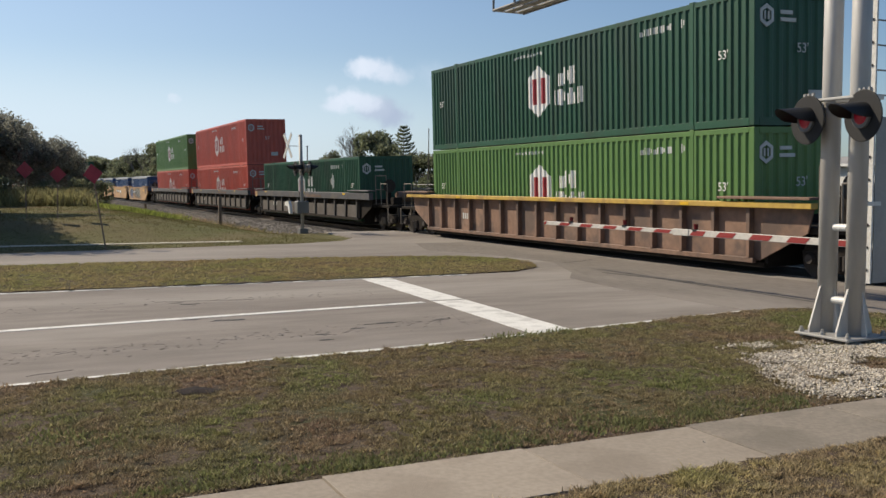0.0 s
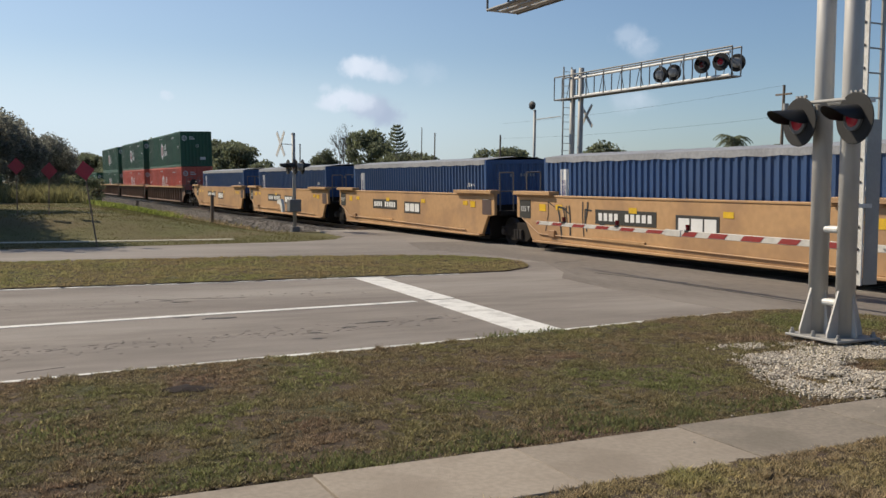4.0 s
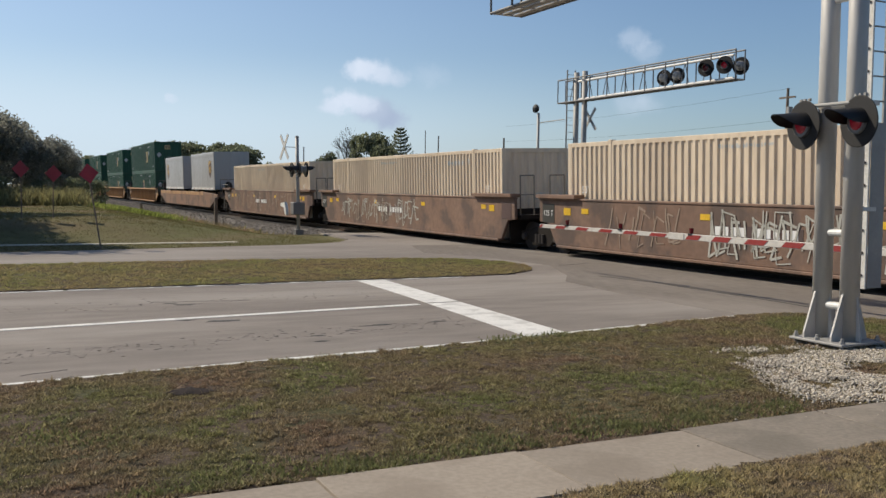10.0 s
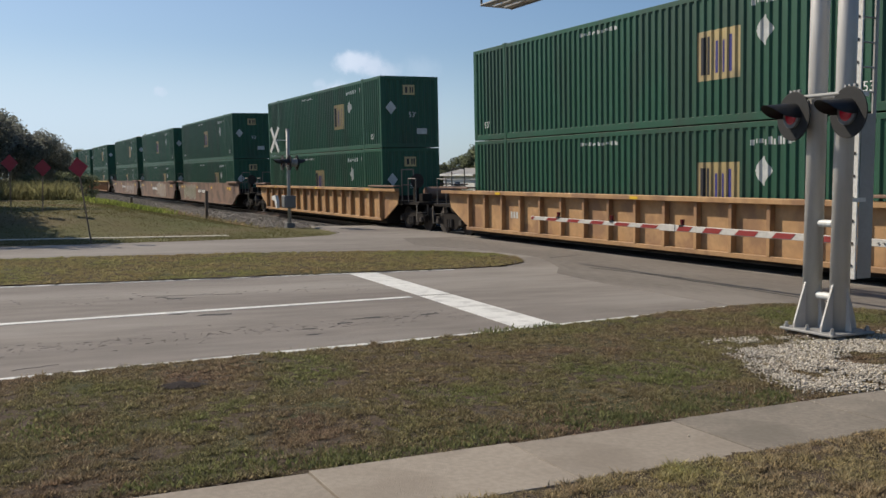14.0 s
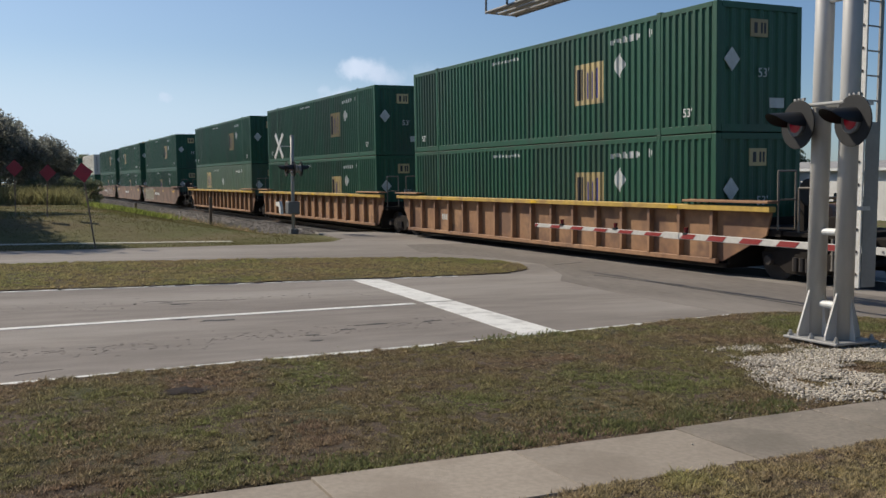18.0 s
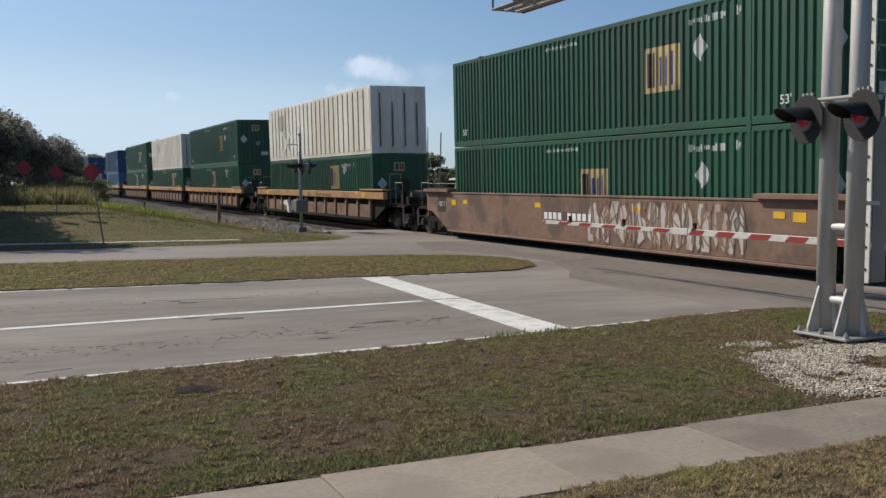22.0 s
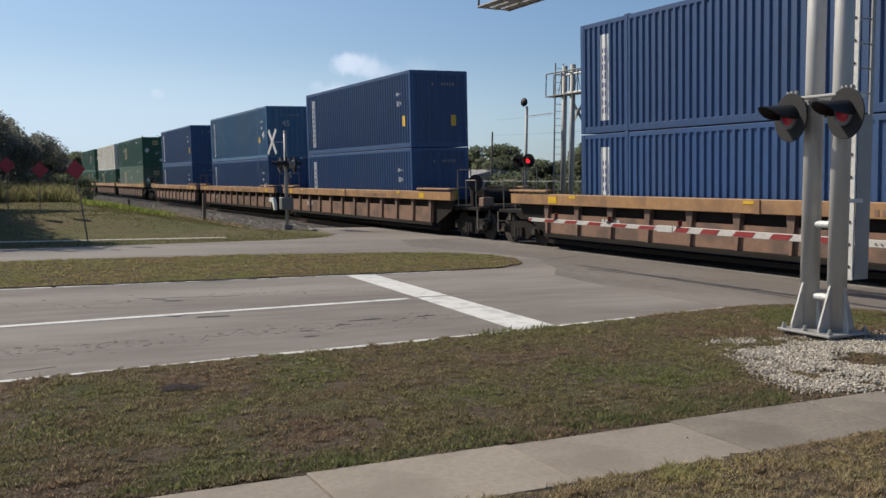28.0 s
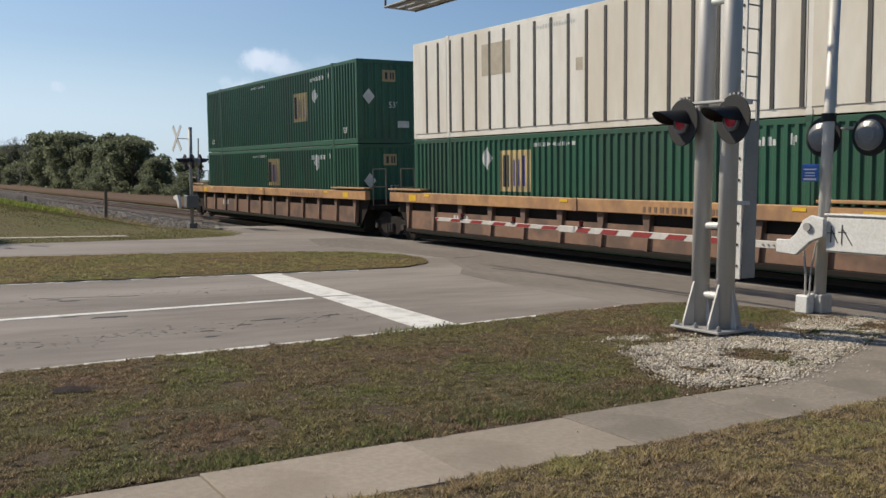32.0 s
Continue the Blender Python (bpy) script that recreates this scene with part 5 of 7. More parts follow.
MEDIAN = [(-17.45, -260), (-17.45, 8.8), (-17.6, 10.3), (-18.3, 11.3), (-19.4, 11.85), (-20.8, 11.9), (-21.8, 11.2), (-22.5, 9.4), (-23.05, 6.0), (-23.2, 2.0), (-23.2, -260)]
median = slab("median", MEDIAN, -0.2, 0.004, M["turf"], "grassy road median with a rounded end", "grass median")
VERGE = [(-9.2, -60), (-9.25, 0), (-9.42, 1.5), (-9.52, 2.8), (-9.6, 4.0), (-9.72, 5.1), (-9.85, 6.2), (-10.02, 7.3), (-10.3, 9.0), (-10.5, 10.3), (-10.4, 11.0), (-9.6, 11.6), (-8.6, 12.3), (-7.2, 12.2), (-6.2, 9.6), (-5.59, 7.8), (-5.53, 4.8), (-5.45, 3.3), (-5.42, 1.0), (-5.42, -60)]
verge = slab("verge", VERGE, -0.2, 0.004, M["turf"], "dry mown grass verge between road and sidewalk", "grass verge")
LAWN = [(-4.60, -60), (-4.60, 5.0), (-4.62, 7.6), (-4.5, 12.3), (9, 12.4), (9, -60)]
lawn = slab("lawn", LAWN, -0.2, 0.012, M["turf"], "dry mown lawn beside the sidewalk", "lawn")

sidewalk = thing("sidewalk", "pale grey concrete sidewalk of square slabs", "sidewalk", kind="structure")
if sidewalk:
    plates = [mesh_of("slab", Geo().box(left, 0.47, -0.7285, 0.7285, -0.12, 0.03), M["concrete"], 0.003) for left in (-0.47, -0.43, -0.39)]
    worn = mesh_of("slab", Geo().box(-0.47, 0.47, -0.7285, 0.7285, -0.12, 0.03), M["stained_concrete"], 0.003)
    for k in range(-9, 3):
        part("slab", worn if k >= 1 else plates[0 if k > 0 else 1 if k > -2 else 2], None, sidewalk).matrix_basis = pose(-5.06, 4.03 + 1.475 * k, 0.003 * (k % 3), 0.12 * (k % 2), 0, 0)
    part("joint_bed", Geo().box(-5.4, -4.62, -9.8, 7.7, -0.1, 0.0), M["bare_soil"], sidewalk, "dark soil in the joints")
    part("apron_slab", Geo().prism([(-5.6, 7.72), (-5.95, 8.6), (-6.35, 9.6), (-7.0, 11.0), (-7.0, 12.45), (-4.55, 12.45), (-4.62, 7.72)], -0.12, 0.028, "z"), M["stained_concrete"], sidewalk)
path_far = slab("footpath", [(-30.5, -60), (-31.2, 7.6), (-31.7, 7.6), (-31.0, -60)], -0.2, -0.03, M["pale_concrete"], "narrow concrete footpath beyond the far road", "footpath")
dirt = slab("dirt_strip", [(-400, 20.5), (-38, 20.3), (-38, 27), (-110, 30), (-400, 52)], -0.2, -0.02, M["dirt"], "bare reddish dirt strip beside the track", "dirt strip")


def stripe(name, pts, w, label):
    """A painted line along points, just proud of the road."""
    g = Geo()
    for (xa, ya), (xb, yb) in zip(pts, pts[1:]):
        d = Vector((xb - xa, yb - ya)).normalized() * w / 2
        g.prism([(xa + d.y, ya - d.x), (xb + d.y, yb - d.x), (xb - d.y, yb + d.x), (xa - d.y, ya + d.x)], -0.01, 0.005, "z")
    tagged(part(name, g, M["paint_line"]), label, "road marking", kind="structure")


stripe("edge_line", [(-9.2, -80), (-9.33, 0), (-9.63, 2.83), (-9.82, 5.11), (-10.12, 7.22), (-10.52, 10.19)], 0.14, "worn white road edge line")
stripe("lane_line", [(-12.6, -80), (-12.92, 0), (-13.13, 2.16), (-13.48, 6.2)], 0.16, "white lane line")
stripe("median_line", [(-17.3, -80), (-17.37, 0), (-17.4, 3.2), (-17.4, 9.0)], 0.12, "white line along the median")
bar = part("stop_line", Geo().prism([(-17.35, 6.62), (-17.25, 7.2), (-13.6, 6.98), (-13.62, 6.40)], -0.01, 0.005, "z").prism([(-13.52, 6.38), (-13.5, 6.97), (-10.05, 6.78), (-10.0, 6.12)], -0.01, 0.005, "z"), M["paint_line"])
tagged(bar, "broad white stop line before the crossing", "road marking", kind="structure")
seam = Geo()
sp = [(-16.6, 11.95), (-16.0, 12.07), (-15.1, 12.22), (-14.2, 12.2), (-13.35, 12.18), (-12.2, 12.16), (-11.0, 12.08), (-9.9, 12.05)]
for (xa, ya), (xb, yb) in zip(sp, sp[1:]):
    seam.prism([(xa, ya - 0.03), (xb, yb - 0.03), (xb, yb + 0.03), (xa, ya + 0.03)], -0.01, 0.009, "z")
tagged(part("tar_seam", seam, M["tar"]), "dark tar joint across the road", "road joint", kind="structure")
overlay = [(-27.6, 12.4), (-24.5, 11.4), (-22.6, 12.3), (-19.5, 12.5), (-17.0, 11.4), (-15.9, 10.62), (-14.1, 10.36), (-11.9, 10.25), (-10.62, 10.3), (-10.4, 11.25), (-9.4, 12.06), (-6.8, 12.56), (8.9, 12.66), (8.9, 14.6), (-27.6, 14.6)]
slab("road_overlay", overlay, -0.01, 0.004, M["asphalt_patch"], "darker asphalt overlay before the rails", "road")
tar = Geo()
rt = random.Random(5)


scuff = Geo()


def blot(x, y, s, squat=0.36, to=None):
    ring = [(x + s * squat * math.sin(a) * rt.uniform(0.4, 1.2), y + s * math.cos(a) * rt.uniform(0.5, 1.3)) for a in (k * 2 * math.pi / 10 for k in range(10))]
    (tar if to is None else to).prism(ring[::-1], -0.01, 0.003, "z")


for x, y, s in ((-12.76, 2.85, 0.26), (-12.98, 2.45, 0.12), (-11.63, 4.81, 0.2), (-11.6, 4.55, 0.09), (-11.63, 5.62, 0.14), (-11.05, 3.69, 0.1), (-10.63, 3.59, 0.1), (-11.33, 4.27, 0.11), (-14.94, 2.57, 0.1), (-14.72, 2.73, 0.15), (-13.5, 6.1, 0.12)):
    blot(x, y, s)
for k in range(260):
    u = rt.random()
    y = -1.5 + 7.6 * u
    blot(-10.95 - 0.12 * max(0, y - 1) + rt.gauss(0, 0.2), y, rt.uniform(0.008, 0.03) * (1.8 if rt.random() < 0.08 else 1), 0.5, scuff)
for k in range(90):
    blot(-15.0 + rt.gauss(0, 0.35), rt.uniform(-2, 6.4), rt.uniform(0.01, 0.03), 0.5, scuff)
tagged(part("tar_patch", tar, M["tar"]), "dark tar stains on the road", "road stain", kind="structure")
tagged(part("road_scuff", scuff, M["scuff"]), "small dark scuffs along the wheel tracks", "road stain", kind="structure")
crack = Geo()
for x, y, steps, lean, w in ((-15.16, 2.3, 14, -0.02, 0.005), (-9.75, 0.25, 4, -0.5, 0.006), (-19.2, 12.6, 12, -0.45, 0.006)):
    for k in range(steps):
        xb, yb = x + lean * 0.1 + rt.gauss(0, 0.03), y + 0.11
        crack.prism([(x - w, y), (x + w, y), (xb + w, yb), (xb - w, yb)], -0.01, 0.0035 if y < 10 else 0.0085, "z")
        x, y = xb, yb
tagged(part("road_crack", crack, M["scuff"]), "fine dark cracks in the asphalt", "road crack", kind="structure")


def build_track():
    tr = thing("railway_track", "single railway track of steel rails on wooden ties in ballast", "railway track", kind="structure")
    c = radians(CANT)
    for y in (-0.755, 0.755):
        z = y * math.sin(c)
        yy = TRACK_Y + y
        part("rail", Geo().prism([(yy - 0.07, z - 0.17), (yy + 0.07, z - 0.17), (yy + 0.07, z - 0.155), (yy + 0.012, z - 0.14), (yy + 0.012, z - 0.04), (yy + 0.036, z - 0.035), (yy + 0.036, z - 0.004), (yy - 0.036, z - 0.004), (yy - 0.036, z - 0.035), (yy - 0.012, z - 0.04), (yy - 0.012, z - 0.14), (yy - 0.07, z - 0.155)], -900, 900, "x"), M["rail"], tr)
        part("rail_head", Geo().box(-900, 900, yy - 0.033, yy + 0.033, z - 0.004, z + 0.001), M["rail_head"], tr)
    tie = mesh_of("tie", Geo().box(-0.11, 0.11, -1.3, 1.3, -0.17, 0), M["tie"], 0.012)
    rr = random.Random(3)
    for k in range(190):
        x = -36.4 - 0.53 * k
        part("tie", tie, None, tr).matrix_basis = pose(x, TRACK_Y + rr.uniform(-0.04, 0.04), -0.175, CANT, 0, rr.uniform(-0.8, 0.8))
    far = Geo()
    for k in range(700):
        x = -137.5 - 0.53 * k
        far.box(x - 0.11, x + 0.11, TRACK_Y - 1.3, TRACK_Y + 1.3, -0.34, -0.185)
    for k in range(200):
        x = 9.6 + 0.53 * k
        far.box(x - 0.11, x + 0.11, TRACK_Y - 1.3, TRACK_Y + 1.3, -0.34, -0.185)
    part("distant_ties", far, M["tie"], tr)["kind"] = "stuff"
    prof = [(TRACK_Y - 3.1, -0.7), (TRACK_Y - 2.0, -0.21), (TRACK_Y + 2.0, -0.20), (TRACK_Y + 3.4, -0.7)]
    part("ballast", Geo().prism(prof, -900, -36.0, "x").prism(prof, 9.0, 900, "x"), M["ballast"], tr)
    cr = part("crossing_panel", Geo().box(-35.8, 8.8, TRACK_Y - 1.5, TRACK_Y - 0.80, -0.1, -0.016).box(-35.8, 8.8, TRACK_Y - 0.70, TRACK_Y + 0.70, -0.1, 0.004).box(-35.8, 8.8, TRACK_Y + 0.80, TRACK_Y + 1.5, -0.1, 0.03), M["tar"], tr)
    # loose ballast stones on the shoulder
    rs = np.random.default_rng(4)
    n = 14000
    x = -36 - rs.random(n) ** 1.7 * 120
    y = TRACK_Y - 1.35 - rs.random(n) * 2.2
    z = np.where(y > TRACK_Y - 2.0, -0.2, -0.2 - (TRACK_Y - 2.0 - y) * 0.44)
    me = stones(np.stack([x, y, z], 1), (0.03 + 0.035 * rs.random(n)) * np.clip((-x - 36) / 40, 1, 2.2), rs, M["ballast"])
    part("ballast_stones", me, None, tr)["kind"] = "stuff"


def stones(p, r, rs, material):
    """Many small uneven stones in one mesh."""
    n = len(p)
    oct_v = np.array([(1, 0, 0), (-1, 0, 0), (0, 1, 0), (0, -1, 0), (0, 0, 1), (0, 0, -1)], float)
    oct_f = np.array([(0, 2, 4), (2, 1, 4), (1, 3, 4), (3, 0, 4), (2, 0, 5), (1, 2, 5), (3, 1, 5), (0, 3, 5)])
    v = oct_v[None] * (0.55 + 0.75 * rs.random((n, 6, 1))) * r[:, None, None]
    v[:, :, 2] *= 0.7
    a = rs.random(n) * 6.283
    ca, sa = np.cos(a)[:, None], np.sin(a)[:, None]
    x, y = v[:, :, 0] * ca - v[:, :, 1] * sa, v[:, :, 0] * sa + v[:, :, 1] * ca
    v = np.stack([x, y, v[:, :, 2]], 2) + p[:, None, :]
    f = oct_f[None] + 6 * np.arange(n)[:, None, None]
    return cloud_mesh("stones", v.reshape(-1, 3), f.reshape(-1, 3), material)


build_track()


def inside(pts, poly):
    x, y = pts[:, 0], pts[:, 1]
    ok = np.zeros(len(pts), bool)
    for (xa, ya), (xb, yb) in zip(poly, poly[1:] + poly[:1]):
        cross = (ya > y) != (yb > y)
        with np.errstate(divide="ignore", invalid="ignore"):
            ok ^= cross & (x < (xb - xa) * (y - ya) / (yb - ya) + xa)
    return ok


def turf_z(x, y, z):
    return z + 0.012 * noise.noise((x * 2.1, y * 2.1, 3)) + 0.012 * noise.noise((x * 9, y * 9, 1))


def turf(name, poly, box, step, z, label):
    """Lumpy ground under the grass with a ragged edge."""
    x0, x1, y0, y1 = box
    nx, ny = int((x1 - x0) / step), int((y1 - y0) / step)
    rs = np.random.default_rng(nx)
    gx, gy = np.meshgrid(x0 + step * np.arange(nx + 1), y0 + step * np.arange(ny + 1))
    gx = gx + step * 0.35 * rs.normal(size=gx.shape)
    gy = gy + step * 0.35 * rs.normal(size=gy.shape)
    p = np.stack([gx.ravel(), gy.ravel()], 1)
    v = np.array([(x, y, turf_z(x, y, z)) for x, y in p])
    i = (np.arange(ny)[:, None] * (nx + 1) + np.arange(nx)[None]).ravel()
    f = np.stack([i, i + 1, i + nx + 2, i + nx + 1], 1)
    f = f[inside(p[f].mean(1), poly)]
    tagged(new(name, cloud_mesh(name, v, f, M["turf"])), label, "turf", kind="structure")


turf("verge_turf", VERGE, (-10.6, -5.5, -1.5, 12.6), 0.06, 0.022, "lumpy dry turf of the verge")
turf("lawn_turf", LAWN, (-4.7, -1.8, 0.5, 9.5), 0.06, 0.034, "lumpy dry turf of the lawn")
turf("median_turf", MEDIAN, (-23.3, -17.3, -5, 12.0), 0.12, 0.02, "lumpy turf of the median")


def blades(name, poly, box, count, h0, h1, w, z, seed, label, material, bare=0.0):
    """Short grass: one bent triangle a blade, in tufts, thinner on bare spots."""
    rs = np.random.default_rng(seed)
    x0, x1, y0, y1 = box
    p = np.stack([x0 + (x1 - x0) * rs.random(count), y0 + (y1 - y0) * rs.random(count)], 1)
    p += 0.02 * rs.normal(size=p.shape)
    p = p[inside(p, poly)]
    p = p[((p[:, 0] + 8.30) / 0.15) ** 2 + ((p[:, 1] - 1.58) / 0.23) ** 2 > 0.8 + 0.5 * rs.random(len(p))]
    gap = np.array([noise.noise((x * 12, y * 12, 6)) + 0.5 * noise.noise((x * 3, y * 3, 2)) for x, y in p])
    p = p[gap > -0.30 + 0.12 * rs.normal(size=len(p))]
    n = len(p)
    lump = np.array([noise.noise((x * 8, y * 8, 4)) for x, y in p])
    clump = np.array([noise.noise((x * 2.6, y * 2.6, 9)) for x, y in p])
    h = (h0 + (h1 - h0) * rs.random(n) ** 1.5) * np.clip(1 + 1.5 * lump + 1.0 * clump, 0.4, 2.6)
    a = rs.random(n) * 6.283
    run_out = h * (0.5 + 1.6 * rs.random(n))
    b = np.stack([-np.sin(a), np.cos(a), np.zeros(n)], 1) * w / 2
    base = np.array([(x, y, turf_z(x, y, z) - 0.003) for x, y in p])
    tip = base + np.stack([np.cos(a) * run_out, np.sin(a) * run_out, h], 1)
    v = np.stack([base - b, base + b, tip], 1).reshape(-1, 3)
    tri = np.arange(3 * n).reshape(-1, 3)
    ob = new(name, cloud_mesh(name, v, tri, material))
    tagged(ob, label, "grass", kind="stuff")


blades("verge_grass", VERGE, (-10.6, -5.5, -1.2, 12.6), 760000, 0.008, 0.028, 0.011, 0.022, 1, "short dry brownish-green grass on the verge", M["blade"])
blades("lawn_grass", LAWN, (-4.72, -2.2, 0.8, 9.5), 320000, 0.008, 0.03, 0.010, 0.034, 2, "short dry grass of the lawn", M["lawn_blade"])
blades("median_grass", MEDIAN, (-23.3, -17.3, -4, 12.0), 220000, 0.012, 0.032, 0.018, 0.02, 3, "short straw-green grass on the median", M["median_blade"])
blades("verge_straw", VERGE, (-10.6, -5.5, -1.2, 12.6), 75000, 0.014, 0.027, 0.008, 0.022, 31, "dead straw flecks in the verge grass", M["straw"])
blades("lawn_straw", LAWN, (-4.72, -2.2, 0.8, 9.5), 24000, 0.014, 0.03, 0.008, 0.034, 32, "dead straw flecks in the lawn", M["straw"])
rs7 = np.random.default_rng(7)


def tufts(name, centres, spread, per, h0, h1, w, material, label, seed):
    """Clumps of longer blades at given places."""
    rs = np.random.default_rng(seed)
    c = np.repeat(np.array(centres, float), per, 0)
    n = len(c)
    off = rs.normal(size=(n, 2)) * spread
    p = c[:, :2] + off
    p[:, 0] = np.where((p[:, 0] > -5.56) & (p[:, 1] < 7), -11.1 - p[:, 0], p[:, 0])
    h = h0 + (h1 - h0) * rs.random(n)
    a = rs.random(n) * 6.283
    b = np.stack([np.cos(a), np.sin(a), np.zeros(n)], 1) * w / 2
    z = np.array([max(ground_z(x, y), c[k, 2] if c.shape[1] > 2 else -9) for k, (x, y) in enumerate(p)])
    base = np.concatenate([p, z[:, None] - 0.01], 1)
    tip = base + np.concatenate([rs.normal(size=(n, 2)) * 0.45 * h[:, None], h[:, None]], 1)
    mid = 0.55 * base + 0.45 * tip + np.concatenate([0.06 * rs.normal(size=(n, 2)) * h[:, None], 0.1 * h[:, None]], 1)
    v = np.stack([base - b, base + b, mid + 0.8 * b, mid - 0.8 * b, tip], 1).reshape(-1, 3)
    i = 5 * np.arange(n)[:, None]
    f = np.concatenate([i + np.array([[0, 1, 2]]), i + np.array([[0, 2, 3]]), i + np.array([[3, 2, 4]])], 0)
    tagged(new(name, cloud_mesh(name, v, f, material)), label, "weeds", kind="stuff")


tufts("verge_weeds", [(-9.72, 5.65, 0.02), (-9.78, 6.0, 0.02), (-9.85, 6.5, 0.02), (-5.75, 4.4, 0.025), (-5.8, 4.0, 0.025), (-5.7, 5.9, 0.025), (-7.2, 0.4, 0.025), (-7.0, 0.7, 0.025), (-5.7, 2.1, 0.025), (-5.75, 1.6, 0.025), (-5.9, 5.6, 0.025), (-6.0, 4.2, 0.025), (-5.85, 3.3, 0.025)], 0.14, 220, 0.02, 0.055, 0.014, M["leaf_bright"], "green weeds in the dry verge", 5)
tufts("gravel_weeds", [(-5.79, 6.10, 0.03), (-6.10, 8.30, 0.03), (-5.69, 4.54, 0.03), (-5.76, 5.00, 0.03)], 0.11, 320, 0.02, 0.06, 0.012, M["leaf_bright"], "green weeds beside the gravel", 17)
tufts("green_patch", [(-7.2, 0.45, 0.022), (-7.45, 0.8, 0.022), (-7.0, 0.15, 0.022), (-7.7, 0.5, 0.022), (-6.6, 0.3, 0.022), (-7.3, 1.3, 0.022), (-8.6, 0.6, 0.022), (-8.9, 1.9, 0.022), (-9.2, 3.6, 0.022)], 0.28, 420, 0.008, 0.024, 0.010, M["leaf_bright"], "greener patches in the dry verge", 16)
tufts("edge_weeds", [(-5.62, 3.15, 0.03), (-5.66, 2.9, 0.03), (-5.63, 2.6, 0.03), (-5.58, 2.0, 0.03), (-5.55, 1.1, 0.03), (-5.6, 0.8, 0.03), (-5.68, 3.5, 0.03), (-5.75, 5.2, 0.03)], 0.10, 150, 0.015, 0.045, 0.012, M["leaf_bright"], "yellow-green weeds along the sidewalk edge", 15)
tufts("dry_tufts", [(-7.71, 8.14, 0.02), (-7.65, 9.64, 0.02), (-8.9, 9.0, 0.02), (-8.6, 8.4, 0.02), (-9.0, 10.6, 0.02), (-8.6, 11.0, 0.02), (-8.0, 8.6, 0.02), (-8.5, 11.8, 0.02), (-7.9, 11.5, 0.02), (-7.6, 11.2, 0.02), (-9.3, 9.8, 0.02)], 0.22, 260, 0.03, 0.10, 0.008, M["blade"], "straw-brown tufts round the signal masts", 6)
tufts("tall_weeds", [(-60 - 16 * rs7.random(), 0.5 + 4.6 * rs7.random()) for _ in range(170)], 0.5, 60, 0.3, 1.25, 0.05, M["leaf_pale"], "tall yellow-green weeds on the bank", 8)
tufts("low_weeds", [(-51 - 12 * rs7.random(), 6.0 + 3.0 * rs7.random()) for _ in range(110)], 0.4, 50, 0.08, 0.34, 0.05, M["leaf_lush"], "bright green low weeds beside the track", 9)
tufts("trackside_weeds", [(-38 - 40 * rs7.random(), 11.3 + 2.0 * rs7.random()) for _ in range(60)], 0.3, 40, 0.1, 0.4, 0.03, M["blade"], "dry weeds along the ballast", 10)
tufts("bank_grass", [(-28.6 - 34 * rs7.random() ** 1.3, -7 + 18 * rs7.random()) for _ in range(9000)], 0.3, 10, 0.012, 0.045, 0.03, M["field_blade"], "uneven green and straw grass on the bank", 11)

GRAVEL = [(-8.05, 7.5), (-7.35, 7.25), (-6.95, 7.06), (-6.4, 6.75), (-5.85, 6.52), (-5.6, 6.9), (-5.55, 7.7), (-5.95, 8.6), (-6.3, 9.6), (-6.9, 11.0), (-7.1, 12.3), (-7.9, 12.4), (-8.1, 11.2), (-7.6, 10.2), (-7.7, 9.2), (-8.0, 8.6), (-8.05, 8.0)]
bed = slab("gravel_bed", GRAVEL, -0.1, 0.016, M["gravel_bed"], "pale crushed limestone bed round the signal masts", "gravel")
rg = np.random.default_rng(12)
gp = np.stack([-9.0 + 3.8 * rg.random(110000), 6.4 + 6.5 * rg.random(110000)], 1)
gp += 0.12 * rg.normal(size=gp.shape) * (rg.random((len(gp), 1)) < 0.35)
gp = gp[inside(gp + 0.10 * rg.normal(size=gp.shape), GRAVEL)]
gk = np.array([noise.noise((a * 1.6, b * 1.6, 5)) + 0.5 * noise.noise((a * 5, b * 5, 8)) for a, b in gp]) > -0.3 + 0.3 * rg.random(len(gp))
gp = gp[gk][:26000]
spill = np.stack([-5.45 + 0.3 * rg.normal(size=70), 7.5 + 0.9 * rg.normal(size=70)], 1)
gp = np.concatenate([gp, spill])
gz = np.full(len(gp), 0.03) + 0.022 * rg.random(len(gp))
tagged(new("gravel_stones", stones(np.concatenate([gp, gz[:, None]], 1), 0.007 + 0.012 * rg.random(len(gp)) ** 1.5, rg, M["stone"])), "loose pale limestone gravel", "gravel", kind="stuff")
mulch = Geo()
for ring in range(4):
    for k in range(18):
        q = []
        for rr, kk in ((ring, k), (ring, k + 1), (ring + 1, k + 1), (ring + 1, k)):
            a = kk % 18 * math.pi / 9
            rad = rr / 4 * (1 + 0.22 * math.sin(3 * a) + 0.15 * math.sin(7 * a))
            x, y = -8.30 + 0.13 * rad * math.sin(a), 1.58 + 0.21 * rad * math.cos(a)
            q.append((x, y, turf_z(x, y, 0.022) + 0.022 - 0.012 * rr / 4))
        mulch.face(*(q if ring else q[1:]))
tagged(part("bare_patch", mulch, M["bare_soil"]), "dark bare soil spot in the grass", "bare patch", kind="structure")


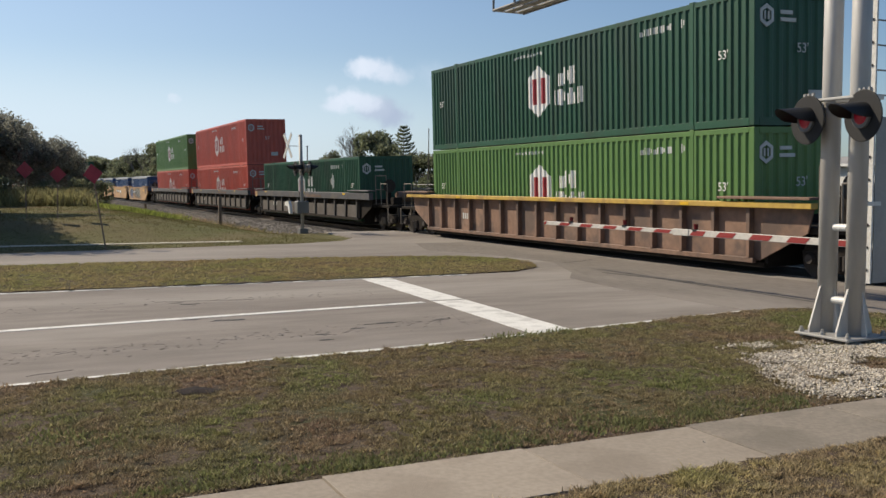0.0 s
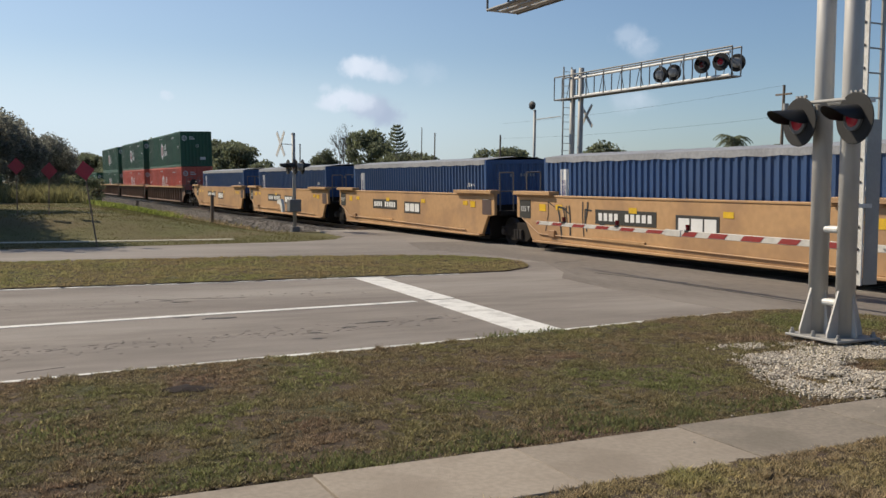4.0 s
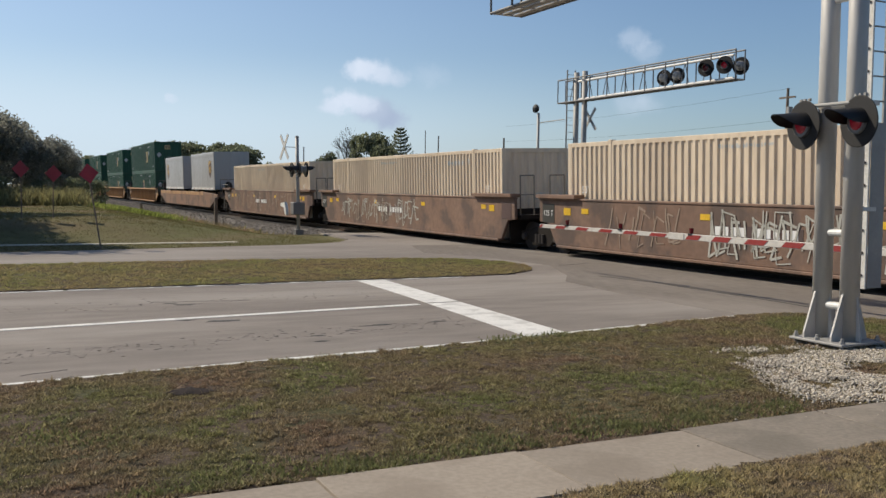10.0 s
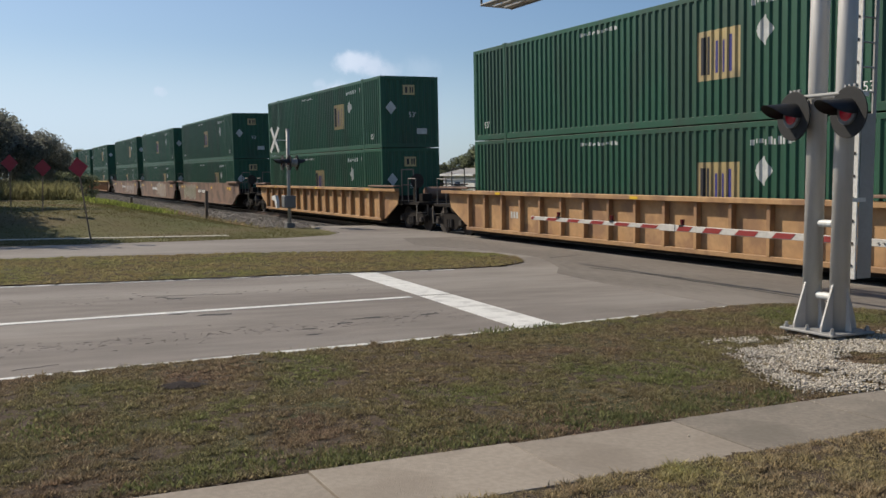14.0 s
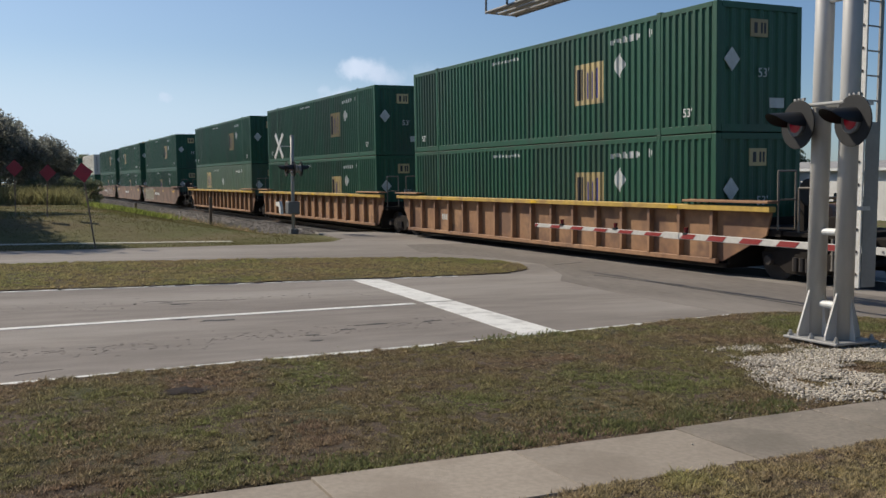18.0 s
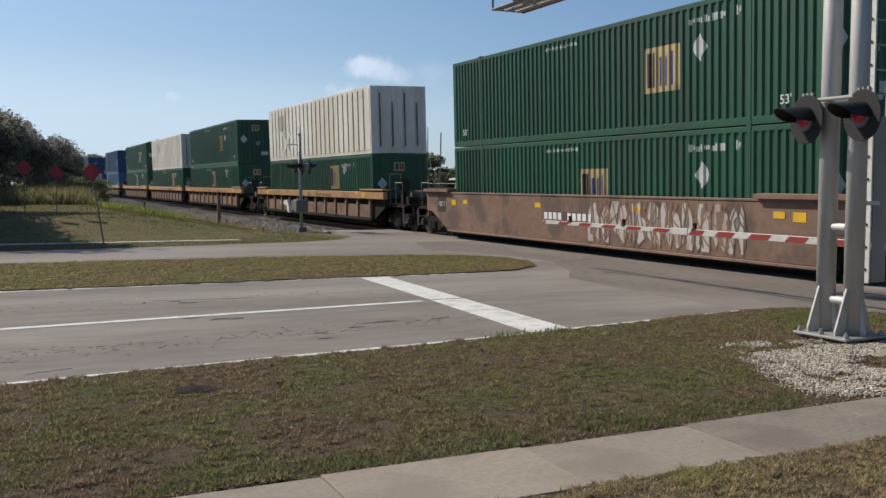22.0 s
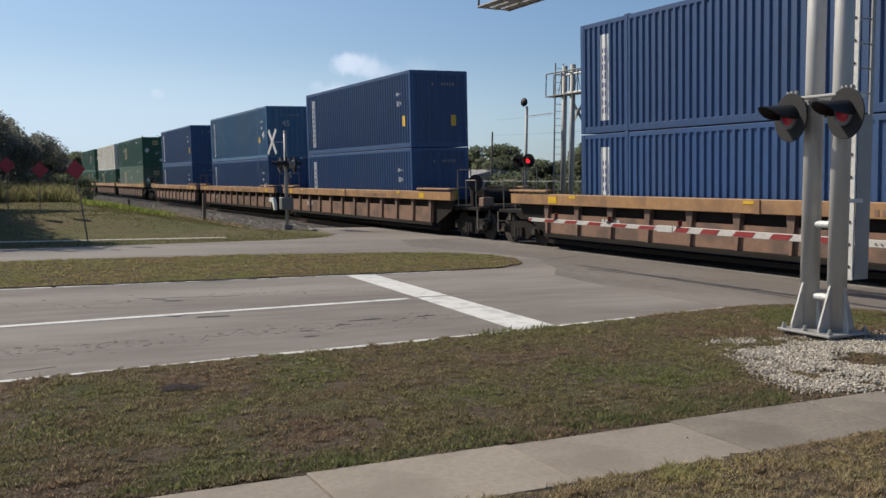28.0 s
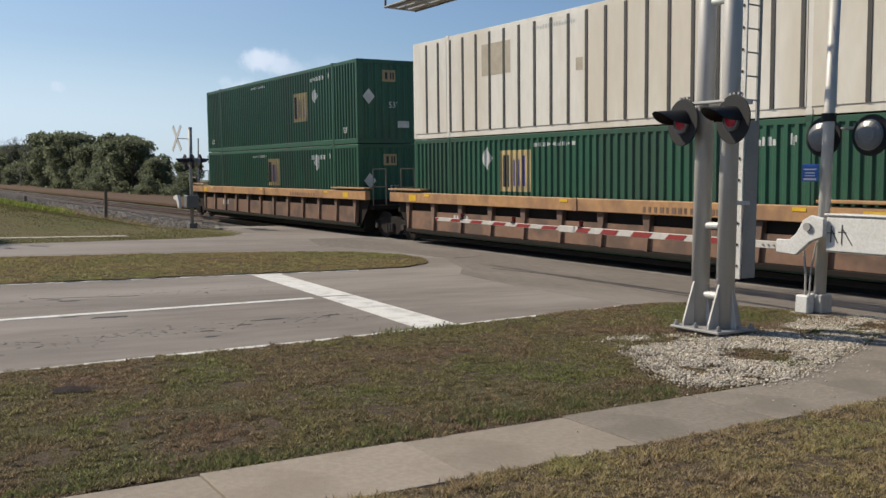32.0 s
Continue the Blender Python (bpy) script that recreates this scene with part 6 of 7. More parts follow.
# ---- the crossing signals ----
def flasher(parent, x, y, z, way, lens, turn=0.0, back="disc", reach=0.30, housing="black"):
    """Round backboard and long-hooded red lamp facing way (+1 or -1 along y), turned about z by some degrees."""
    d = part("flasher", Geo().lathe((0, 0, 0), (0, way, 0), ((0.0, 0.288), (0.012, 0.30), (0.025, 0.30), (0.028, 0.288)), 32), M[back], parent, "round dark backboard")
    d.matrix_basis = pose(x, y, z, 0, 0, turn)
    part("lamp_housing", Geo().lathe((0, 0, 0), (0, -way, 0), ((0.0, 0.17), (0.1, 0.16), (0.16, 0.09), (0.17, 0.03)), 18), M[housing], d)
    part("lens", Geo().lathe((0, way * 0.03, 0), (0, way, 0), ((0.0, 0.125), (0.02, 0.12), (0.04, 0.085), (0.05, 0.02)), 22), M[lens], d, "red lamp lens")
    part("lens_ring", Geo().lathe((0, way * 0.03, 0), (0, way, 0), ((0.0, 0.128), (0.0, 0.146), (0.03, 0.146), (0.034, 0.136), (0.03, 0.127)), 26), M["frame_grey"], d, "pale rim round the lens")
    g, n, r = Geo(), 20, 0.152
    for k in range(n):
        a, b = (radians(-8 + 196 * j / n) for j in (k, k + 1))
        la, lb = (0.06 + (reach + 0.04) * max(0.0, math.sin(q) + 0.14) ** 0.5 / 1.07 for q in (a, b))
        for rr in (r, r + 0.008):
            g.face((rr * math.cos(a), way * 0.028, rr * math.sin(a)), (rr * math.cos(b), way * 0.028, rr * math.sin(b)), (rr * math.cos(b), way * (0.028 + lb), -0.08 * lb + rr * math.sin(b)), (rr * math.cos(a), way * (0.028 + la), -0.08 * la + rr * math.sin(a)))
    part("hood", g, M["black"], d, "black lamp hood")
    return d


def ladder(parent, x, y, z0, z1, w=0.4, guard=None):
    for s in (-1, 1):
        part("ladder_rail", Geo().box(x - 0.012, x + 0.012, y + s * w / 2 - 0.03, y + s * w / 2 + 0.03, z0, z1), M["galv"], parent)
    rung = mesh_of("rung", Geo().tube((0, -w / 2, 0), (0, w / 2, 0), 0.012, n=6), M["galv"])
    k = z0 + 0.2
    while k < z1:
        part("rung", rung, None, parent).location = (x, y, k)
        k += 0.305
    if guard:
        part("climb_guard", Geo().box(x + 0.014, x + 0.022, y - w / 2 + 0.035, y + w / 2 - 0.035, z0, guard), M["galv"], parent, "grey anti-climb plate")


def truss(parent, xa, xb, y0, y1, z0, z1, bays):
    """Box truss walkway between xa and xb, with rails and bracing."""
    for y in (y0, y1):
        for z in (z0, z1):
            part("chord", Geo().tube((xa, y, z), (xb, y, z), 0.03, n=8), M["frame_grey"], parent)
    for k in range(bays + 1):
        x = xa + (xb - xa) * k / bays
        for y in (y0, y1):
            part("upright", Geo().tube((x, y, z0), (x, y, z1), 0.024, n=6), M["frame_grey"], parent)
        part("cross_tie", Geo().tube((x, y0, z0), (x, y1, z0), 0.02, n=6), M["alu"], parent)
        if k < bays:
            step = (xb - xa) / bays
            for lean in (0.28, 0.72):
                part("brace", Geo().tube((x + step * lean, y1, z0), (x + step * 0.5, y1, z1 - 0.1), 0.015, n=6), M["frame_grey"], parent)
    for y in (y0 + 0.1, (y0 + y1) / 2, y1 - 0.1):
        part("walk_plank", Geo().box(min(xa, xb), max(xa, xb), y - 0.09, y + 0.09, z0 - 0.005, z0 + 0.02), M["galv"], parent)
    ym, s = (y0 + y1) / 2, 1 if xb > xa else -1
    for z in (z1 - 0.14, z0 + 0.07):
        part("boom", Geo().tube((xa + s * 1.3, ym, z), (xb - s * 0.3, ym, z), 0.055, 0.045, n=12), M["white_paint"], parent, "bright white boom pipe")


def near_mast():
    m = thing("cantilever_signal", "grey twin-pole cantilever crossing signal with hooded red flashing lamps", "crossing signal", "crossing signals", pose(-7.967, 9.288, 0.0, 0.41, -0.2, 0))
    part("footing", Geo().box(-0.34, 0.37, -0.33, 0.55, -0.2, 0.05), M["stained_concrete"], m, bevel=0.02)
    part("base_plate", Geo().box(-0.37, 0.43, -0.40, 0.33, 0.075, 0.105), M["galv"], m, bevel=0.006)
    for x in (-0.32, 0.0, 0.37):
        for y in (-0.33, 0.27):
            part("anchor_bolt", Geo().tube((x, y, 0.045), (x, y, 0.17), 0.02, n=8), M["galv"], m)
            part("anchor_nut", Geo().tube((x, y, 0.105), (x, y, 0.135), 0.034, n=6), M["galv"], m)
    for x in (-0.235, 0.175):
        p = part("pole", Geo().tube((x, 0, 0.105), (x, 0, 6.9), 0.115, 0.112, n=28), M["alu"], m, smooth=True)
        for a in (-1, 1):
            part("gusset", Geo().prism([(x + a * 0.11, 0.105), (x + a * 0.185, 0.105), (x + a * 0.185, 0.16), (x + a * 0.11, 0.66)], -0.012, 0.012), M["alu"], p)
        for a in (-1, 1):
            part("gusset", Geo().prism([(a * 0.11, 0.105), (a * 0.30, 0.105), (a * 0.30, 0.16), (a * 0.125, 0.66), (a * 0.11, 0.66)], x - 0.012, x + 0.012, "x"), M["alu"], p)
    for z in (0.5, 1.39, 2.93, 4.2):
        part("pole_tie", Geo().tube((-0.13, -0.02, z), (0.07, -0.02, z), 0.045, n=12), M["white_paint"], m)
    part("lamp_crossarm", Geo().tube((-0.45, -0.2, 2.93), (0.45, -0.2, 2.93), 0.025, n=10), M["galv"], m)
    for x in (-0.385, 0.425):
        f = flasher(m, x, -0.22, 2.70, -1, "lens_on", -9.0, reach=0.33)
        part("bracket", Geo().tube((0, 0.03, 0.23), (0, 0.03, 0.16), 0.02, n=8), M["galv"], f)
        for k in (-0.11, -0.04, 0.04):
            part("clamp_tooth", Geo().box(k, k + 0.035, 0.0, 0.03, 0.29, 0.325), M["galv"], f)
    ladder(m, -0.08, 0.68, 0.68, 5.5, 0.27, 2.75)
    strip = part("guard_edge", Geo().box(-0.13, -0.02, 0.49, 0.515, 0.68, 5.5), M["white_paint"], m, "white drilled edge strip")
    hole = mesh_of("bolt", Geo().tube((0, -0.012, 0), (0, 0, 0), 0.018, n=8), M["black"])
    for k in range(17):
        part("bolt", hole, None, strip).location = (-0.075, 0.49, 0.85 + 0.28 * k)
    for z in (1.65, 2.95, 4.3):
        part("ladder_bracket", Geo().box(-0.02, 0.02, 0.1, 0.6, z, z + 0.05), M["white_paint"], m)
    truss(m, 0.45, -8.95, 0.1, 0.82, 5.5, 6.5, 11)
    for x in (-8.4, -7.4):
        flasher(m, x, -0.05, 6.05, -1, "lens_on", -15.0)
    return m


def gate():
    m = thing("crossing_gate", "lowered railway crossing gate with red and white striped arm", "crossing gate", at=pose(-8.37, 12.0, 0))
    part("footing", Geo().box(-0.3, 0.3, -0.3, 0.3, -0.2, 0.06), M["concrete"], m, bevel=0.02)
    part("pole_base", Geo().box(-0.13, 0.13, -0.13, 0.13, 0.06, 0.34), M["alu"], m, bevel=0.02)
    part("pole", Geo().tube((0, 0, 0.3), (0.05, 0, 5.2), 0.085, 0.075, n=24), M["alu"], m, smooth=True)
    part("pole_band", Geo().tube((0.02, 0, 2.85), (0.02, 0, 2.97), 0.105, n=18), M["disc"], m)
    box = part("junction_box", Geo().box(-0.2, 0.02, -0.3, -0.14, 0.05, 0.32), M["white_paint"], m, "white junction box", bevel=0.02)
    part("conduit", Geo().tube((-0.1, -0.2, 0.32), (-0.12, -0.18, 0.62), 0.018, n=8).tube((-0.12, -0.18, 0.62), (-0.2, -0.15, 1.0), 0.018, n=8).tube((-0.03, -0.2, 0.32), (-0.05, -0.16, 0.7), 0.014, n=8).tube((-0.05, -0.16, 0.7), (-0.02, -0.1, 1.1), 0.014, n=8), M["galv"], m, "grey cable conduits")
    for x in (-0.2, 0.58):
        d = part("flasher_back", Geo().lathe((x, 0.22 if x < 0.1 else 0.2, 2.645), (0, -1, 0), ((0.0, 0.29), (0.02, 0.295), (0.03, 0.29), (0.035, 0.235), (0.07, 0.22), (0.1, 0.15), (0.11, 0.03)), 28), M["disc"], m, "black lamp backboard")
        part("lens", Geo().lathe((x, 0.19 if x < 0.1 else 0.17, 2.645), (0, -1, 0), ((0.04, 0.22), (0.075, 0.2), (0.11, 0.12), (0.118, 0.02)), 22), M["lens_grey"], d)
    part("lamp_crossarm", Geo().tube((-0.3, 0.23, 2.76), (0.7, 0.23, 2.76), 0.022, n=8), M["galv"], m)
    s = part("notice", Geo().box(-0.3, -0.03, -0.12, -0.105, 1.98, 2.24), M["sign_blue"], m, "small blue emergency notice")
    part("notice_lettering", Geo().box(-0.27, -0.06, -0.126, -0.121, 2.15, 2.17).box(-0.25, -0.08, -0.126, -0.121, 2.1, 2.115).box(-0.25, -0.08, -0.126, -0.121, 2.06, 2.075).box(-0.27, -0.06, -0.126, -0.121, 2.0, 2.03), M["logo_white"], s)
    mech = part("gate_mechanism", Geo().box(0.27, 1.36, -0.32, 0.1, 0.98, 1.5), M["white_paint"], m, "white gate motor housing", bevel=0.03)
    part("housing_lid", Geo().box(0.25, 1.38, -0.34, 0.12, 1.5, 1.53), M["white_paint"], mech, bevel=0.01)
    part("scrawl", Geo().box(0.36, 0.375, -0.327, -0.321, 1.12, 1.36).box(0.31, 0.43, -0.327, -0.321, 1.25, 1.262).box(0.53, 0.545, -0.327, -0.321, 1.1, 1.38).box(0.48, 0.61, -0.327, -0.321, 1.27, 1.282).prism([(0.37, 1.3), (0.385, 1.3), (0.485, 1.12), (0.47, 1.12)], -0.327, -0.321).prism([(0.54, 1.32), (0.555, 1.32), (0.71, 1.1), (0.695, 1.1)], -0.327, -0.321), M["graf_dark"], mech)
    cw = [(-0.48, 0.93), (-0.14, 0.91), (0.1, 1.12), (0.31, 1.2), (0.31, 1.46), (0.1, 1.5), (-0.04, 1.42), (-0.14, 1.23), (-0.26, 1.13), (-0.48, 1.13)]
    arm_b = part("arm_bracket", Geo().prism(cw, -0.42, -0.34), M["white_paint"], m, "bent white arm bracket", bevel=0.012)
    part("pivot", Geo().tube((0.06, -0.46, 1.33), (0.06, -0.33, 1.33), 0.06, n=14), M["galv"], arm_b)
    # white arm in two lengths with slanted red bands
    inner = part("arm_inner", Geo().box(-5.46, -0.42, -0.41, -0.36, 0.975, 1.087), M["gate_white"], m, "white inner gate arm", bevel=0.006)
    part("arm_sleeve", Geo().box(-5.52, -5.08, -0.422, -0.35, 0.97, 1.092), M["gate_white"], m, bevel=0.006)
    part("arm_outer", Geo().box(-10.12, -5.4, -0.40, -0.365, 0.989, 1.073), M["gate_white"], m, "thinner outer gate arm", bevel=0.005)
    for a, b in ((-9.43, -9.05), (-8.61, -8.19), (-7.75, -7.32), (-6.91, -6.48), (-6.07, -5.61), (-5.0, -4.66), (-4.31, -3.9), (-3.51, -3.06), (-2.68, -2.28), (-1.85, -1.45), (-10.12, -10.0)):
        thick, half, y = (0.05, 0.045, -0.41) if a > -5.5 else (0.045, 0.033, -0.40)
        part("red_band", Geo().prism([(a + thick, 1.031 + half), (b + thick, 1.031 + half), (b - thick, 1.031 - half), (max(a - thick, -10.12), 1.031 - half)], y - 0.006, y - 0.001), M["gate_red"], m, "slanted red reflective band")
    for xx in (-9.0, -7.05, -4.92):
        lamp = part("arm_lamp", Geo().tube((xx, -0.38, 1.09), (xx, -0.38, 1.2), 0.035, 0.045, n=10), M["lens_off"], m)
        part("lamp_bracket", Geo().box(xx - 0.05, xx + 0.05, -0.42, -0.35, 1.06, 1.10), M["black"], lamp)
    for k in range(3):
        part("arm_bolt", Geo().tube((-0.52 - 0.1 * k, -0.43, 1.03), (-0.52 - 0.1 * k, -0.41, 1.03), 0.014, n=6), M["galv"], inner)
    return m


def far_cantilever():
    m = thing("cantilever_signal", "grey cantilever crossing signal with walkway truss beyond the track", "crossing signal", "crossing signals", pose(-32.85, 22.5, 0))
    for x in (-0.3, 0.3):
        part("pole", Geo().tube((x, 0, 0), (x, 0, 6.85), 0.115, n=18), M["galv"], m, smooth=True)
    part("base_plate", Geo().box(-0.55, 0.55, -0.35, 0.35, 0, 0.05), M["alu"], m)
    ladder(m, -0.72, 0.0, 0.5, 7.0, 0.4)
    truss(m, -1.43, 9.25, -0.2, 0.2, 5.63, 6.6, 9)
    for x, way, lens in ((5.0, 1, "lens_grey"), (5.75, 1, "lens_grey"), (7.95, -1, "lens_off"), (8.85, -1, "lens_on"), (8.95, 1, "lens_grey")):
        flasher(m, x, way * 0.3, 6.12, way, lens, 22.0, reach=0.22, housing="galv" if way > 0 else "black")
    xb = part("crossbuck", Geo().prism([(-0.07, -0.6), (0.07, -0.6), (0.07, 0.6), (-0.07, 0.6)], -0.01, 0.01), M["alu"], m, "grey crossed boards")
    xb.matrix_basis = pose(0.42, 0.2, 4.85, 0, 42, 0)
    x2 = part("crossbuck", Geo().prism([(-0.07, -0.6), (0.07, -0.6), (0.07, 0.6), (-0.07, 0.6)], -0.01, 0.01), M["alu"], m)
    x2.matrix_basis = pose(0.42, 0.23, 4.85, 0, -42, 0)
    return m


def bell_mast():
    m = thing("bell_mast", "slim grey mast with a warning bell and red lamps", "crossing signal", "crossing signals", pose(-34.55, 21.5, 0))
    part("pole", Geo().tube((0, 0, 0), (0, 0, 5.2), 0.06, n=14), M["galv"], m, smooth=True)
    part("bell", Geo().lathe((0, -0.1, 5.38), (0.3, -1, 0), ((0, 0.05), (0.02, 0.17), (0.06, 0.19), (0.1, 0.15), (0.13, 0.05)), 18), M["black"], m)
    part("arm", Geo().tube((0, 0, 4.78), (2.0, 0, 4.8), 0.02, n=6), M["galv"], m)
    part("lamp_crossarm", Geo().tube((-0.5, -0.08, 2.85), (0.5, -0.08, 2.85), 0.025, n=8), M["galv"], m)
    flasher(m, -0.4, -0.12, 2.85, -1, "lens_off", 30.0, reach=0.2)
    flasher(m, 0.4, -0.12, 2.85, -1, "lens_bright", 30.0, reach=0.2)
    part("base", Geo().box(-0.2, 0.2, -0.2, 0.2, 0, 0.3), M["alu"], m, bevel=0.02)
    return m


def far_post():
    m = thing("crossbuck_post", "weathered grey crossing post with crossbuck, lamps and gate box", "crossing signal", "crossing signals", pose(-36.0, 11.2, -0.05))
    part("pole", Geo().tube((0, 0, 0), (-0.1, -0.05, 3.9), 0.07, n=14), M["galv"], m, smooth=True)
    part("pole_cap", Geo().tube((-0.1, -0.05, 3.9), (-0.1, -0.05, 3.96), 0.085, 0.06, n=14), M["galv"], m)
    part("lamp_crossarm", Geo().tube((-0.55, 0, 2.72), (0.55, 0, 2.72), 0.03, n=8), M["galv"], m)
    for x in (-0.45, 0.45):
        flasher(m, x, -0.14, 2.6, -1, "lens_off", reach=0.24, housing="galv")
        flasher(m, x, 0.14, 2.6, 1, "lens_off", reach=0.24, housing="galv")
    for a in (38, -38):
        b = part("crossbuck", Geo().prism([(-0.075, -0.6), (0.075, -0.6), (0.075, 0.6), (-0.075, 0.6)], -0.01, 0.01), M["white_paint"], m, "white crossed board")
        b.matrix_basis = pose(-0.12, -0.56 - 0.012 * (a > 0), 3.5, 0, a, 8)
    part("crossbuck_arm", Geo().tube((-0.1, 0, 3.5), (-0.12, -0.56, 3.5), 0.016, n=6), M["white_paint"], m)
    part("gate_box", Geo().box(-0.22, 0.22, -0.28, 0.2, 0.8, 1.3), M["frame_grey"], m, bevel=0.03)
    part("arm_bracket", Geo().prism([(-1.0, 1.25), (-0.5, 1.3), (-0.3, 1.05), (-0.25, 0.8), (-0.4, 0.78), (-0.6, 1.08), (-1.0, 1.12)], -0.45, -0.34), M["white_paint"], m)
    part("base", Geo().box(-0.16, 0.16, -0.16, 0.16, 0, 0.2), M["frame_grey"], m)
    return m


near_mast()
gate()
far_cantilever()
bell_mast()
far_post()


def red_marker(x, y, z, h, lean, s=0.3):
    m = thing("end_marker", "red diamond road-end marker on a thin leaning post", "road sign", "red diamond markers", pose(x, y, z, lean, -0.4 * lean, 0))
    part("post", Geo().box(-0.025, 0.025, -0.02, 0.02, -0.2, h - 0.1), M["wood"], m)
    part("plate", Geo().prism([(0, h - s * 1.35), (s * 1.25, h), (0, h + s * 1.35), (-s * 1.25, h)], 0.03, 0.045, "x"), M["sign_red"], m, "red diamond plate")


red_marker(-28.9, 2.97, -0.05, 2.25, 8.0, 0.22)
red_marker(-38.0, 2.2, 0.5, 1.75, -1.0, 0.24)
red_marker(-38.0, 1.12, 0.5, 1.9, 0.5, 0.24)


def marker_post(x, y, z, h):
    m = thing("marker_post", "short dark wooden trackside post", "post", "trackside posts", pose(x, y, z))
    part("post", Geo().box(-0.09, 0.09, -0.09, 0.09, -0.2, h), M["wood"], m, bevel=0.02)


marker_post(-57.7, 12.65, -0.35, 1.5)
marker_post(-71.7, 10.2, -0.35, 0.85)


# ---- trees ----
def leaf_cards(rs, lobes, per, size, flat=0.7):
    """Small leaf clumps spread through ellipsoid lobes, denser near their skins."""
    v = []
    for (cx, cy, cz), (rx, ry, rz) in lobes:
        n = int(per * (rx * ry * rz) ** (2 / 3))
        d = rs.normal(size=(n, 3))
        d /= np.linalg.norm(d, axis=1)[:, None]
        r = 0.35 + 0.7 * rs.random(n) ** 0.6
        r *= 1 + 0.22 * np.sin(5 * d[:, 0] + 3 * cx) * np.cos(4 * d[:, 1] + cz)
        p = d * r[:, None] * np.array([rx, ry, rz]) + np.array([cx, cy, cz])
        a = rs.normal(size=(n, 3))
        a /= np.linalg.norm(a, axis=1)[:, None]
        b = np.cross(a, rs.normal(size=(n, 3)))
        b /= np.linalg.norm(b, axis=1)[:, None]
        s = size * (0.5 + 0.9 * rs.random(n))[:, None]
        v.append(np.stack([p - a * s, p + b * s * flat, p + a * s, p - b * s * flat], 1))
    v = np.concatenate(v).reshape(-1, 3)
    return v, np.arange(len(v)).reshape(-1, 4)


def tree(seed, h, spread, leaf, label, kind="tree", lobes=9, per=230, size=0.2, skirt=0.25):
    rs = np.random.default_rng(seed)
    t = thing(kind, label, "tree" if kind == "tree" else "bush")
    trunk = Geo().tube((0, 0, -0.3), (0.1, 0, h * 0.35), 0.05 * h * 0.5, 0.03 * h * 0.5, n=8)
    ls = []
    for k in range(lobes):
        a = 6.283 * (k + 0.5 * rs.random()) / lobes
        q = spread * (0.25 + 0.55 * rs.random())
        z = h * (skirt + (0.88 - skirt) * rs.random())
        if k == 0:
            q, z = 0.1 * spread, h * 0.8
        c = (q * math.cos(a), q * math.sin(a), z)
        r = spread * (0.28 + 0.22 * rs.random())
        ls.append((c, (r, r, min(r * (0.6 + 0.4 * rs.random()), h - z, max(z - 0.1, 0.3)))))
        trunk.tube((0.1, 0, h * 0.3), c, 0.012 * h, 0.004 * h, n=5, caps=False)
    part("trunk", trunk, M["bark"], t)
    v, f = leaf_cards(rs, ls, per, size)
    part("crown", cloud_mesh("crown", v, f, M[leaf]), None, t)
    return t


def bare_tree(seed, h):
    r = random.Random(seed)
    t = thing("tree", "leafless pale tree with fine twigs", "tree")
    g, tw = Geo(), Geo()

    def grow(p, d, l, w, depth):
        q = p + d * l
        (g if depth < 3 else tw).tube(p, q, w, w * 0.65, n=5 if depth < 2 else 3, caps=False)
        if depth < 6:
            for _ in range(4 if depth == 1 else 3 if depth < 5 else 2):
                e = (d + Vector((r.uniform(-0.7, 0.7), r.uniform(-0.7, 0.7), r.uniform(-0.15, 0.5)))).normalized()
                grow(q, e, l * r.uniform(0.6, 0.8), w * 0.6, depth + 1)

    grow(Vector((0, 0, -0.2)), Vector((0, 0, 1)), h * 0.24, h * 0.013, 0)
    part("trunk", g, M["bark_pale"], t)
    part("fine_branching", tw, M["bark_pale"], t)
    return t


def palm(x, y, h, seed):
    r = random.Random(seed)
    t = thing("palm_tree", "palm tree with a shaggy crown of fronds", "tree", at=pose(x, y, -0.05))
    part("trunk", Geo().tube((0, 0, -0.2), (0.15, 0, h - 0.6), 0.2, 0.15, n=10), M["bark"], t)
    for k in range(22):
        a, up = 6.283 * k / 22 + r.uniform(-0.2, 0.2), r.uniform(0.1, 1.25)
        g = Geo()
        L = r.uniform(1.5, 2.1)
        pts = []
        for j in range(7):
            s = j / 6
            pts.append(Vector((0.15 + math.cos(a) * L * s, math.sin(a) * L * s, h - 0.6 + up * L * s - 1.1 * L * s * s)))
        side = Vector((-math.sin(a), math.cos(a), 0))
        for j in range(6):
            for w in (-1, 1):
                for q in (0.0, 0.5):
                    c = pts[j].lerp(pts[j + 1], q)
                    d = (pts[j + 1] - pts[j]).normalized()
                    tip = c + side * w * 0.55 * math.sin(math.pi * (0.15 + 0.8 * (j + q) / 6)) + d * 0.3 - Vector((0, 0, 0.2))
                    g.face(c, c + d * 0.2, tip)
        part("frond", g, M["leaf"], t)
    return t


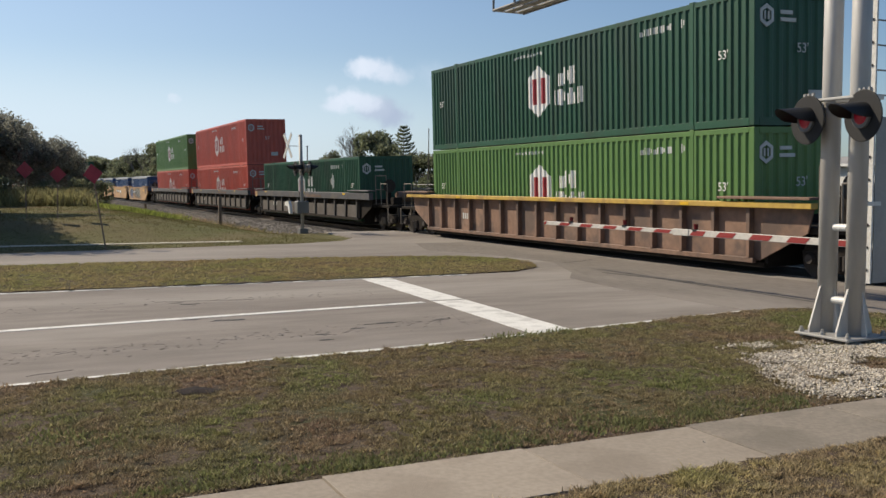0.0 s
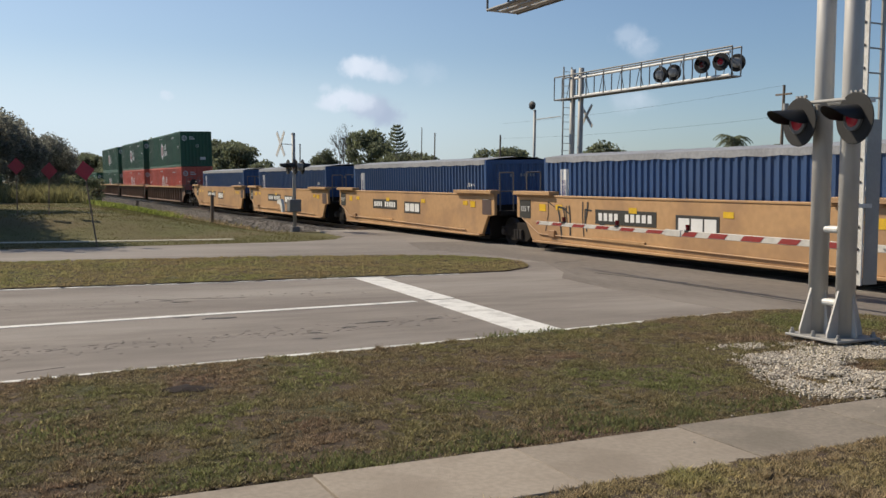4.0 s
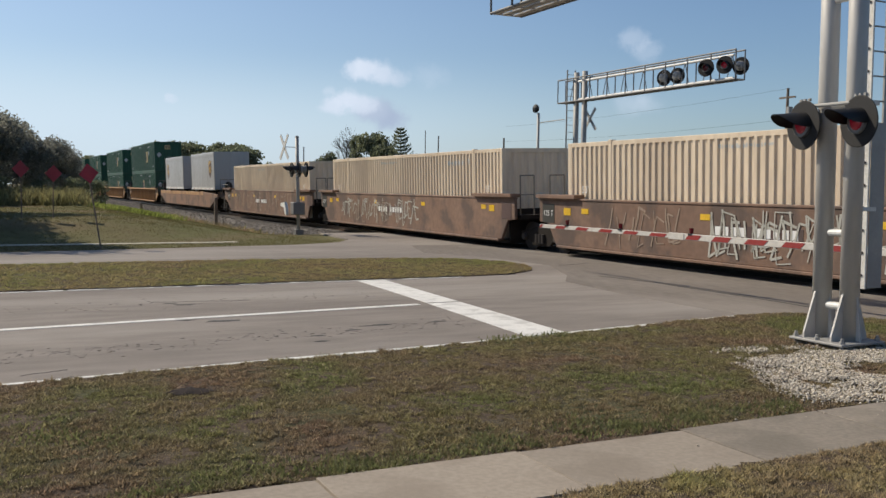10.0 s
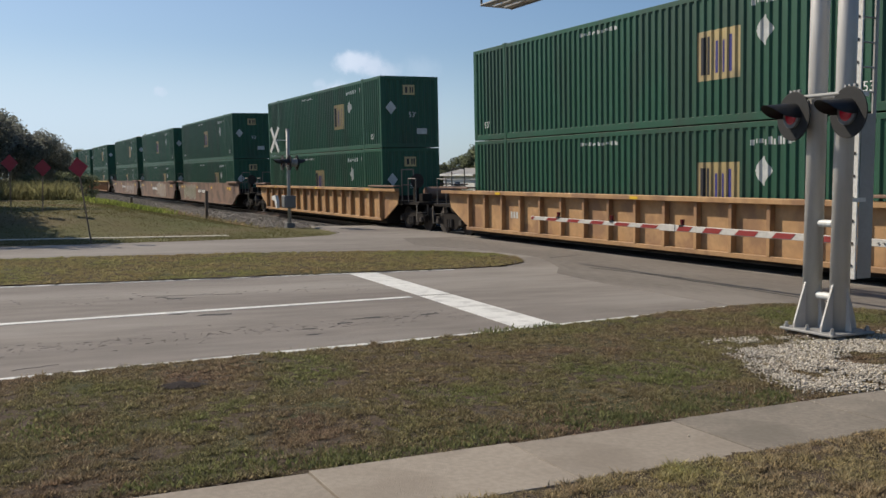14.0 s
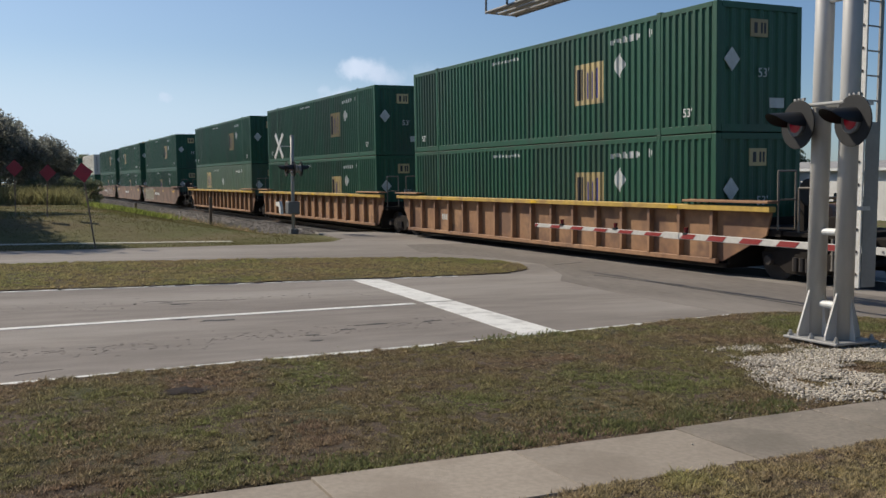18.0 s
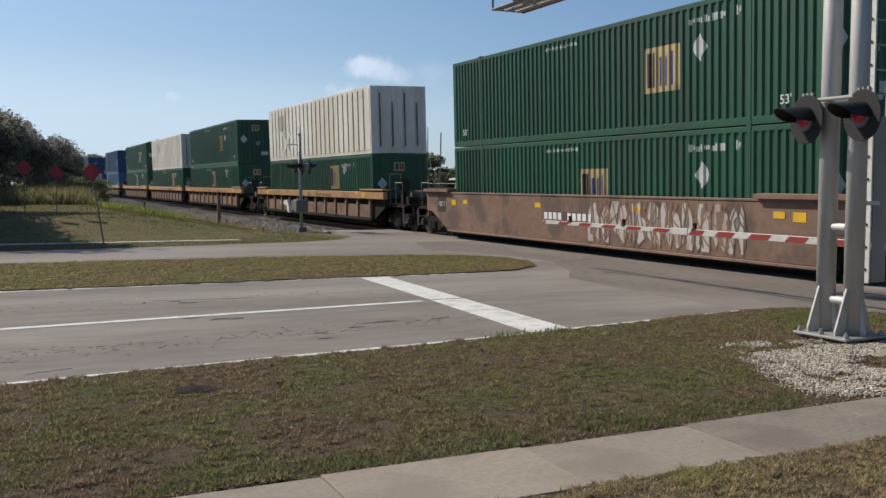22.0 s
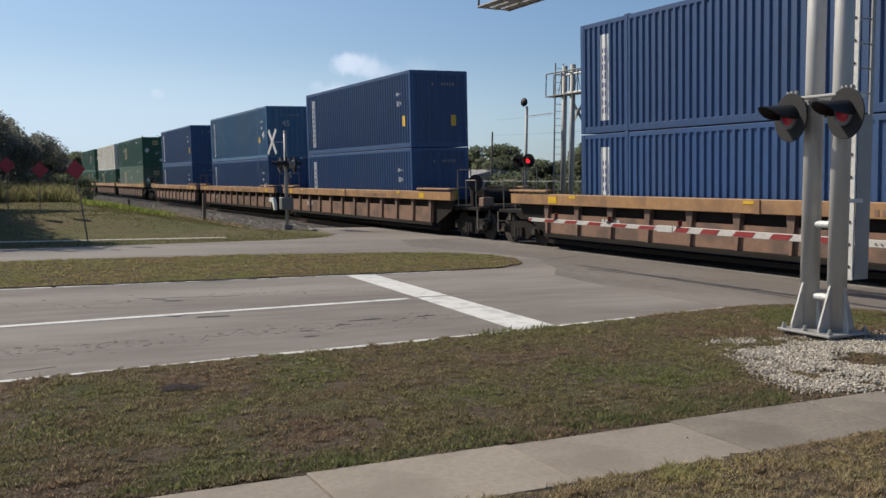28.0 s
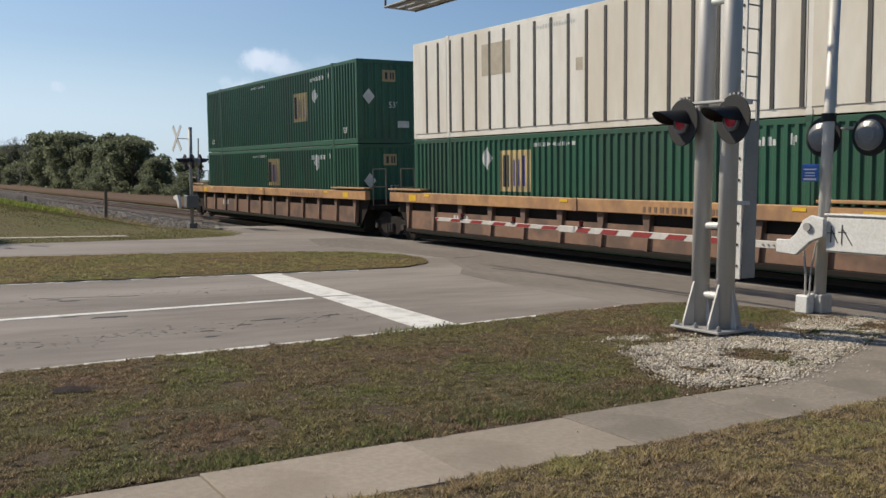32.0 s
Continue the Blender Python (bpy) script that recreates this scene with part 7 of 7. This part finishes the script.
def pine(x, y, h, seed):
    """A tiered pine: straight trunk, rings of drooping feathery branches."""
    r = random.Random(seed)
    t = thing("pine_tree", "slender tiered pine with feathery drooping branches", "tree", at=pose(x, y, -0.05))
    part("trunk", Geo().tube((0, 0, -0.2), (0, 0, h), 0.14, 0.03, n=8), M["bark"], t)
    g = Geo()
    for k in range(19):
        z = h * (0.16 + 0.80 * k / 18)
        reach = (0.24 * h * (1 - k / 19) ** 0.8 + 0.25) * r.uniform(0.8, 1.15)
        for j in range(8):
            a = 6.283 * (j + 0.5 * (k % 2)) / 8 + r.uniform(-0.25, 0.25)
            d, s = Vector((math.cos(a), math.sin(a), 0)), Vector((-math.sin(a), math.cos(a), 0))
            lift = r.uniform(0.35, 0.75)
            for q in range(12):
                f = (q + 0.5) / 12
                c = d * reach * f + Vector((0, 0, z + lift * reach * f * f - 0.12 * reach * f))
                w = 0.34 * (1 - 0.55 * f)
                for e in (-1, 1):
                    for up in (0.12, 0.42):
                        g.face(c, c + d * 0.10, c + s * e * w * r.uniform(0.6, 1.1) + d * 0.18 + Vector((0, 0, up * r.uniform(0.4, 1.0))))
    part("crown", g, M["leaf"], t)
    return t


OAK = [tree(k, 7.5, 4.2, "leaf_dark", "dense dark green oak against the light", per=700, size=0.11, lobes=13, skirt=0.2) for k in (1, 2)]
MIX = [tree(k, 8.0, 4.0, "leaf", "bushy green tree in the far tree line", per=300, size=0.19, lobes=11, skirt=0.12) for k in (3, 4, 5)]
BUSH = [tree(k, 3.0, 2.6, "leaf", "dense green leafy bush", kind="bush", per=260, size=0.14, lobes=8, skirt=0.05) for k in (6, 7)]
USED = set()


def plant(stock, k, x, y, scale, turn, squash=1.0):
    src = stock[k % len(stock)]
    m = Matrix.Translation((x, y, ground_z(x, y))) @ Matrix.Rotation(turn, 4, "Z") @ Matrix.Diagonal((scale, scale, scale * squash, 1))
    if src.name not in USED:
        USED.add(src.name)
        src.matrix_world = m
        return src
    return copy_thing(src, m @ Matrix.Diagonal((*src.scale, 1)).inverted())


rp = random.Random(21)
for k, (x, y, s) in enumerate(((-65, -4.0, 0.9), (-69, -1.0, 0.86), (-74, 1.2, 0.78), (-79, 3.4, 0.66), (-86, 5.6, 0.58), (-72, -6, 0.95), (-94, 7.0, 0.56), (-54, -7.5, 0.95), (-47, -5.6, 1.1), (-39, -4.9, 1.2))):
    plant(OAK, k, x, y, s, rp.uniform(0, 6))
for k, (x, y, s) in enumerate(((-70, 5.5, 0.5), (-75, 6.8, 0.5), (-66, 3.0, 0.45), (-86, 8.5, 0.6), (-98, 9.0, 0.6), (-62, 0.5, 0.5))):
    plant(BUSH, k, x, y, s, rp.uniform(0, 6), 1.2)
# tree line past the track
k = 0
for x, y, h in ((-104, 32, 3.4), (-109, 33, 3.8), (-114, 31, 4.8), (-120, 33, 4.9), (-126, 31, 6.8), (-131, 33, 6.8), (-137, 31, 7.4), (-144, 33, 7.8), (-150, 31, 7.2), (-158, 34, 7.6), (-166, 31, 9.2), (-175, 33, 9.9),
                (-184, 31, 9.3), (-194, 33, 10.0), (-206, 32, 9.0), (-218, 34, 9.8), (-232, 32, 8.4), (-246, 35, 9.2), (-262, 33, 9.0), (-280, 36, 9.8), (-300, 34, 10.0), (-325, 38, 10.9), (-350, 35, 11.0), (-380, 38, 12.0), (-410, 36, 12.4), (-440, 40, 13.5)):
    plant(MIX, k, x, y, h / 7.6, rp.uniform(0, 6), rp.uniform(0.92, 1.08))
    plant(BUSH, k, x + 3, y - 2.0, (0.6 + 0.004 * (-100 - x)) * rp.uniform(0.5, 1.3), rp.uniform(0, 6))
    k += 1
for x, y, s in ((-94, 66, 0.74), (-97, 53, 0.8), (-93, 54, 0.85), (-89.5, 53, 0.8), (-86, 55, 0.7), (-82, 54, 0.68), (-88, 67, 0.74), (-83, 66, 0.72), (-77, 68, 0.72), (-71, 70, 0.7), (-65, 71, 0.68), (-60, 71, 0.68), (-55, 73, 0.68), (-49, 74, 0.68), (-43, 72, 0.66),
                (-101, 50, 0.65), (-96, 54, 0.7), (-92, 56, 0.72), (-88, 52, 0.72), (-84, 54, 0.62), (-78, 58, 0.64), (-72, 60, 0.64), (-69, 50.5, 0.82), (-66, 63, 0.6), (-62, 64, 0.6), (-58, 68, 0.6), (-54, 68, 0.6), (-50, 69, 0.62), (-45, 68, 0.62), (-40, 70, 0.62), (-74, 52, 0.6)):
    plant(MIX, k, x, y, s, rp.uniform(0, 6), rp.uniform(0.8, 1.05))
    k += 1
for x, y in ((-116, 44), (-106, 46), (-98, 48), (-90, 50), (-82, 49), (-78, 50)):
    plant(BUSH, k, x, y, rp.uniform(0.8, 1.3), rp.uniform(0, 6))
    k += 1
bare_tree(1, 14.0).matrix_world = pose(-124, 46, 0)
bare_tree(4, 11.5).matrix_world = pose(-130.5, 47, 0)
pine(-106, 46, 9.4, 1)
for x, y, s, tall in ((-132.2, 46, 0.6, 1.6), (-115.5, 46, 0.72, 1.6), (-112, 47, 0.7, 1.45), (-108.5, 46.5, 0.62, 1.3), (-103, 47, 0.62, 1.2), (-99.5, 47.5, 0.6, 1.25)):
    plant(MIX, k, x, y, s, rp.uniform(0, 6), tall)
    k += 1
bare_tree(2, 13.0).matrix_world = pose(-196, 27, 0)
bare_tree(3, 8.6).matrix_world = pose(-102, 46, 0)
palm(-68.4, 65, 7.2, 1)
palm(-66.0, 70, 6.3, 2)


# ---- houses, poles, fence behind the track ----
def house(name, label, at, w, d, h, rise, wall, roof, windows=()):
    m = thing(name, label, "house" if name == "house" else "shed", at=at)
    part("wall", Geo().box(0, w, 0, d, 0, h), M[wall], m)
    part("roof", Geo().prism([(-0.5, h), (d + 0.5, h), (d / 2, h + rise)], -0.5, w + 0.5, "x") if name == "house" else Geo().prism([(-0.2, h), (w + 0.2, h), (w / 2, h + rise)], -0.2, d + 0.2), M[roof], m)
    part("fascia", Geo().box(-0.52, w + 0.52, -0.54, -0.505, h - 0.16, h + 0.04), M["white_paint"], m) if name == "house" else None
    for x, z, ww, hh in windows:
        f = part("window", Geo().box(x, x + ww, -0.03, 0.02, z, z + hh), M["white_paint"], m)
        part("pane", Geo().box(x + 0.06, x + ww - 0.06, -0.045, -0.032, z + 0.06, z + hh - 0.06), M["glass_dark"], f)
    return m


house("house", "low beige stucco house with brown shingle roof", pose(-60.4, 50, -0.05, 0, 0, 0), 6.1, 8, 3.25, 0.9, "stucco_brown", "shingle", ((1.0, 1.1, 1.4, 1.0), (4.2, 1.1, 0.9, 1.0)))
house("house", "low white house with pale grey roof", pose(-62.0, 58, -0.05), 17, 8, 3.75, 0.75, "stucco_white", "roof_grey", ((6, 1.0, 1.6, 1.0), (12, 1.0, 1.6, 1.0)))
house("shed", "small white gabled shed", pose(-53.2, 50, -0.05), 3.1, 3.2, 2.8, 0.42, "stucco_white", "roof_grey", ((1.3, 1.0, 0.45, 0.9),))
house("house", "low pale house seen between the trees", pose(-95.5, 48, -0.05), 7.5, 6, 2.7, 0.8, "stucco_white", "roof_grey", ((3, 1, 1.2, 0.9),))


def pole(x, y, h, arm=True, r=0.13):
    m = thing("utility_pole", "brown wooden utility pole", "utility pole", "utility poles", pose(x, y, -0.05))
    part("shaft", Geo().tube((0, 0, -0.3), (0.12, 0, h), r, r * 0.7, n=10), M["wood"], m)
    if arm:
        part("crossarm", Geo().box(-0.6, 0.8, -0.06, 0.06, h - 0.7, h - 0.58), M["wood"], m)
        part("transformer", Geo().tube((0.32, 0, h - 2.1), (0.32, 0, h - 1.3), 0.2, n=10), M["galv"], m)


pole(-47.9, 50, 9.2)
pole(-86.5, 49.5, 7.4, False)
pole(-98.8, 46, 8.7, False, 0.07)
pole(-95.3, 46, 7.9, False, 0.1)
slim = thing("trackside_mast", "slender grey trackside mast", "mast", at=pose(-66.3, 21.0, -0.3))
part("shaft", Geo().tube((0, 0, 0), (0, 0, 5.05), 0.06, 0.045, n=10), M["galv"], slim)
part("cap", Geo().tube((0, 0, 5.05), (0, 0, 5.12), 0.07, n=10), M["galv"], slim)
wire = thing("overhead_wire", "thin sagging overhead wires", "cable")
for z, e in ((7.0, 0.0), (8.6, 0.4)):
    g = Geo()
    pts = [Vector((-86.5 + (38.6 * s), 49.5 + 0.5 * s + e, z + (0.6 if z > 8 else 0.0) * s - 1.2 * s * (1 - s))) for s in (j / 14 for j in range(15))]
    for p in pts:
        g.v += [(p.x, p.y + 0.006 * q, p.z + 0.006 * w) for q, w in ((-1, -1), (1, -1), (1, 1), (-1, 1))]
    for k in range(len(pts) - 1):
        g.f += [(4 * k + q, 4 * k + (q + 1) % 4, 4 * k + 4 + (q + 1) % 4, 4 * k + 4 + q) for q in range(4)]
    part("wire", g, M["black"], wire)


def fence(x0, x1, y, h):
    f = thing("chain_fence", "low galvanised pipe fence behind the track", "fence", at=pose(0, 0, -0.05))
    x = x0
    while x <= x1:
        part("post", Geo().tube((x, y, 0), (x, y, h), 0.03, n=6), M["galv"], f)
        x += 3.0
    for z in (h, h * 0.5):
        part("rail", Geo().tube((x0, y, z), (x1, y, z), 0.022, n=6), M["galv"], f)


fence(-100, -30, 34, 2.08)


# ---- motion ----
def motions():
    times = [0, 3, 6, 9, 12, 15, 17, 19, 21, 23, 25, 27, 29, 31, 32]
    for ob, u, z in MOVERS:
        walk(ob, [(t, on_track(u + run(t), z)) for t in times])


motions()
